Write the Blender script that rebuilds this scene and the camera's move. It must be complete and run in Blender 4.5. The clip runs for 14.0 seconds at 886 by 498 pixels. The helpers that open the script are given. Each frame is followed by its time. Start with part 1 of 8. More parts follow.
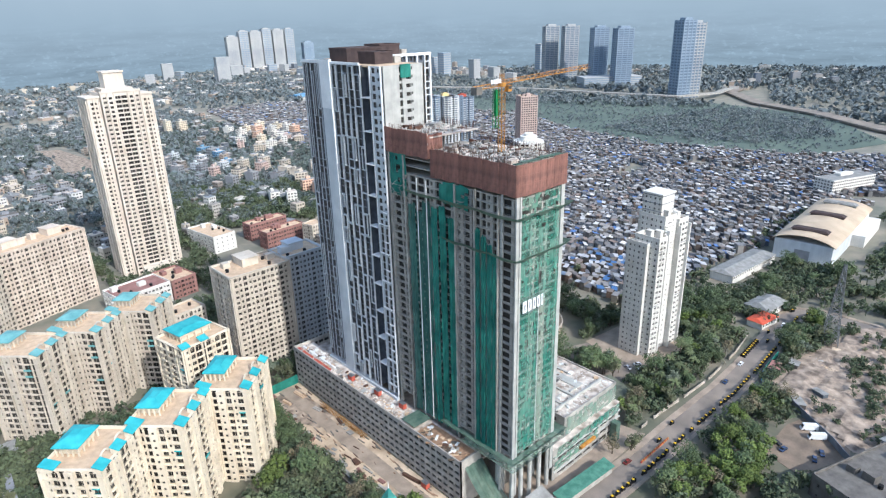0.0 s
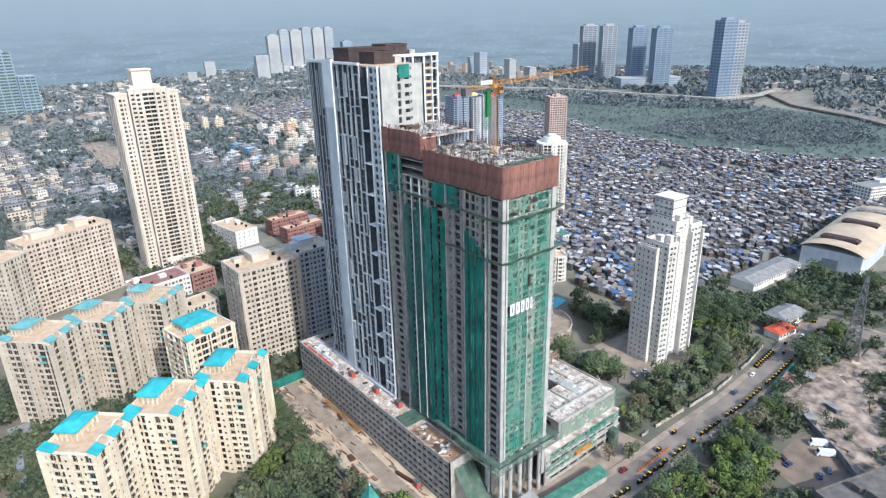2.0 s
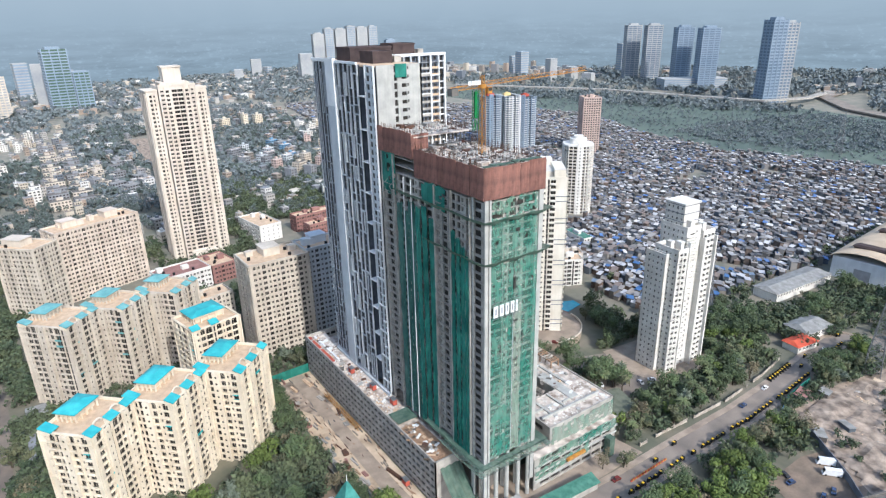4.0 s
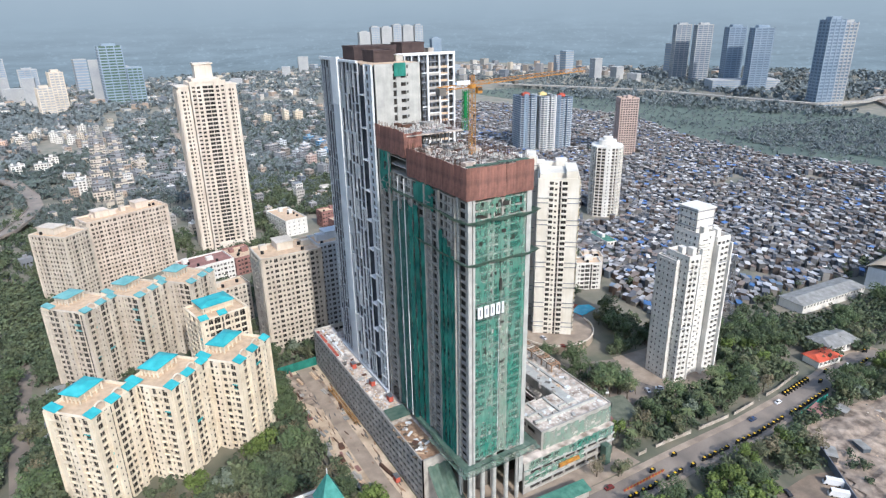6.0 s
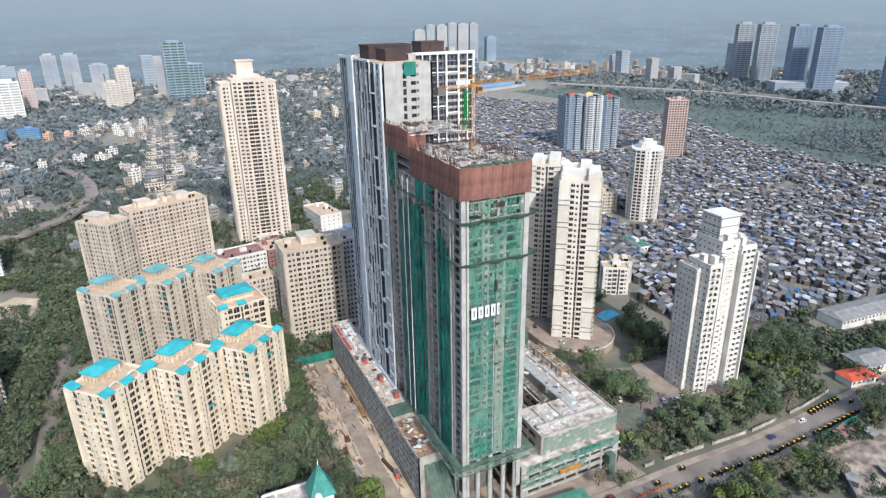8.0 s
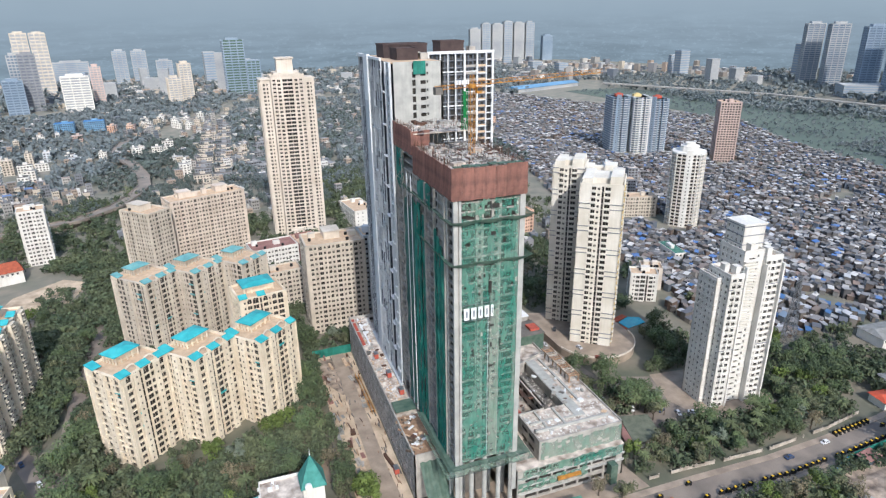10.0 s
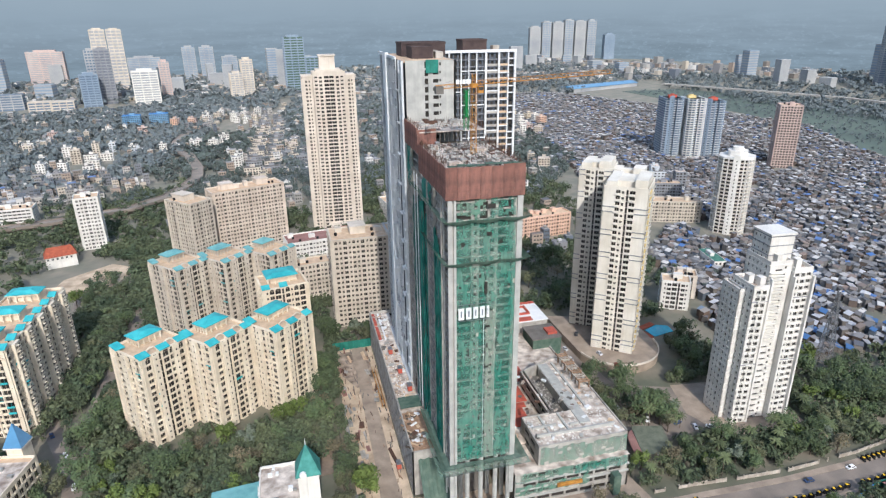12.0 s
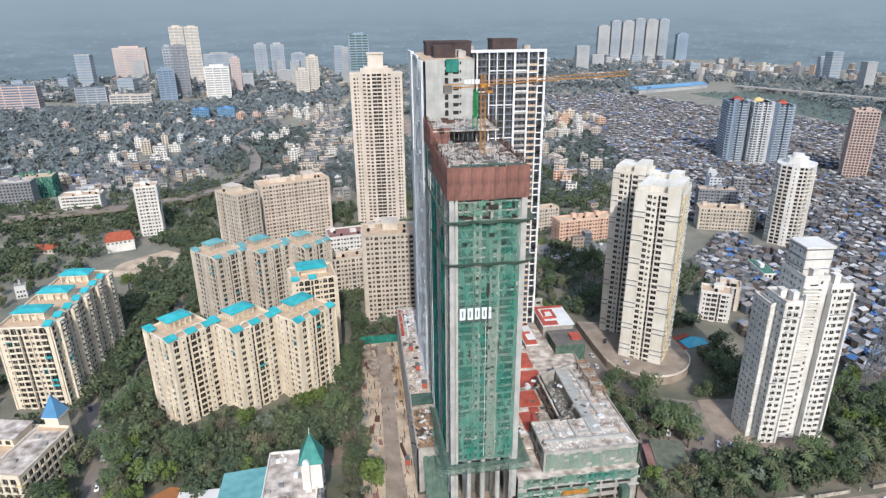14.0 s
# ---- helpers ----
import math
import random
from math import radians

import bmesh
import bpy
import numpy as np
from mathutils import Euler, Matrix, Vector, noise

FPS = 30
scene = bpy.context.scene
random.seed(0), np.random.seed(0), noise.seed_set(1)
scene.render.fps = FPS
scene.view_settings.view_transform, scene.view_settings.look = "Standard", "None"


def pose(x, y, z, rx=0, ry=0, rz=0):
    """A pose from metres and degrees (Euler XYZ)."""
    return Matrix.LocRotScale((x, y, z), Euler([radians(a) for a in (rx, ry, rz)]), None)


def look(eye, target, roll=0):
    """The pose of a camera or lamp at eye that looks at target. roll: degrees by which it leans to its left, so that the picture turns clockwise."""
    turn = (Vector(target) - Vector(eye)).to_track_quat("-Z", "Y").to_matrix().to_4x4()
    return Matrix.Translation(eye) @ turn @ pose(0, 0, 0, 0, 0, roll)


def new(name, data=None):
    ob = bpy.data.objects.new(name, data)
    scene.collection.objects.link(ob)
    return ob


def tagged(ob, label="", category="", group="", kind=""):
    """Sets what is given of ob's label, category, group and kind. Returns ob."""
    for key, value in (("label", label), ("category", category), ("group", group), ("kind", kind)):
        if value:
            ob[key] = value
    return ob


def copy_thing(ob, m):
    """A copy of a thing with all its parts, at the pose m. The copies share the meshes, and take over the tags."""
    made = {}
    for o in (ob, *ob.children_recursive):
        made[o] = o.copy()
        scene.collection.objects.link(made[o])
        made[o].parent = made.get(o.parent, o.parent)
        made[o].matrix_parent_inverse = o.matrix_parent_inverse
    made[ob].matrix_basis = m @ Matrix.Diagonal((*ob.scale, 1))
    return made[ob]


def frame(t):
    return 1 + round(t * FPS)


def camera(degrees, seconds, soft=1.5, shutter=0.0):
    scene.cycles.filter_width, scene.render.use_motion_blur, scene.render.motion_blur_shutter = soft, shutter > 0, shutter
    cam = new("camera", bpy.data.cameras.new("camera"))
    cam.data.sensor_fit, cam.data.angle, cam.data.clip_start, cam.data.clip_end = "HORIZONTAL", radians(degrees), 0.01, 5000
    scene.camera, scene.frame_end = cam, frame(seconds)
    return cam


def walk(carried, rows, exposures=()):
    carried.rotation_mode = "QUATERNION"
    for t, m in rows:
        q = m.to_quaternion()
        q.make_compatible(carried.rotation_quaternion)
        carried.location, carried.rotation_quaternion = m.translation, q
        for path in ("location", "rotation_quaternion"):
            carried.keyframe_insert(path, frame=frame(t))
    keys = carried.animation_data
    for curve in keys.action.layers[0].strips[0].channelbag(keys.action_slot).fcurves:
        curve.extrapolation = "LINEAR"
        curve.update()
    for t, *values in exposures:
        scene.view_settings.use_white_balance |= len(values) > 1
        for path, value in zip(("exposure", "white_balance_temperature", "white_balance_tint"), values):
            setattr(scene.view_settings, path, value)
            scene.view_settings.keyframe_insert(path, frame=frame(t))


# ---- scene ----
cam = camera(71.9, 14.0, 1.28)
METRES, EYE, TILT, LEAN, TURN = 125.0, 172.0, 0.0, 0.0, -42.1
ROWS = [
    (0.0, 0.0, 0.0, 0.0, -0.53, -20.62, 1.4),
    (0.5, 0.0275, -0.0002, 0.0002, 0.39, -20.6, 1.38),
    (1.0, 0.0575, 0.0004, 0.0003, 1.3, -20.59, 1.37),
    (1.5, 0.0898, 0.0011, 0.0002, 2.23, -20.59, 1.34),
    (2.0, 0.1238, 0.0027, 0.0003, 3.15, -20.59, 1.32),
    (2.5, 0.1588, 0.005, 0.0004, 4.14, -20.6, 1.29),
    (3.0, 0.1947, 0.0081, 0.0003, 5.2, -20.6, 1.25),
    (5.5, 0.3777, 0.0329, -0.0005, 10.67, -20.62, 1.07),
    (6.0, 0.413, 0.0397, -0.0007, 11.79, -20.63, 1.04),
    (6.5, 0.4467, 0.0468, -0.0008, 12.93, -20.63, 1.02),
    (7.0, 0.4815, 0.0552, -0.0005, 14.33, -20.65, 0.98),
    (7.5, 0.5168, 0.0642, -0.0008, 15.69, -20.65, 0.96),
    (8.0, 0.5512, 0.0743, -0.0006, 17.04, -20.67, 0.92),
    (10.5, 0.7235, 0.1369, 0.0005, 23.66, -20.76, 0.76),
    (11.0, 0.7576, 0.152, 0.0007, 24.96, -20.79, 0.73),
    (11.5, 0.7912, 0.1678, 0.0009, 26.33, -20.81, 0.69),
    (12.0, 0.8246, 0.1845, 0.0009, 28.01, -20.83, 0.66),
    (12.5, 0.8577, 0.2023, 0.0011, 29.69, -20.85, 0.63),
    (13.0, 0.8869, 0.2189, 0.0012, 31.18, -20.86, 0.6),
    (13.5, 0.9192, 0.2383, 0.0017, 32.78, -20.88, 0.57),
    (14.0, 0.9512, 0.2586, 0.002, 34.27, -20.89, 0.55),
]
walk(cam, [(t, pose(0, 0, EYE, TILT, LEAN, TURN) @ pose(METRES * x, METRES * y, METRES * z, 90 + pitch, roll, yaw)) for t, x, y, z, yaw, pitch, roll in ROWS],
     [(0.0, 0.72, 5950, 9), (7.0, 0.57, 6120, 11), (14.0, 0.37, 6180, 11)])

# ---- daylight: hazy sun from the south, slightly warm ----
SUN_EL, SUN_AZ = radians(37), radians(-91)
world = bpy.data.worlds.new("sky")
scene.world = world
world.use_nodes = True
wn = world.node_tree.nodes
sky = wn.new("ShaderNodeTexSky")
sky.sky_type = "NISHITA"
sky.sun_disc = False
sky.sun_elevation = SUN_EL
sky.sun_rotation = radians(90) - SUN_AZ
sky.dust_density, sky.air_density = 1.5, 1.3
wn["Background"].inputs["Strength"].default_value = 0.178
world.node_tree.links.new(sky.outputs[0], wn["Background"].inputs[0])
sun = new("sun", bpy.data.lights.new("sun", "SUN"))
sun.data.energy, sun.data.angle, sun.data.color = 2.55, radians(0.8), (1.0, 0.945, 0.865)
sun.matrix_world = look((0, 0, 0), (-math.cos(SUN_EL) * math.cos(SUN_AZ), -math.cos(SUN_EL) * math.sin(SUN_AZ), -math.sin(SUN_EL)))


# ---- materials ----
def lin(r, g, b):
    return tuple(((c / 255) / 12.92 if c / 255 <= 0.04045 else ((c / 255 + 0.055) / 1.055) ** 2.4) for c in (r, g, b)) + (1,)


def mat(name, col, col2=None, scale=0.5, rough=0.8, metal=0.0, fine=6.0, bump=0.15, vary=0.0, streak=0.0, island=False, sheen=0.0, alpha=1.0, spec=0.3):
    """A weathered surface: stains at a large scale, grain at a fine one, and optional rain streaks and object-to-object variation."""
    m = bpy.data.materials.new(name)
    m.use_nodes = True
    n, l = m.node_tree.nodes, m.node_tree.links
    p = n["Principled BSDF"]
    p.inputs["Roughness"].default_value = rough
    p.inputs["Metallic"].default_value = metal
    p.inputs["Specular IOR Level"].default_value = spec
    # sheen pales a surface at grazing angles in place of haze
    if sheen:
        p.inputs["Sheen Weight"].default_value = sheen
        p.inputs["Sheen Roughness"].default_value = 0.6
    if alpha < 1:
        p.inputs["Alpha"].default_value = alpha
    tc = n.new("ShaderNodeTexCoord")
    a = n.new("ShaderNodeTexNoise")
    a.inputs["Scale"].default_value, a.inputs["Detail"].default_value = scale, 5
    l.new(tc.outputs["Object"], a.inputs["Vector"])
    b = n.new("ShaderNodeTexNoise")
    b.inputs["Scale"].default_value, b.inputs["Detail"].default_value = fine, 3
    l.new(tc.outputs["Object"], b.inputs["Vector"])
    ramp = n.new("ShaderNodeValToRGB")
    ramp.color_ramp.elements[0].position, ramp.color_ramp.elements[1].position = 0.32, 0.68
    c2 = col2 or tuple(v * 0.78 for v in col[:3]) + (1,)
    ramp.color_ramp.elements[0].color, ramp.color_ramp.elements[1].color = c2, col
    l.new(a.outputs[0], ramp.inputs[0])
    out = ramp.outputs[0]

    def times(src, fac_src, lo, hi):
        mr = n.new("ShaderNodeMapRange")
        mr.inputs["To Min"].default_value, mr.inputs["To Max"].default_value = lo, hi
        l.new(fac_src, mr.inputs["Value"])
        mx = n.new("ShaderNodeMix")
        mx.data_type, mx.blend_type = "RGBA", "MULTIPLY"
        mx.inputs[0].default_value = 1
        l.new(src, mx.inputs[6])
        l.new(mr.outputs[0], mx.inputs[7])
        return mx.outputs[2]

    out = times(out, b.outputs[0], 0.84, 1.14)
    if streak:
        mp = n.new("ShaderNodeMapping")
        mp.inputs["Scale"].default_value = (1.1, 1.1, 0.05)
        l.new(tc.outputs["Object"], mp.inputs[0])
        s = n.new("ShaderNodeTexNoise")
        s.inputs["Scale"].default_value, s.inputs["Detail"].default_value = 1.0, 4
        l.new(mp.outputs[0], s.inputs["Vector"])
        out = times(out, s.outputs[0], 1 - streak, 1 + streak * 0.7)
    if vary:
        if island:
            src = n.new("ShaderNodeNewGeometry").outputs["Random Per Island"]
        else:
            src = n.new("ShaderNodeObjectInfo").outputs["Random"]
        out = times(out, src, 1 - vary, 1 + vary)
    l.new(out, p.inputs["Base Color"])
    if bump:
        bp = n.new("ShaderNodeBump")
        bp.inputs["Strength"].default_value, bp.inputs["Distance"].default_value = bump, 0.1
        l.new(b.outputs[0], bp.inputs["Height"])
        l.new(bp.outputs[0], p.inputs["Normal"])
    return m


def palette(name, cols, rough=0.8, fine=3.0, bump=0.2, island=True, sheen=0.0, dim=0.16):
    """One of several paints for each island, with grain."""
    m = mat(name, cols[0], rough=rough, fine=fine, bump=bump, sheen=sheen)
    n, l = m.node_tree.nodes, m.node_tree.links
    src = n.new("ShaderNodeNewGeometry").outputs["Random Per Island"] if island else n.new("ShaderNodeObjectInfo").outputs["Random"]
    r = n.new("ShaderNodeValToRGB")
    r.color_ramp.interpolation = "CONSTANT"
    e = r.color_ramp.elements
    e[0].color, e[1].color = cols[0], cols[1]
    e[1].position = 1 / len(cols)
    for i, c in enumerate(cols[2:], 2):
        e.new(i / len(cols)).color = c
    l.new(src, r.inputs[0])
    old = [k for k in n if k.bl_idname == "ShaderNodeMix"][0]
    l.new(r.outputs[0], old.inputs[6])
    return m


def glass(name, col, rough=0.15):
    m = mat(name, col, rough=rough, bump=0.0, vary=0.75, spec=0.35)
    return m


CREAM = mat("cream_paint", lin(232, 221, 201), lin(213, 199, 177), 0.12, streak=0.14)
CREAM_OLD = mat("faded_cream_paint", lin(214, 204, 189), lin(190, 179, 164), 0.12, streak=0.22)
BEIGE = mat("weathered_beige_paint", lin(222, 209, 194), lin(196, 181, 165), 0.12, streak=0.24)
PALE = mat("pale_ivory_paint", lin(234, 229, 218), lin(214, 207, 192), 0.1, streak=0.14)
IVORY = mat("ivory_paint", lin(224, 214, 201), lin(206, 194, 179), 0.1, streak=0.16)
WHITEWALL = mat("white_wall_paint", lin(231, 228, 221), lin(212, 208, 200), 0.12, streak=0.18)
YELLOWWALL = mat("pale_yellow_paint", lin(230, 208, 150), lin(218, 195, 140), 0.12, streak=0.12)
LIGHTWALL = mat("pale_blue_grey_paint", lin(206, 210, 213), lin(188, 193, 197), 0.15, streak=0.12)
WHITE = mat("white_paint", lin(236, 237, 236), lin(218, 220, 221), 0.2, fine=2, bump=0.05)
OFFGREY = mat("grey_paint", lin(150, 152, 156), lin(132, 134, 138), 0.2, streak=0.15)
DARKGREY = mat("charcoal_paint", lin(126, 132, 142), lin(104, 110, 120), 0.3, streak=0.15)
SLATE = mat("slate_grey_paint", lin(104, 110, 119), lin(82, 88, 97), 0.3, streak=0.2)
BROWN = mat("brown_paint", lin(84, 71, 69), lin(66, 56, 56), 0.3, streak=0.1)
TEAL = mat("turquoise_roof_tile", lin(72, 182, 186), lin(50, 156, 164), 0.25, rough=0.55, vary=0.08)
SPIRE = mat("weathered_green_spire_tile", lin(78, 150, 140), lin(52, 120, 112), 0.4, rough=0.6, streak=0.2)
TEAL_OLD = mat("faded_turquoise_roof", lin(122, 176, 176), lin(98, 152, 154), 0.25, rough=0.7)
TERRACE = mat("terrace_waterproofing", lin(214, 188, 158), lin(190, 164, 138), 0.4, bump=0.2)
CONCRETE = mat("raw_concrete", lin(190, 185, 177), lin(150, 146, 139), 0.25, streak=0.2, bump=0.25)
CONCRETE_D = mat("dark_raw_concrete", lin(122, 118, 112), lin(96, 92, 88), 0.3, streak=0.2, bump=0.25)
COREWALL = mat("shuttered_concrete", lin(186, 186, 180), lin(162, 162, 158), 0.3, streak=0.16, bump=0.2)
SLABTOP = mat("dusty_slab", lin(228, 217, 205), lin(134, 119, 107), 0.26, fine=2, bump=0.3)
STEEL = mat("galvanised_steel", lin(150, 152, 154), lin(120, 122, 124), 1.0, rough=0.5, metal=0.6)
RUST = mat("rusty_rebar", lin(104, 76, 62), lin(76, 58, 50), 1.5)
YELLOW = mat("crane_yellow", lin(196, 142, 66), lin(160, 108, 54), 1.0, rough=0.5)
GREENPAINT = mat("green_steel", lin(36, 134, 74), lin(28, 112, 62), 1.0, rough=0.5)
REDROOF = mat("red_waterproof_paint", lin(196, 98, 80), lin(160, 80, 68), 0.4)
REDTILE = mat("clay_tile_roof", lin(172, 92, 66), lin(140, 74, 56), 0.6, bump=0.4)
ORANGEWALL = mat("salmon_paint", lin(226, 192, 170), lin(208, 174, 152), 0.15, streak=0.14)
PINKWALL = mat("dusty_pink_paint", lin(206, 184, 174), lin(190, 168, 160), 0.15, streak=0.12)
BRICKRED = mat("red_brown_paint", lin(158, 120, 112), lin(136, 100, 94), 0.2, streak=0.1)


def netting(name, col, col2, scale, a0, a1, **more):
    """Woven net: blotched colour, and patches where it hangs double or has thinned."""
    m = mat(name, col, col2, scale, **more)
    n, l = m.node_tree.nodes, m.node_tree.links
    tc = n.new("ShaderNodeTexCoord")
    mp = n.new("ShaderNodeMapping")
    mp.inputs["Scale"].default_value = (1.0, 1.0, 0.45)
    l.new(tc.outputs["Object"], mp.inputs[0])
    no = n.new("ShaderNodeTexNoise")
    no.inputs["Scale"].default_value, no.inputs["Detail"].default_value = 0.4, 6
    no.inputs["Roughness"].default_value = 0.65
    l.new(mp.outputs[0], no.inputs["Vector"])
    mr = n.new("ShaderNodeMapRange")
    mr.inputs["From Min"].default_value, mr.inputs["From Max"].default_value = 0.36, 0.64
    mr.inputs["To Min"].default_value, mr.inputs["To Max"].default_value = a0, a1
    l.new(no.outputs[0], mr.inputs["Value"])
    l.new(mr.outputs[0], n["Principled BSDF"].inputs["Alpha"])
    return m


NET = netting("green_safety_net", lin(120, 160, 144), lin(44, 130, 112), 0.16, 0.36, 0.78, fine=3, rough=0.75, streak=0.3, bump=0.3)
NET_P = netting("thin_grey_net", lin(152, 168, 154), lin(118, 156, 138), 0.2, 0.35, 0.7, fine=3, rough=0.8, streak=0.2, bump=0.3)
NET_D = netting("dense_green_net", lin(58, 142, 126), lin(28, 102, 92), 0.16, 0.8, 1.0, fine=2, rough=0.75, streak=0.4, bump=0.4)
NET_DG = netting("grey_green_dense_net", lin(78, 124, 114), lin(48, 92, 86), 0.16, 0.75, 1.0, fine=2, rough=0.75, streak=0.4, bump=0.4)
NET_L = netting("faded_green_net", lin(136, 162, 146), lin(92, 146, 124), 0.3, 0.3, 0.8, fine=3, rough=0.8, streak=0.2, bump=0.3)
NET_G = mat("grey_green_catch_net", lin(104, 124, 110), lin(70, 98, 86), 0.4, fine=3, rough=0.8, alpha=0.8, bump=0.3)
REDNET = mat("rust_red_screen", lin(150, 106, 94), lin(104, 78, 72), 0.3, fine=2.5, rough=0.85, streak=0.3, bump=0.3, vary=0.14)
GLASS_D = glass("dark_window_glass", (0.042, 0.039, 0.036, 1), 0.3)
GLASS_B = glass("blue_window_glass", (0.08, 0.12, 0.17, 1))
# dark colour that stands for the shade inside openings
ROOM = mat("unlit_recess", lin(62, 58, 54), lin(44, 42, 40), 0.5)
ASPHALT = mat("asphalt", lin(144, 132, 120), lin(112, 103, 95), 0.08, fine=3, sheen=0.1)
PAVING = mat("dusty_paving", lin(172, 156, 139), lin(138, 125, 112), 0.15, fine=2)
DIRT = mat("bare_earth", lin(214, 194, 168), lin(160, 140, 118), 0.12, fine=1.4, bump=0.4)
BROWNYARD = mat("trodden_brown_earth", lin(150, 132, 114), lin(110, 98, 86), 0.12, fine=1.4, bump=0.4)
RUBBLE = mat("rubble", lin(186, 168, 150), lin(104, 92, 82), 0.22, fine=1.6, bump=1.0)
REDEARTH = mat("red_earth", lin(186, 124, 78), lin(156, 104, 68), 0.15, fine=1.5, bump=0.4)
WATER = mat("pool_water", lin(66, 176, 196), lin(50, 156, 182), 0.3, rough=0.08, bump=0.05)
# blue greyed by haze for the far shed; also the pyramid roof's blue
FARSHED = mat("far_blue_sheet", lin(92, 150, 190), lin(78, 132, 172), 0.05, fine=0.5, rough=0.6, sheen=0.2)
BLUETARP = mat("blue_tarpaulin", lin(52, 128, 196), lin(44, 108, 170), 0.3, rough=0.6)
TINROOF = mat("grey_sheet_roof", lin(158, 158, 154), lin(128, 126, 122), 0.3, rough=0.6, streak=0.15)
HALLROOF = mat("cream_sheet_roof", lin(206, 186, 160), lin(182, 162, 138), 0.08, rough=0.6)
ORANGETARP = mat("orange_sheet_roof", lin(212, 98, 70), lin(190, 82, 58), 0.3, rough=0.6)
BLACK = mat("black_rubber", (0.015, 0.015, 0.016, 1), rough=0.8)
CARPAINT = palette("car_paint", [lin(236, 236, 236), lin(200, 202, 206), lin(226, 228, 230), lin(60, 62, 68), lin(120, 56, 52), lin(66, 82, 112)], rough=0.25, bump=0.0, island=False)
TAXIYELLOW = mat("taxi_yellow", lin(232, 190, 40), lin(214, 172, 36), 1.0, rough=0.35)
LEAF = mat("tree_leaves", (0.108, 0.146, 0.06, 1), (0.056, 0.09, 0.042, 1), 0.35, rough=0.7, fine=2.0, bump=0.0, vary=0.3, sheen=0.08)
LEAF_L = mat("bright_tree_leaves", (0.16, 0.215, 0.055, 1), (0.095, 0.135, 0.038, 1), 0.4, rough=0.7, fine=2.0, bump=0.0, vary=0.25)
LEAF_O = mat("dusty_olive_leaves", (0.14, 0.145, 0.072, 1), (0.08, 0.09, 0.048, 1), 0.35, rough=0.7, fine=2.0, bump=0.0, vary=0.3, sheen=0.1)
LEAF_B = mat("dry_brown_leaves", (0.2, 0.17, 0.105, 1), (0.13, 0.115, 0.075, 1), 0.4, rough=0.8, fine=2.0, bump=0.0, vary=0.3)
LEAF_S = mat("silver_green_leaves", (0.2, 0.23, 0.17, 1), (0.12, 0.15, 0.11, 1), 0.4, rough=0.7, fine=2.0, bump=0.0, vary=0.2)
PALM = mat("palm_fronds", (0.15, 0.18, 0.08, 1), (0.085, 0.11, 0.052, 1), 0.5, rough=0.6, bump=0.0, vary=0.25)
BARK = mat("bark", (0.12, 0.095, 0.07, 1), (0.08, 0.062, 0.048, 1), 1.5, bump=0.5)
# leaf colours of the farther woods, paled towards blue-grey to stand for haze
SCRUB_FAR = mat("lightly_hazed_scrub_leaves", (0.088, 0.114, 0.1, 1), (0.06, 0.086, 0.08, 1), 0.01, rough=0.8, fine=0.3, bump=0.0, vary=0.14, island=True, sheen=0.25)
SCRUB_HAZED = mat("haze_tinted_scrub_leaves", (0.15, 0.18, 0.186, 1), (0.112, 0.142, 0.15, 1), 0.01, rough=0.8, fine=0.3, bump=0.0, vary=0.1, island=True, sheen=0.25)
SCRUB = mat("scrub_leaves", (0.108, 0.128, 0.066, 1), (0.052, 0.08, 0.044, 1), 0.06, rough=0.8, fine=0.3, bump=0.0, vary=0.4, island=True, sheen=0.05)
FARWALL = palette("weathered_city_walls", [lin(176, 172, 166), lin(150, 148, 144), lin(186, 176, 160), lin(134, 134, 136), lin(160, 144, 130), lin(116, 120, 126), lin(204, 202, 198), lin(100, 108, 118), lin(128, 120, 112)], fine=0.8, sheen=0.2)
SLUMROOF = palette("patched_tin_roofs", [lin(108, 107, 108), lin(150, 150, 150), lin(82, 80, 80), lin(180, 181, 183), lin(112, 98, 90), lin(70, 71, 75), lin(132, 127, 122), lin(92, 92, 94), lin(166, 164, 162), lin(58, 58, 61), lin(126, 106, 94), lin(118, 118, 121), lin(56, 104, 164), lin(142, 138, 134), lin(76, 74, 73), lin(104, 100, 97), lin(196, 194, 190), lin(64, 66, 70), lin(124, 122, 122), lin(96, 84, 76)], rough=0.7, fine=1.5, sheen=0.2)
SLUMWALL = palette("shack_walls", [lin(112, 110, 108), lin(86, 85, 86), lin(138, 135, 131), lin(94, 102, 113), lin(106, 94, 87)], fine=1.5)
# far walls and glass: the haze before them is put into their colour
FARTOWER = mat("haze_paled_tower_concrete", lin(176, 176, 174), lin(150, 154, 158), 0.02, fine=0.3, sheen=0.2)
FARBLUE = mat("haze_paled_blue_cladding", lin(142, 157, 172), lin(124, 142, 159), 0.02, fine=0.3, sheen=0.2, rough=0.5)
FARGLASS = mat("haze_paled_window_bands", lin(110, 126, 143), lin(96, 113, 131), 0.02, fine=0.3, rough=0.4)
MARSH = mat("marsh_grass", lin(86, 103, 90), lin(68, 86, 78), 0.008, fine=0.05, sheen=0.08)
GREENSHEET = mat("green_sheet_roof", lin(88, 136, 118), lin(60, 108, 94), 0.4, rough=0.7, streak=0.2)
GREYSHEET = mat("grey_green_sheet_roof", lin(116, 120, 104), lin(92, 98, 84), 0.4, rough=0.7, streak=0.2)
WALLDUST = mat("dusty_whitewash", lin(206, 196, 182), lin(150, 140, 128), 0.35, fine=3, streak=0.3, vary=0.12)
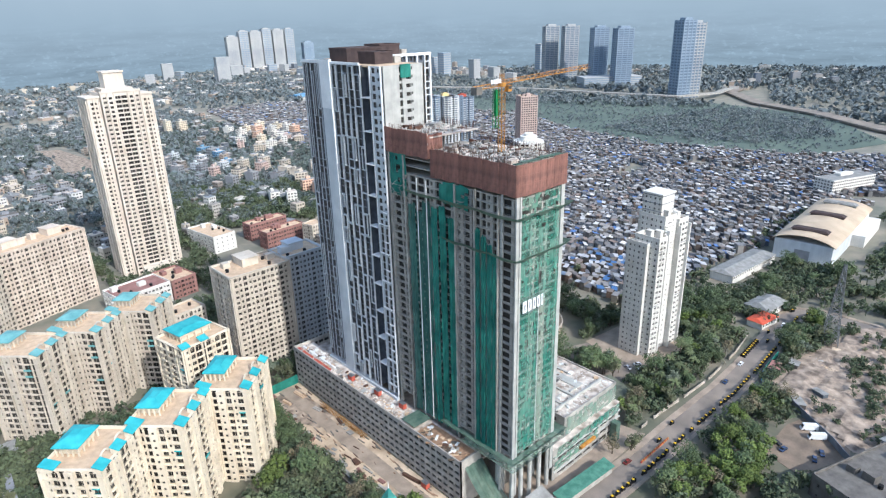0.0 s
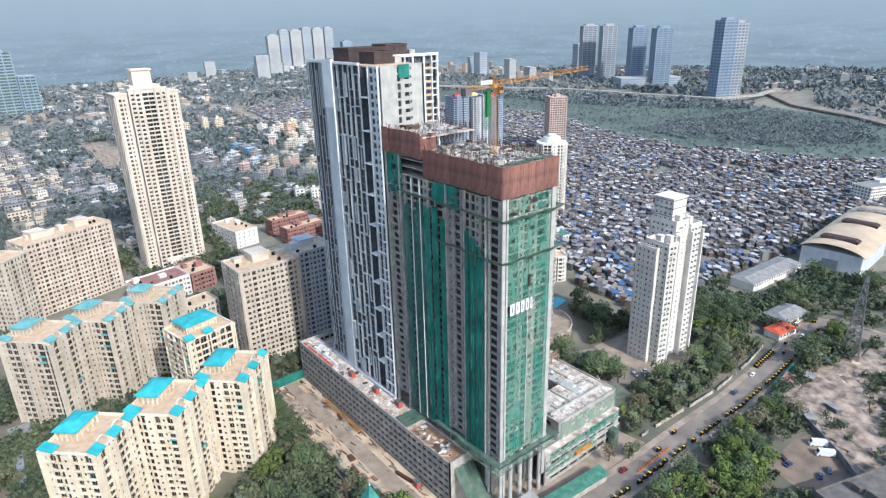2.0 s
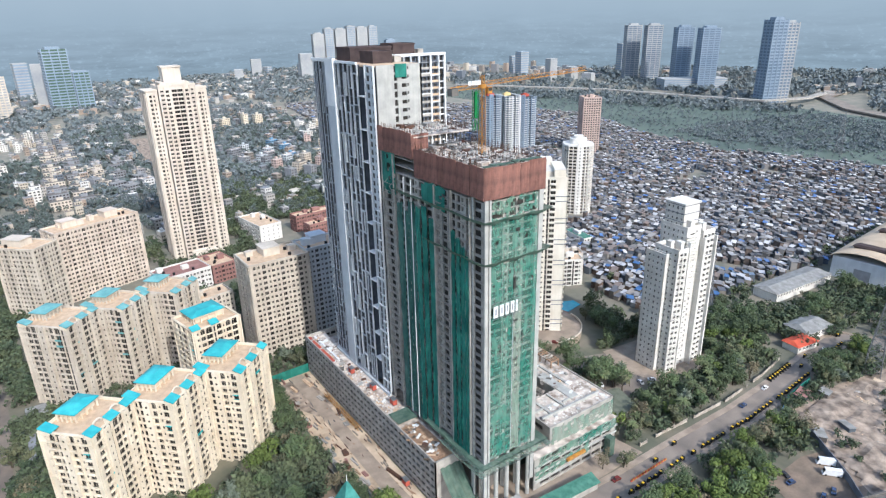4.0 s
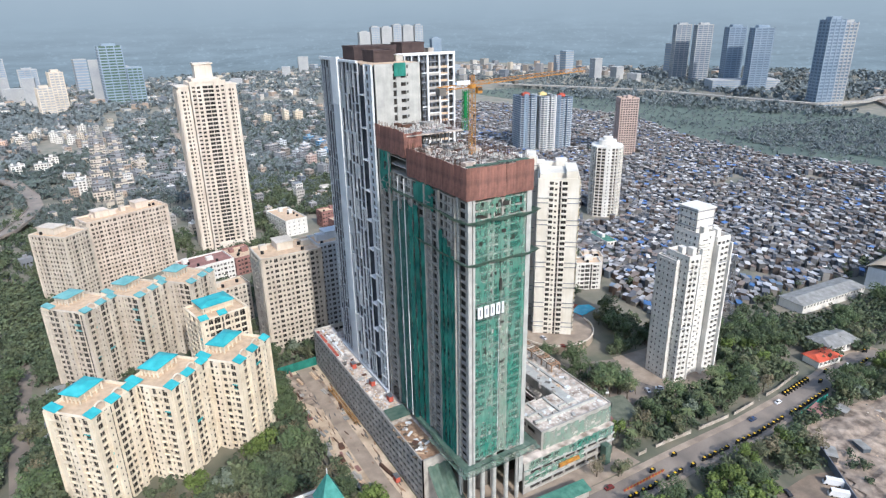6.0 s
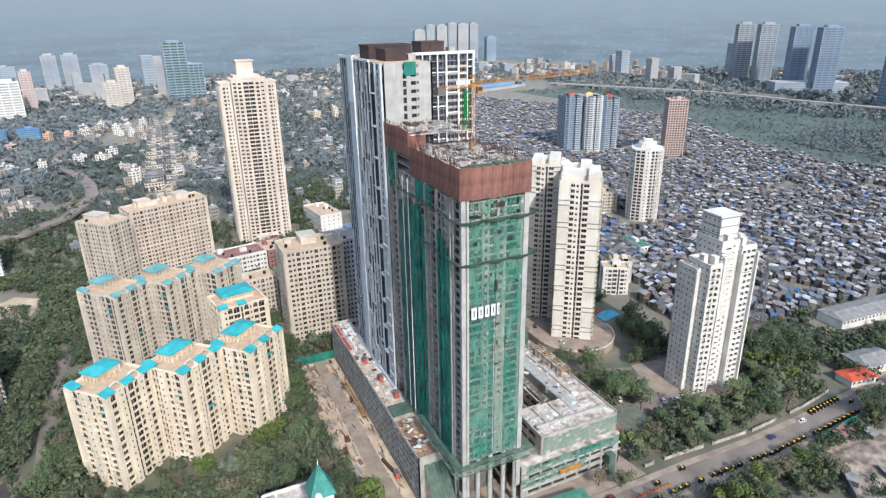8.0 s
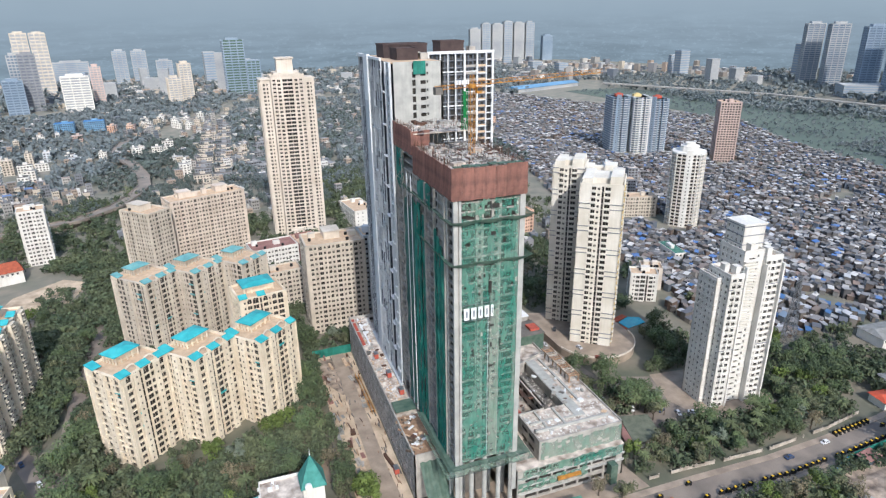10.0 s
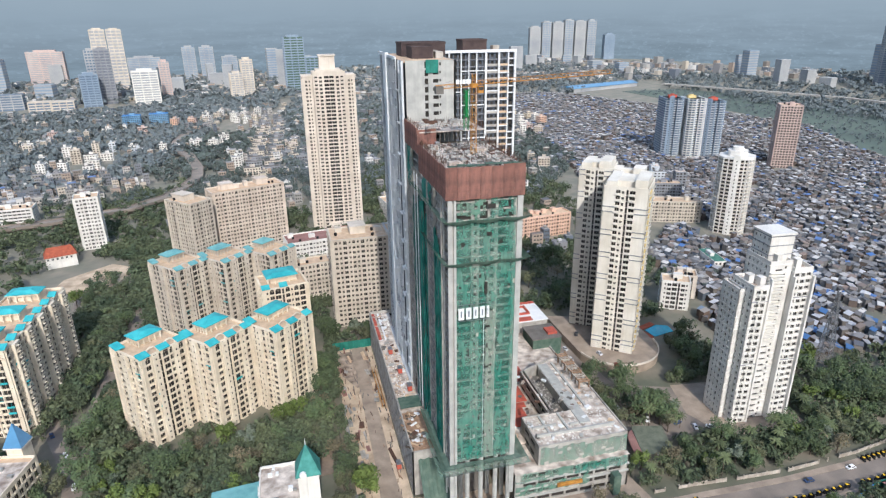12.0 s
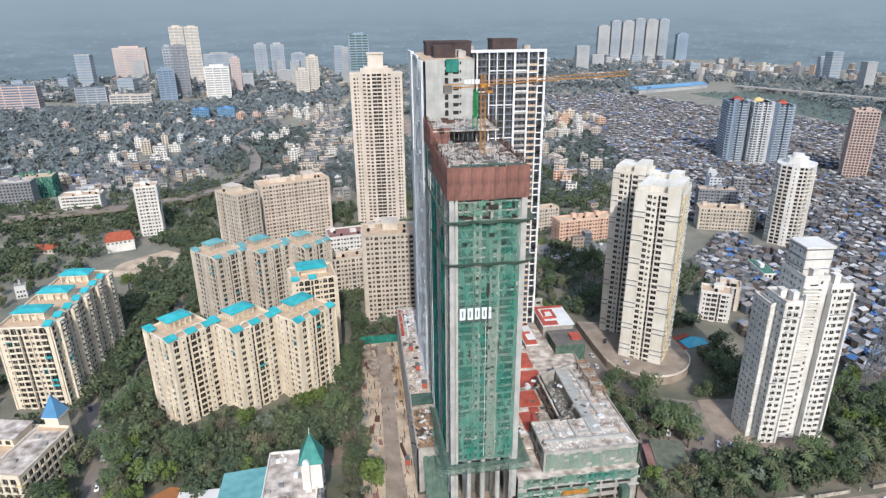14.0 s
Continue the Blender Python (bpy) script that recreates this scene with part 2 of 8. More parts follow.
TIMBER = mat("weathered_boards", lin(172, 142, 116), lin(132, 106, 86), 0.5, fine=3, bump=0.3)


def ground_material():
    """Dusty city ground: earth, scrub and paved patches at several sizes."""
    m = mat("city_ground", lin(122, 112, 94), lin(70, 76, 54), 0.05, fine=0.25, bump=0.3, sheen=0.25)
    return m


GROUND = ground_material()


# ---- building blocks of mesh code ----
class Geo:
    """Collects boxes, prisms and panels of one part, with a material slot for each face."""

    def __init__(self):
        self.v, self.f, self.m = [], [], []

    def face(self, pts, slot=0):
        i = len(self.v)
        self.v += [tuple(p) for p in pts]
        self.f.append(tuple(range(i, i + len(pts))))
        self.m.append(slot)

    def hexa(self, lo, hi, slot=0, bottom=True):
        """A solid between two rings of the same length, lo below hi, both counter-clockwise from above."""
        i, n = len(self.v), len(lo)
        self.v += [tuple(p) for p in lo] + [tuple(p) for p in hi]
        for k in range(n):
            j = (k + 1) % n
            self.f.append((i + k, i + j, i + n + j, i + n + k))
            self.m.append(slot)
        self.f.append(tuple(i + n + k for k in range(n)))
        self.m.append(slot)
        if bottom:
            self.f.append(tuple(i + k for k in reversed(range(n))))
            self.m.append(slot)
        return self

    def prism(self, poly, z0, z1, slot=0):
        return self.hexa([(x, y, z0) for x, y in poly], [(x, y, z1) for x, y in poly], slot)

    def box(self, x0, x1, y0, y1, z0, z1, slot=0):
        return self.prism([(x0, y0), (x1, y0), (x1, y1), (x0, y1)], z0, z1, slot)

    def obox(self, p, ang, u0, u1, d0, d1, z0, z1, slot=0):
        """A box along a wall: u along the direction ang from p, d outwards to the right of it."""
        c, s = math.cos(ang), math.sin(ang)
        at = lambda u, d: (p[0] + c * u + s * d, p[1] + s * u - c * d)
        return self.prism([at(u0, d1), at(u1, d1), at(u1, d0), at(u0, d0)], z0, z1, slot)

    def beam(self, a, b, w, slot=0, h=None):
        """A square bar from a to b."""
        a, b = Vector(a), Vector(b)
        d = (b - a).normalized()
        side = d.cross(Vector((0, 0, 1)))
        side = side.normalized() if side.length > 1e-3 else Vector((1, 0, 0))
        up = side.cross(d)
        h = h or w
        ring = [side * sx * w / 2 + up * sz * h / 2 for sx, sz in ((-1, -1), (1, -1), (1, 1), (-1, 1))]
        i = len(self.v)
        self.v += [tuple(a + r) for r in ring] + [tuple(b + r) for r in ring]
        for f in ((0, 1, 5, 4), (1, 2, 6, 5), (2, 3, 7, 6), (3, 0, 4, 7), (3, 2, 1, 0), (4, 5, 6, 7)):
            self.f.append(tuple(i + k for k in f))
            self.m.append(slot)
        return self

    def tube(self, a, b, r0, r1, n=8, slot=0):
        a, b = Vector(a), Vector(b)
        q = (b - a).to_track_quat("Z", "Y")
        i = len(self.v)
        for c, r in ((a, r0), (b, r1)):
            for k in range(n):
                t = 2 * math.pi * k / n
                self.v.append(tuple(c + q @ Vector((r * math.cos(t), r * math.sin(t), 0))))
        for k in range(n):
            j = (k + 1) % n
            self.f.append((i + k, i + j, i + n + j, i + n + k))
            self.m.append(slot)
        self.f.append(tuple(i + n + k for k in range(n)))
        self.f.append(tuple(i + k for k in reversed(range(n))))
        self.m += [slot, slot]
        return self

    def hip(self, poly, z0, z1, inset, over=0.6, slot=0):
        """A hipped roof with overhang on a four-cornered plan."""
        cx, cy = sum(p[0] for p in poly) / len(poly), sum(p[1] for p in poly) / len(poly)
        grow = lambda p, k: (cx + (p[0] - cx) * k, cy + (p[1] - cy) * k)
        r = max(math.hypot(p[0] - cx, p[1] - cy) for p in poly)
        lo = [grow(p, 1 + over / r) for p in poly]
        hi = [grow(p, max(0.02, 1 - inset / r)) for p in poly]
        self.hexa([(x, y, z0) for x, y in lo], [(x, y, z0 + 0.3) for x, y in lo], slot)
        return self.hexa([(x, y, z0 + 0.3) for x, y in lo], [(x, y, z1) for x, y in hi], slot)

    def mesh(self, name):
        me = bpy.data.meshes.new(name)
        me.from_pydata(self.v, [], self.f)
        me.polygons.foreach_set("material_index", self.m)
        return me


def part(name, g, mats, parent=None, label="", kind=""):
    """Links the collected geometry as one mesh object, under a thing or a part."""
    me = g.mesh(name) if isinstance(g, Geo) else g
    if not me.materials:
        for m in mats if isinstance(mats, (list, tuple)) else [mats]:
            me.materials.append(m)
    ob = new(name, me)
    if parent:
        ob.parent = parent
    return tagged(ob, label=label, kind=kind)


def thing(name, x, y, z=0, rz=0, label="", category="", group="", kind=""):
    ob = new(name)
    ob.empty_display_size = 0.5
    ob.matrix_world = pose(x, y, z, 0, 0, rz)
    return tagged(ob, label, category, group, kind)


def structure(name, g, mats, label):
    return tagged(part(name, g, mats), label=label, category=name.split("_")[0], kind="structure")


def rect(x0, x1, y0, y1):
    return [(x0, y0), (x1, y0), (x1, y1), (x0, y1)]


WINDOWS = {}


def window_mesh(w, h, glassmat, framemat, style):
    """A window set into its opening: frame, mullion, pane, and a ledge, a hood or a railed balcony. Outwards is -y."""
    key = (round(w, 2), round(h, 2), glassmat.name, framemat.name, style)
    if key in WINDOWS:
        return WINDOWS[key]
    g = Geo()
    g.face([(0, 0.02, 0), (w, 0.02, 0), (w, 0.02, h), (0, 0.02, h)], 0)
    if style != "plain":
        g.box(w / 2 - 0.04, w / 2 + 0.04, -0.03, 0.05, 0, h, 1)
    if style == "hood":
        g.box(-0.15, w + 0.15, -0.95, 0.0, h + 0.02, h + 0.14, 1)
        g.box(-0.05, w + 0.05, -0.45, 0.0, -0.12, 0.0, 1)
    elif style == "balcony":
        g.box(-0.1, w + 0.1, -1.25, 0.0, -0.16, 0.0, 1)
        g.box(-0.1, w + 0.1, -1.25, -1.15, 0.0, 0.85, 1)
    elif style == "arch":
        n = 8
        rim = [(w / 2 + (w / 2) * math.cos(math.pi * k / n), -0.4, h + .1 + w * .42 * math.sin(math.pi * k / n)) for k in range(n + 1)]
        g.face(rim, 0)
        for p, q in zip(rim, rim[1:]):
            g.beam((p[0], -.45, p[2]), (q[0], -.45, q[2]), .22, 1)
        g.box(-0.1, w + 0.1, -1.2, 0.0, -0.16, 0.0, 1)
        g.box(-0.1, w + 0.1, -1.2, -1.1, 0.0, 0.7, 1)
    elif style == "ledge":
        g.box(-0.1, w + 0.1, -0.5, 0.0, -0.14, 0.0, 1)
    me = g.mesh("window")
    me.materials.append(glassmat)
    me.materials.append(framemat)
    WINDOWS[key] = me
    return me


class Building:
    """A thing with walls that have real openings; window units stand in them."""

    def __init__(self, name, x, y, rz, label, category="apartment building", wall=CREAM, glassmat=GLASS_D, near=(110, -60), many=280, arch=False, awning=None):
        self.t = thing(name, x, y, 0, rz, label, category)
        self.wall, self.glass, self.near, self.many = wall, glassmat, near, many
        self.g, self.wins = Geo(), []
        self.arch, self.awning = arch, awning

    def edge(self, p, q, z0, floors, fh, cols, wall_t=0.45, top=0.0, frame=None, solid=0):
        """One facade from p to q (outside on the right), cols: (u0, u1, sill, head, style)."""
        g, L = self.g, math.dist(p, q)
        a = math.atan2(q[1] - p[1], q[0] - p[0])
        H = z0 + floors * fh + top
        u = 0.0
        for c in cols:
            if c[0] > u + 0.01:
                g.obox(p, a, u, c[0], -wall_t, 0, z0, H)
            u = c[1]
        if L > u:
            g.obox(p, a, u, L, -wall_t, 0, z0, H)
        for u0, u1, sill, head, style in cols:
            z = z0
            for k in range(floors):
                lo = z0 + k * fh + sill
                if k >= solid:
                    g.obox(p, a, u0, u1, -wall_t, 0, z, lo)
                    z = z0 + k * fh + head
                    deep = wall_t - 0.08
                    px_, py_ = p[0] + math.cos(a) * u0 - math.sin(a) * deep, p[1] + math.sin(a) * u0 + math.cos(a) * deep
                    self.wins.append((px_, py_, lo, a, u1 - u0, head - sill, "arch" if self.arch and (k >= floors - 1 or (k % 5 == 2 and style == "hood")) and style != "plain" else style, frame))
            g.obox(p, a, u0, u1, -wall_t, 0, z, H)

    def relief(self, p, q, z0, H, cols, proud=0.45, every=2, courses=(), rib=0.5):
        """Full-height ribs between the window columns and string courses across them."""
        L, a = math.dist(p, q), math.atan2(q[1] - p[1], q[0] - p[0])
        ends = [0.3] + [(c[1] + d[0]) / 2 for c, d in zip(cols, cols[1:])][::every] + [L - 0.3]
        for u in ends:
            self.g.obox(p, a, u - rib / 2, u + rib / 2, 0, proud, z0, H)
        for z in courses:
            self.g.obox(p, a, -0.1, L + 0.1, 0, proud * 0.8, z, z + 0.35)

    def block(self, poly, z0, floors, fh, specs, top=1.0, roof=TERRACE, wall_t=0.45, solid=0):
        """A storeyed block on a convex plan; specs: one column list maker for each edge."""
        n = len(poly)
        for k in range(n):
            p, q = poly[k], poly[(k + 1) % n]
            spec = specs[k % len(specs)]
            L = math.dist(p, q)
            self.edge(p, q, z0, floors, fh, spec(L) if spec else [], wall_t, top, solid=solid)
        cx, cy = sum(p[0] for p in poly) / n, sum(p[1] for p in poly) / n
        r = max(math.dist(p, (cx, cy)) for p in poly)
        ins = [(cx + (p[0] - cx) * (1 - 0.42 / r), cy + (p[1] - cy) * (1 - 0.42 / r)) for p in poly]
        rg = Geo().prism(ins, z0 + floors * fh - 0.3, z0 + floors * fh)
        part("roof", rg, roof, self.t)
        H = z0 + floors * fh
        return H

    def done(self, wallname="wall"):
        part(wallname, self.g, self.wall, self.t)
        m = self.t.matrix_world
        order = sorted(self.wins, key=lambda w: (m @ Vector((w[0], w[1], w[2])) - Vector((*self.near, 60))).length)
        rest = Geo()
        fm = self.wall
        for i, (x, y, z, a, w, h, style, frame) in enumerate(order):
            fmat = frame or fm
            if self.awning and style in ("hood", "balcony") and (i * 7919) % 9 == 0:
                fmat = self.awning
            me = window_mesh(w, h, self.glass, fmat, style)
            if i < self.many:
                ob = part("window", me, None, self.t)
                ob.matrix_basis = pose(x, y, z, 0, 0, math.degrees(a))
            else:
                c, s, k = math.cos(a), math.sin(a), len(rest.v)
                rest.v += [(x + c * v.co.x - s * v.co.y, y + s * v.co.x + c * v.co.y, z + v.co.z) for v in me.vertices]
                for f in me.polygons:
                    rest.f.append(tuple(k + j for j in f.vertices))
                    rest.m.append(f.material_index)
        if rest.f:
            part("windows_beyond", rest, [self.glass, fm], self.t, kind="stuff")
        return self.t


def bays(pattern, margin=1.0):
    """Columns of openings: a pattern of (width, gap after, sill, head, style), repeated to fill the edge and centred."""

    def make(L):
        out, u, i = [], margin, 0
        while True:
            w, gap, sill, head, style = pattern[i % len(pattern)]
            if u + w > L - margin:
                break
            out.append([u, u + w, sill, head, style])
            u += w + gap
            i += 1
        if not out:
            return []
        shift = (L - margin - out[-1][1]) / 2
        return [(a + shift, b + shift, s, h, st) for a, b, s, h, st in out]

    return make


# ---- ground, sky line and the large setting ----
def disc(cx, cy, r, n=96):
    return [(cx + r * math.cos(2 * math.pi * k / n), cy + r * math.sin(2 * math.pi * k / n)) for k in range(n)]


def rim(extra=0):
    """The far edge of what can be made out: nearest to the sides, farthest towards the dense row of towers."""
    out = []
    for k in range(120):
        a = 2 * math.pi * k / 120
        off = math.degrees(abs((a - radians(64) + math.pi) % (2 * math.pi) - math.pi))
        r = 2150 + 600 * math.exp(-((off / 15) ** 2)) + extra
        out.append((100 + r * math.cos(a), r * math.sin(a)))
    return out


g = Geo()
g.face([(x, y, 0) for x, y in rim(20)])
structure("ground", g, GROUND, "dusty city ground of earth, scrub and paving")


def horizon_material():
    """Glowing backdrop colours: painted haze and bright hazy sky above a low line of hills."""
    m = bpy.data.materials.new("painted_haze_horizon")
    m.use_nodes = True
    n, l = m.node_tree.nodes, m.node_tree.links
    n.remove(n["Principled BSDF"])
    tc = n.new("ShaderNodeTexCoord")
    sep = n.new("ShaderNodeSeparateXYZ")
    l.new(tc.outputs["Object"], sep.inputs[0])
    no = n.new("ShaderNodeTexNoise")
    no.inputs["Scale"].default_value, no.inputs["Detail"].default_value = 0.006, 8
    l.new(tc.outputs["Object"], no.inputs["Vector"])
    add = n.new("ShaderNodeMath")
    add.operation = "MULTIPLY_ADD"
    add.inputs[1].default_value = 70
    l.new(no.outputs[0], add.inputs[0])
    l.new(sep.outputs[2], add.inputs[2])
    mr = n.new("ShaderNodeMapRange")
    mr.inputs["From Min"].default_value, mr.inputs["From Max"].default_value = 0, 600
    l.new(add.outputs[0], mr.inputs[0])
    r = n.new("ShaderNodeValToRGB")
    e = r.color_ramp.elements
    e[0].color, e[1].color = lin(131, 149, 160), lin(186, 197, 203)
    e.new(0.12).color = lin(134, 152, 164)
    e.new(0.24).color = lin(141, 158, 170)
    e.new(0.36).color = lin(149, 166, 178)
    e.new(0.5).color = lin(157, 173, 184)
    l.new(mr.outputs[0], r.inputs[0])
    # wooded bands and rows of pale city blocks painted into the haze, finer towards the horizon

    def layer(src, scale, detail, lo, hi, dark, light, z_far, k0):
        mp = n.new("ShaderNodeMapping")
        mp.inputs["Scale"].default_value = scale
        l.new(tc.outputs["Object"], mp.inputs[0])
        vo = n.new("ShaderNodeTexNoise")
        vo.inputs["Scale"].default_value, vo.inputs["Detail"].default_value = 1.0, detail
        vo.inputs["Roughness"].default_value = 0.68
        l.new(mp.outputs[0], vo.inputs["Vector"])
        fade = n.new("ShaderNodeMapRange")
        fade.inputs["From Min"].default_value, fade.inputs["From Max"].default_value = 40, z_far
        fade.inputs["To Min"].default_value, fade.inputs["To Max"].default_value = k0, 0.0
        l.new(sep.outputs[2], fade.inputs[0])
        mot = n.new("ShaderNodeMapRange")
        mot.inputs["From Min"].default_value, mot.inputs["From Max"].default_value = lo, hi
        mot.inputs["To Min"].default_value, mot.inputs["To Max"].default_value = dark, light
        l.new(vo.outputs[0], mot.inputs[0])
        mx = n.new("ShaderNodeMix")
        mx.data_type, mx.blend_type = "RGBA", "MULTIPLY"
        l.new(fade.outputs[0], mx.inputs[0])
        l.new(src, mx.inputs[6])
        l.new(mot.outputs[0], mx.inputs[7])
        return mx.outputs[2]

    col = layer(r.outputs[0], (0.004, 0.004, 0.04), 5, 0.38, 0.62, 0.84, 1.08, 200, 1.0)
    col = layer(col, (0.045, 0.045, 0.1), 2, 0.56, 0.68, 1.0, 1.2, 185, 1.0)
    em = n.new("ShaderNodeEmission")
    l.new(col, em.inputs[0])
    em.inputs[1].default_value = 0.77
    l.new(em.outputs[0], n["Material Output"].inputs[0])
    return m


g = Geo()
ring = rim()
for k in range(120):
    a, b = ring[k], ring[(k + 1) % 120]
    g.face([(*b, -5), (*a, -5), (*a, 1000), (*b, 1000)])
structure("backdrop", g, horizon_material(), "glowing backdrop painted as hazy blue-grey horizon and low hills")


def patch(name, poly, z, m, label, thick=0.3):
    return structure(name, Geo().prism(poly, z - thick, z), m, label)


# main road and its pavements
ROADLINE = [(60, 97), (120, 98), (165, 98.4), (192, 97.2), (232, 97), (268, 96), (300, 97), (337, 99.5), (356, 102.5), (372, 103.5), (383, 100), (388, 90), (388, 64), (380, 20), (370, -60)]


def ribbon(line, off0, off1, z0, z1, g=None, slot=0):
    """A strip that follows a line on the plan, between two offsets to its left."""
    g = g or Geo()
    pts = []
    for i, p in enumerate(line):
        a, b = Vector(line[max(0, i - 1)]), Vector(line[min(len(line) - 1, i + 1)])
        d = (b - a).normalized()
        nn = Vector((-d.y, d.x))
        pts.append((Vector(p) + nn * off0, Vector(p) + nn * off1))
    for (a0, a1), (b0, b1) in zip(pts, pts[1:]):
        g.hexa([(*a0, z0), (*b0, z0), (*b1, z0), (*a1, z0)], [(*a0, z1), (*b0, z1), (*b1, z1), (*a1, z1)], slot)
    return g


structure("road", ribbon(ROADLINE, -5.4, 5.2, -0.3, 0.06), ASPHALT, "worn grey asphalt road with dust along its edges")
structure("pavement_north", ribbon(ROADLINE, 5.2, 8.0, -0.3, 0.21), PAVING, "dusty pavement with a raised kerb")
structure("pavement_south", ribbon(ROADLINE, -7.0, -5.4, -0.3, 0.21), PAVING, "dusty pavement with a raised kerb")
LANE = [(8, 120), (0, 147), (-7, 178), (-30, 222), (-40, 283), (-48, 330), (-60, 400)]
structure("lane", ribbon(LANE, -3.6, 3.6, -0.3, 0.06), ASPHALT, "narrow asphalt lane between trees")
STREET = [(6, 118), (-4, 150), (-5, 182), (-8, 210), (-10, 240), (-10, 280), (-11, 313), (-17, 360), (-30, 400)]
structure("street", ribbon(STREET, -3.4, 3.4, -0.3, 0.08), ASPHALT, "grey asphalt street lined with trees")
HIGHWAY = [(-420, 470), (-230, 505), (-120, 530), (-62, 556), (-34, 592), (-22, 630), (-15, 670), (-20, 718), (-38, 790), (-60, 840), (-72, 881), (-67, 963), (-48, 1099), (10, 1300)]
structure("highway", ribbon(HIGHWAY, -6.0, 6.0, 5.2, 6.4, ribbon(HIGHWAY, -6.4, -6.0, 5.0, 7.5, ribbon(HIGHWAY, 6.0, 6.4, 5.0, 7.5, ribbon(HIGHWAY, -1.2, 1.2, 0, 5.2)))), ASPHALT, "grey elevated highway curving between low houses")
FARROAD = [(1700, 640), (1431, 606), (1282, 486), (1200, 349), (1086, 224), (980, 40)]
structure("far_road", ribbon(FARROAD, -14, 14, 2.0, 5.0), ASPHALT, "pale concrete expressway beyond the marsh")
BRIDGE = [(1000, 1330), (1177, 971), (1205, 760), (1233, 625), (1330, 590), (1431, 607)]
structure("far_viaduct", ribbon(BRIDGE, -7, 7, 9, 12), CONCRETE, "pale concrete viaduct at the marsh's edge")
patch("marsh", [(790, 430), (835, 255), (1000, 200), (1200, 340), (1250, 560), (1190, 900), (1020, 1290), (870, 1300), (900, 900), (830, 600)], 0.5, MARSH, "green marsh and mangrove flats")
patch("site_yard", [(104, 252), (124, 252), (124, 130), (122, 112), (104, 112), (103, 150)], 0.12, DIRT, "bare pale earth of a building site yard")
patch("rubble_lot", [(286, 84), (300, 86), (330, 82), (384, 70), (430, 30), (400, -40), (300, -30), (262, 40), (279, 68)], 0.15, RUBBLE, "cleared lot of pale rubble and dust")
patch("van_yard", [(236, 66), (262, 66), (274, 62), (272, 44), (258, 40), (232, 50)], 0.13, BROWNYARD, "bare brown yard for vans beside the trees")
patch("broken_plot", [(76, 150), (96, 152), (97, 166), (82, 168)], 0.35, BROWNYARD, "brown roofless plot between trees")
patch("forecourt", [(124, 130), (208, 130), (212, 106), (124, 106)], 0.14, PAVING, "dusty concrete forecourt below the tower")
patch("red_earth", [(16, 128), (34, 138), (40, 146), (28, 148), (18, 140)], 0.5, REDEARTH, "heap of orange-red earth between trees")
patch("brown_field", [(-181, 859), (-164, 856), (-128, 735), (-145, 735)], 0.3, TIMBER, "bare brown field among far houses")
patch("dry_field", [(168, 1085), (192, 1080), (205, 950), (180, 850), (160, 900)], 0.4, RUBBLE, "dry pale brown field between houses")
patch("bare_plot", [(-78, 372), (-36, 380), (-30, 412), (-48, 424), (-74, 400)], 0.3, DIRT, "bare brown plot beside a red-roofed house")
patch("compound_drive", [(205, 128), (262, 140), (268, 168), (236, 180), (226, 240), (216, 240), (212, 180), (205, 160)], 0.14, ASPHALT, "grey driveway inside the housing compound")


patch("yard_track", [(113, 250), (119.5, 250), (119, 150), (121, 114), (111, 114), (112.5, 150)], 0.2, PAVING, "pale dusty haul track through the site yard")


patch("muddy_ground", [(104.5, 246), (121, 247), (121.5, 214), (112, 210), (106, 222)], 0.17, RUBBLE, "dark churned ground at the end of the site yard")
structure("green_net_fence", ribbon([(103, 249), (124, 250)], 0, .2, 0, 5), NET_D, "green net fence across the site yard")


# ---- tower under construction ----
TX0, TX1, TY0, TY1 = 135.3, 158.4, 116.2, 178.0
FH = 2.95
Z0 = 26.0


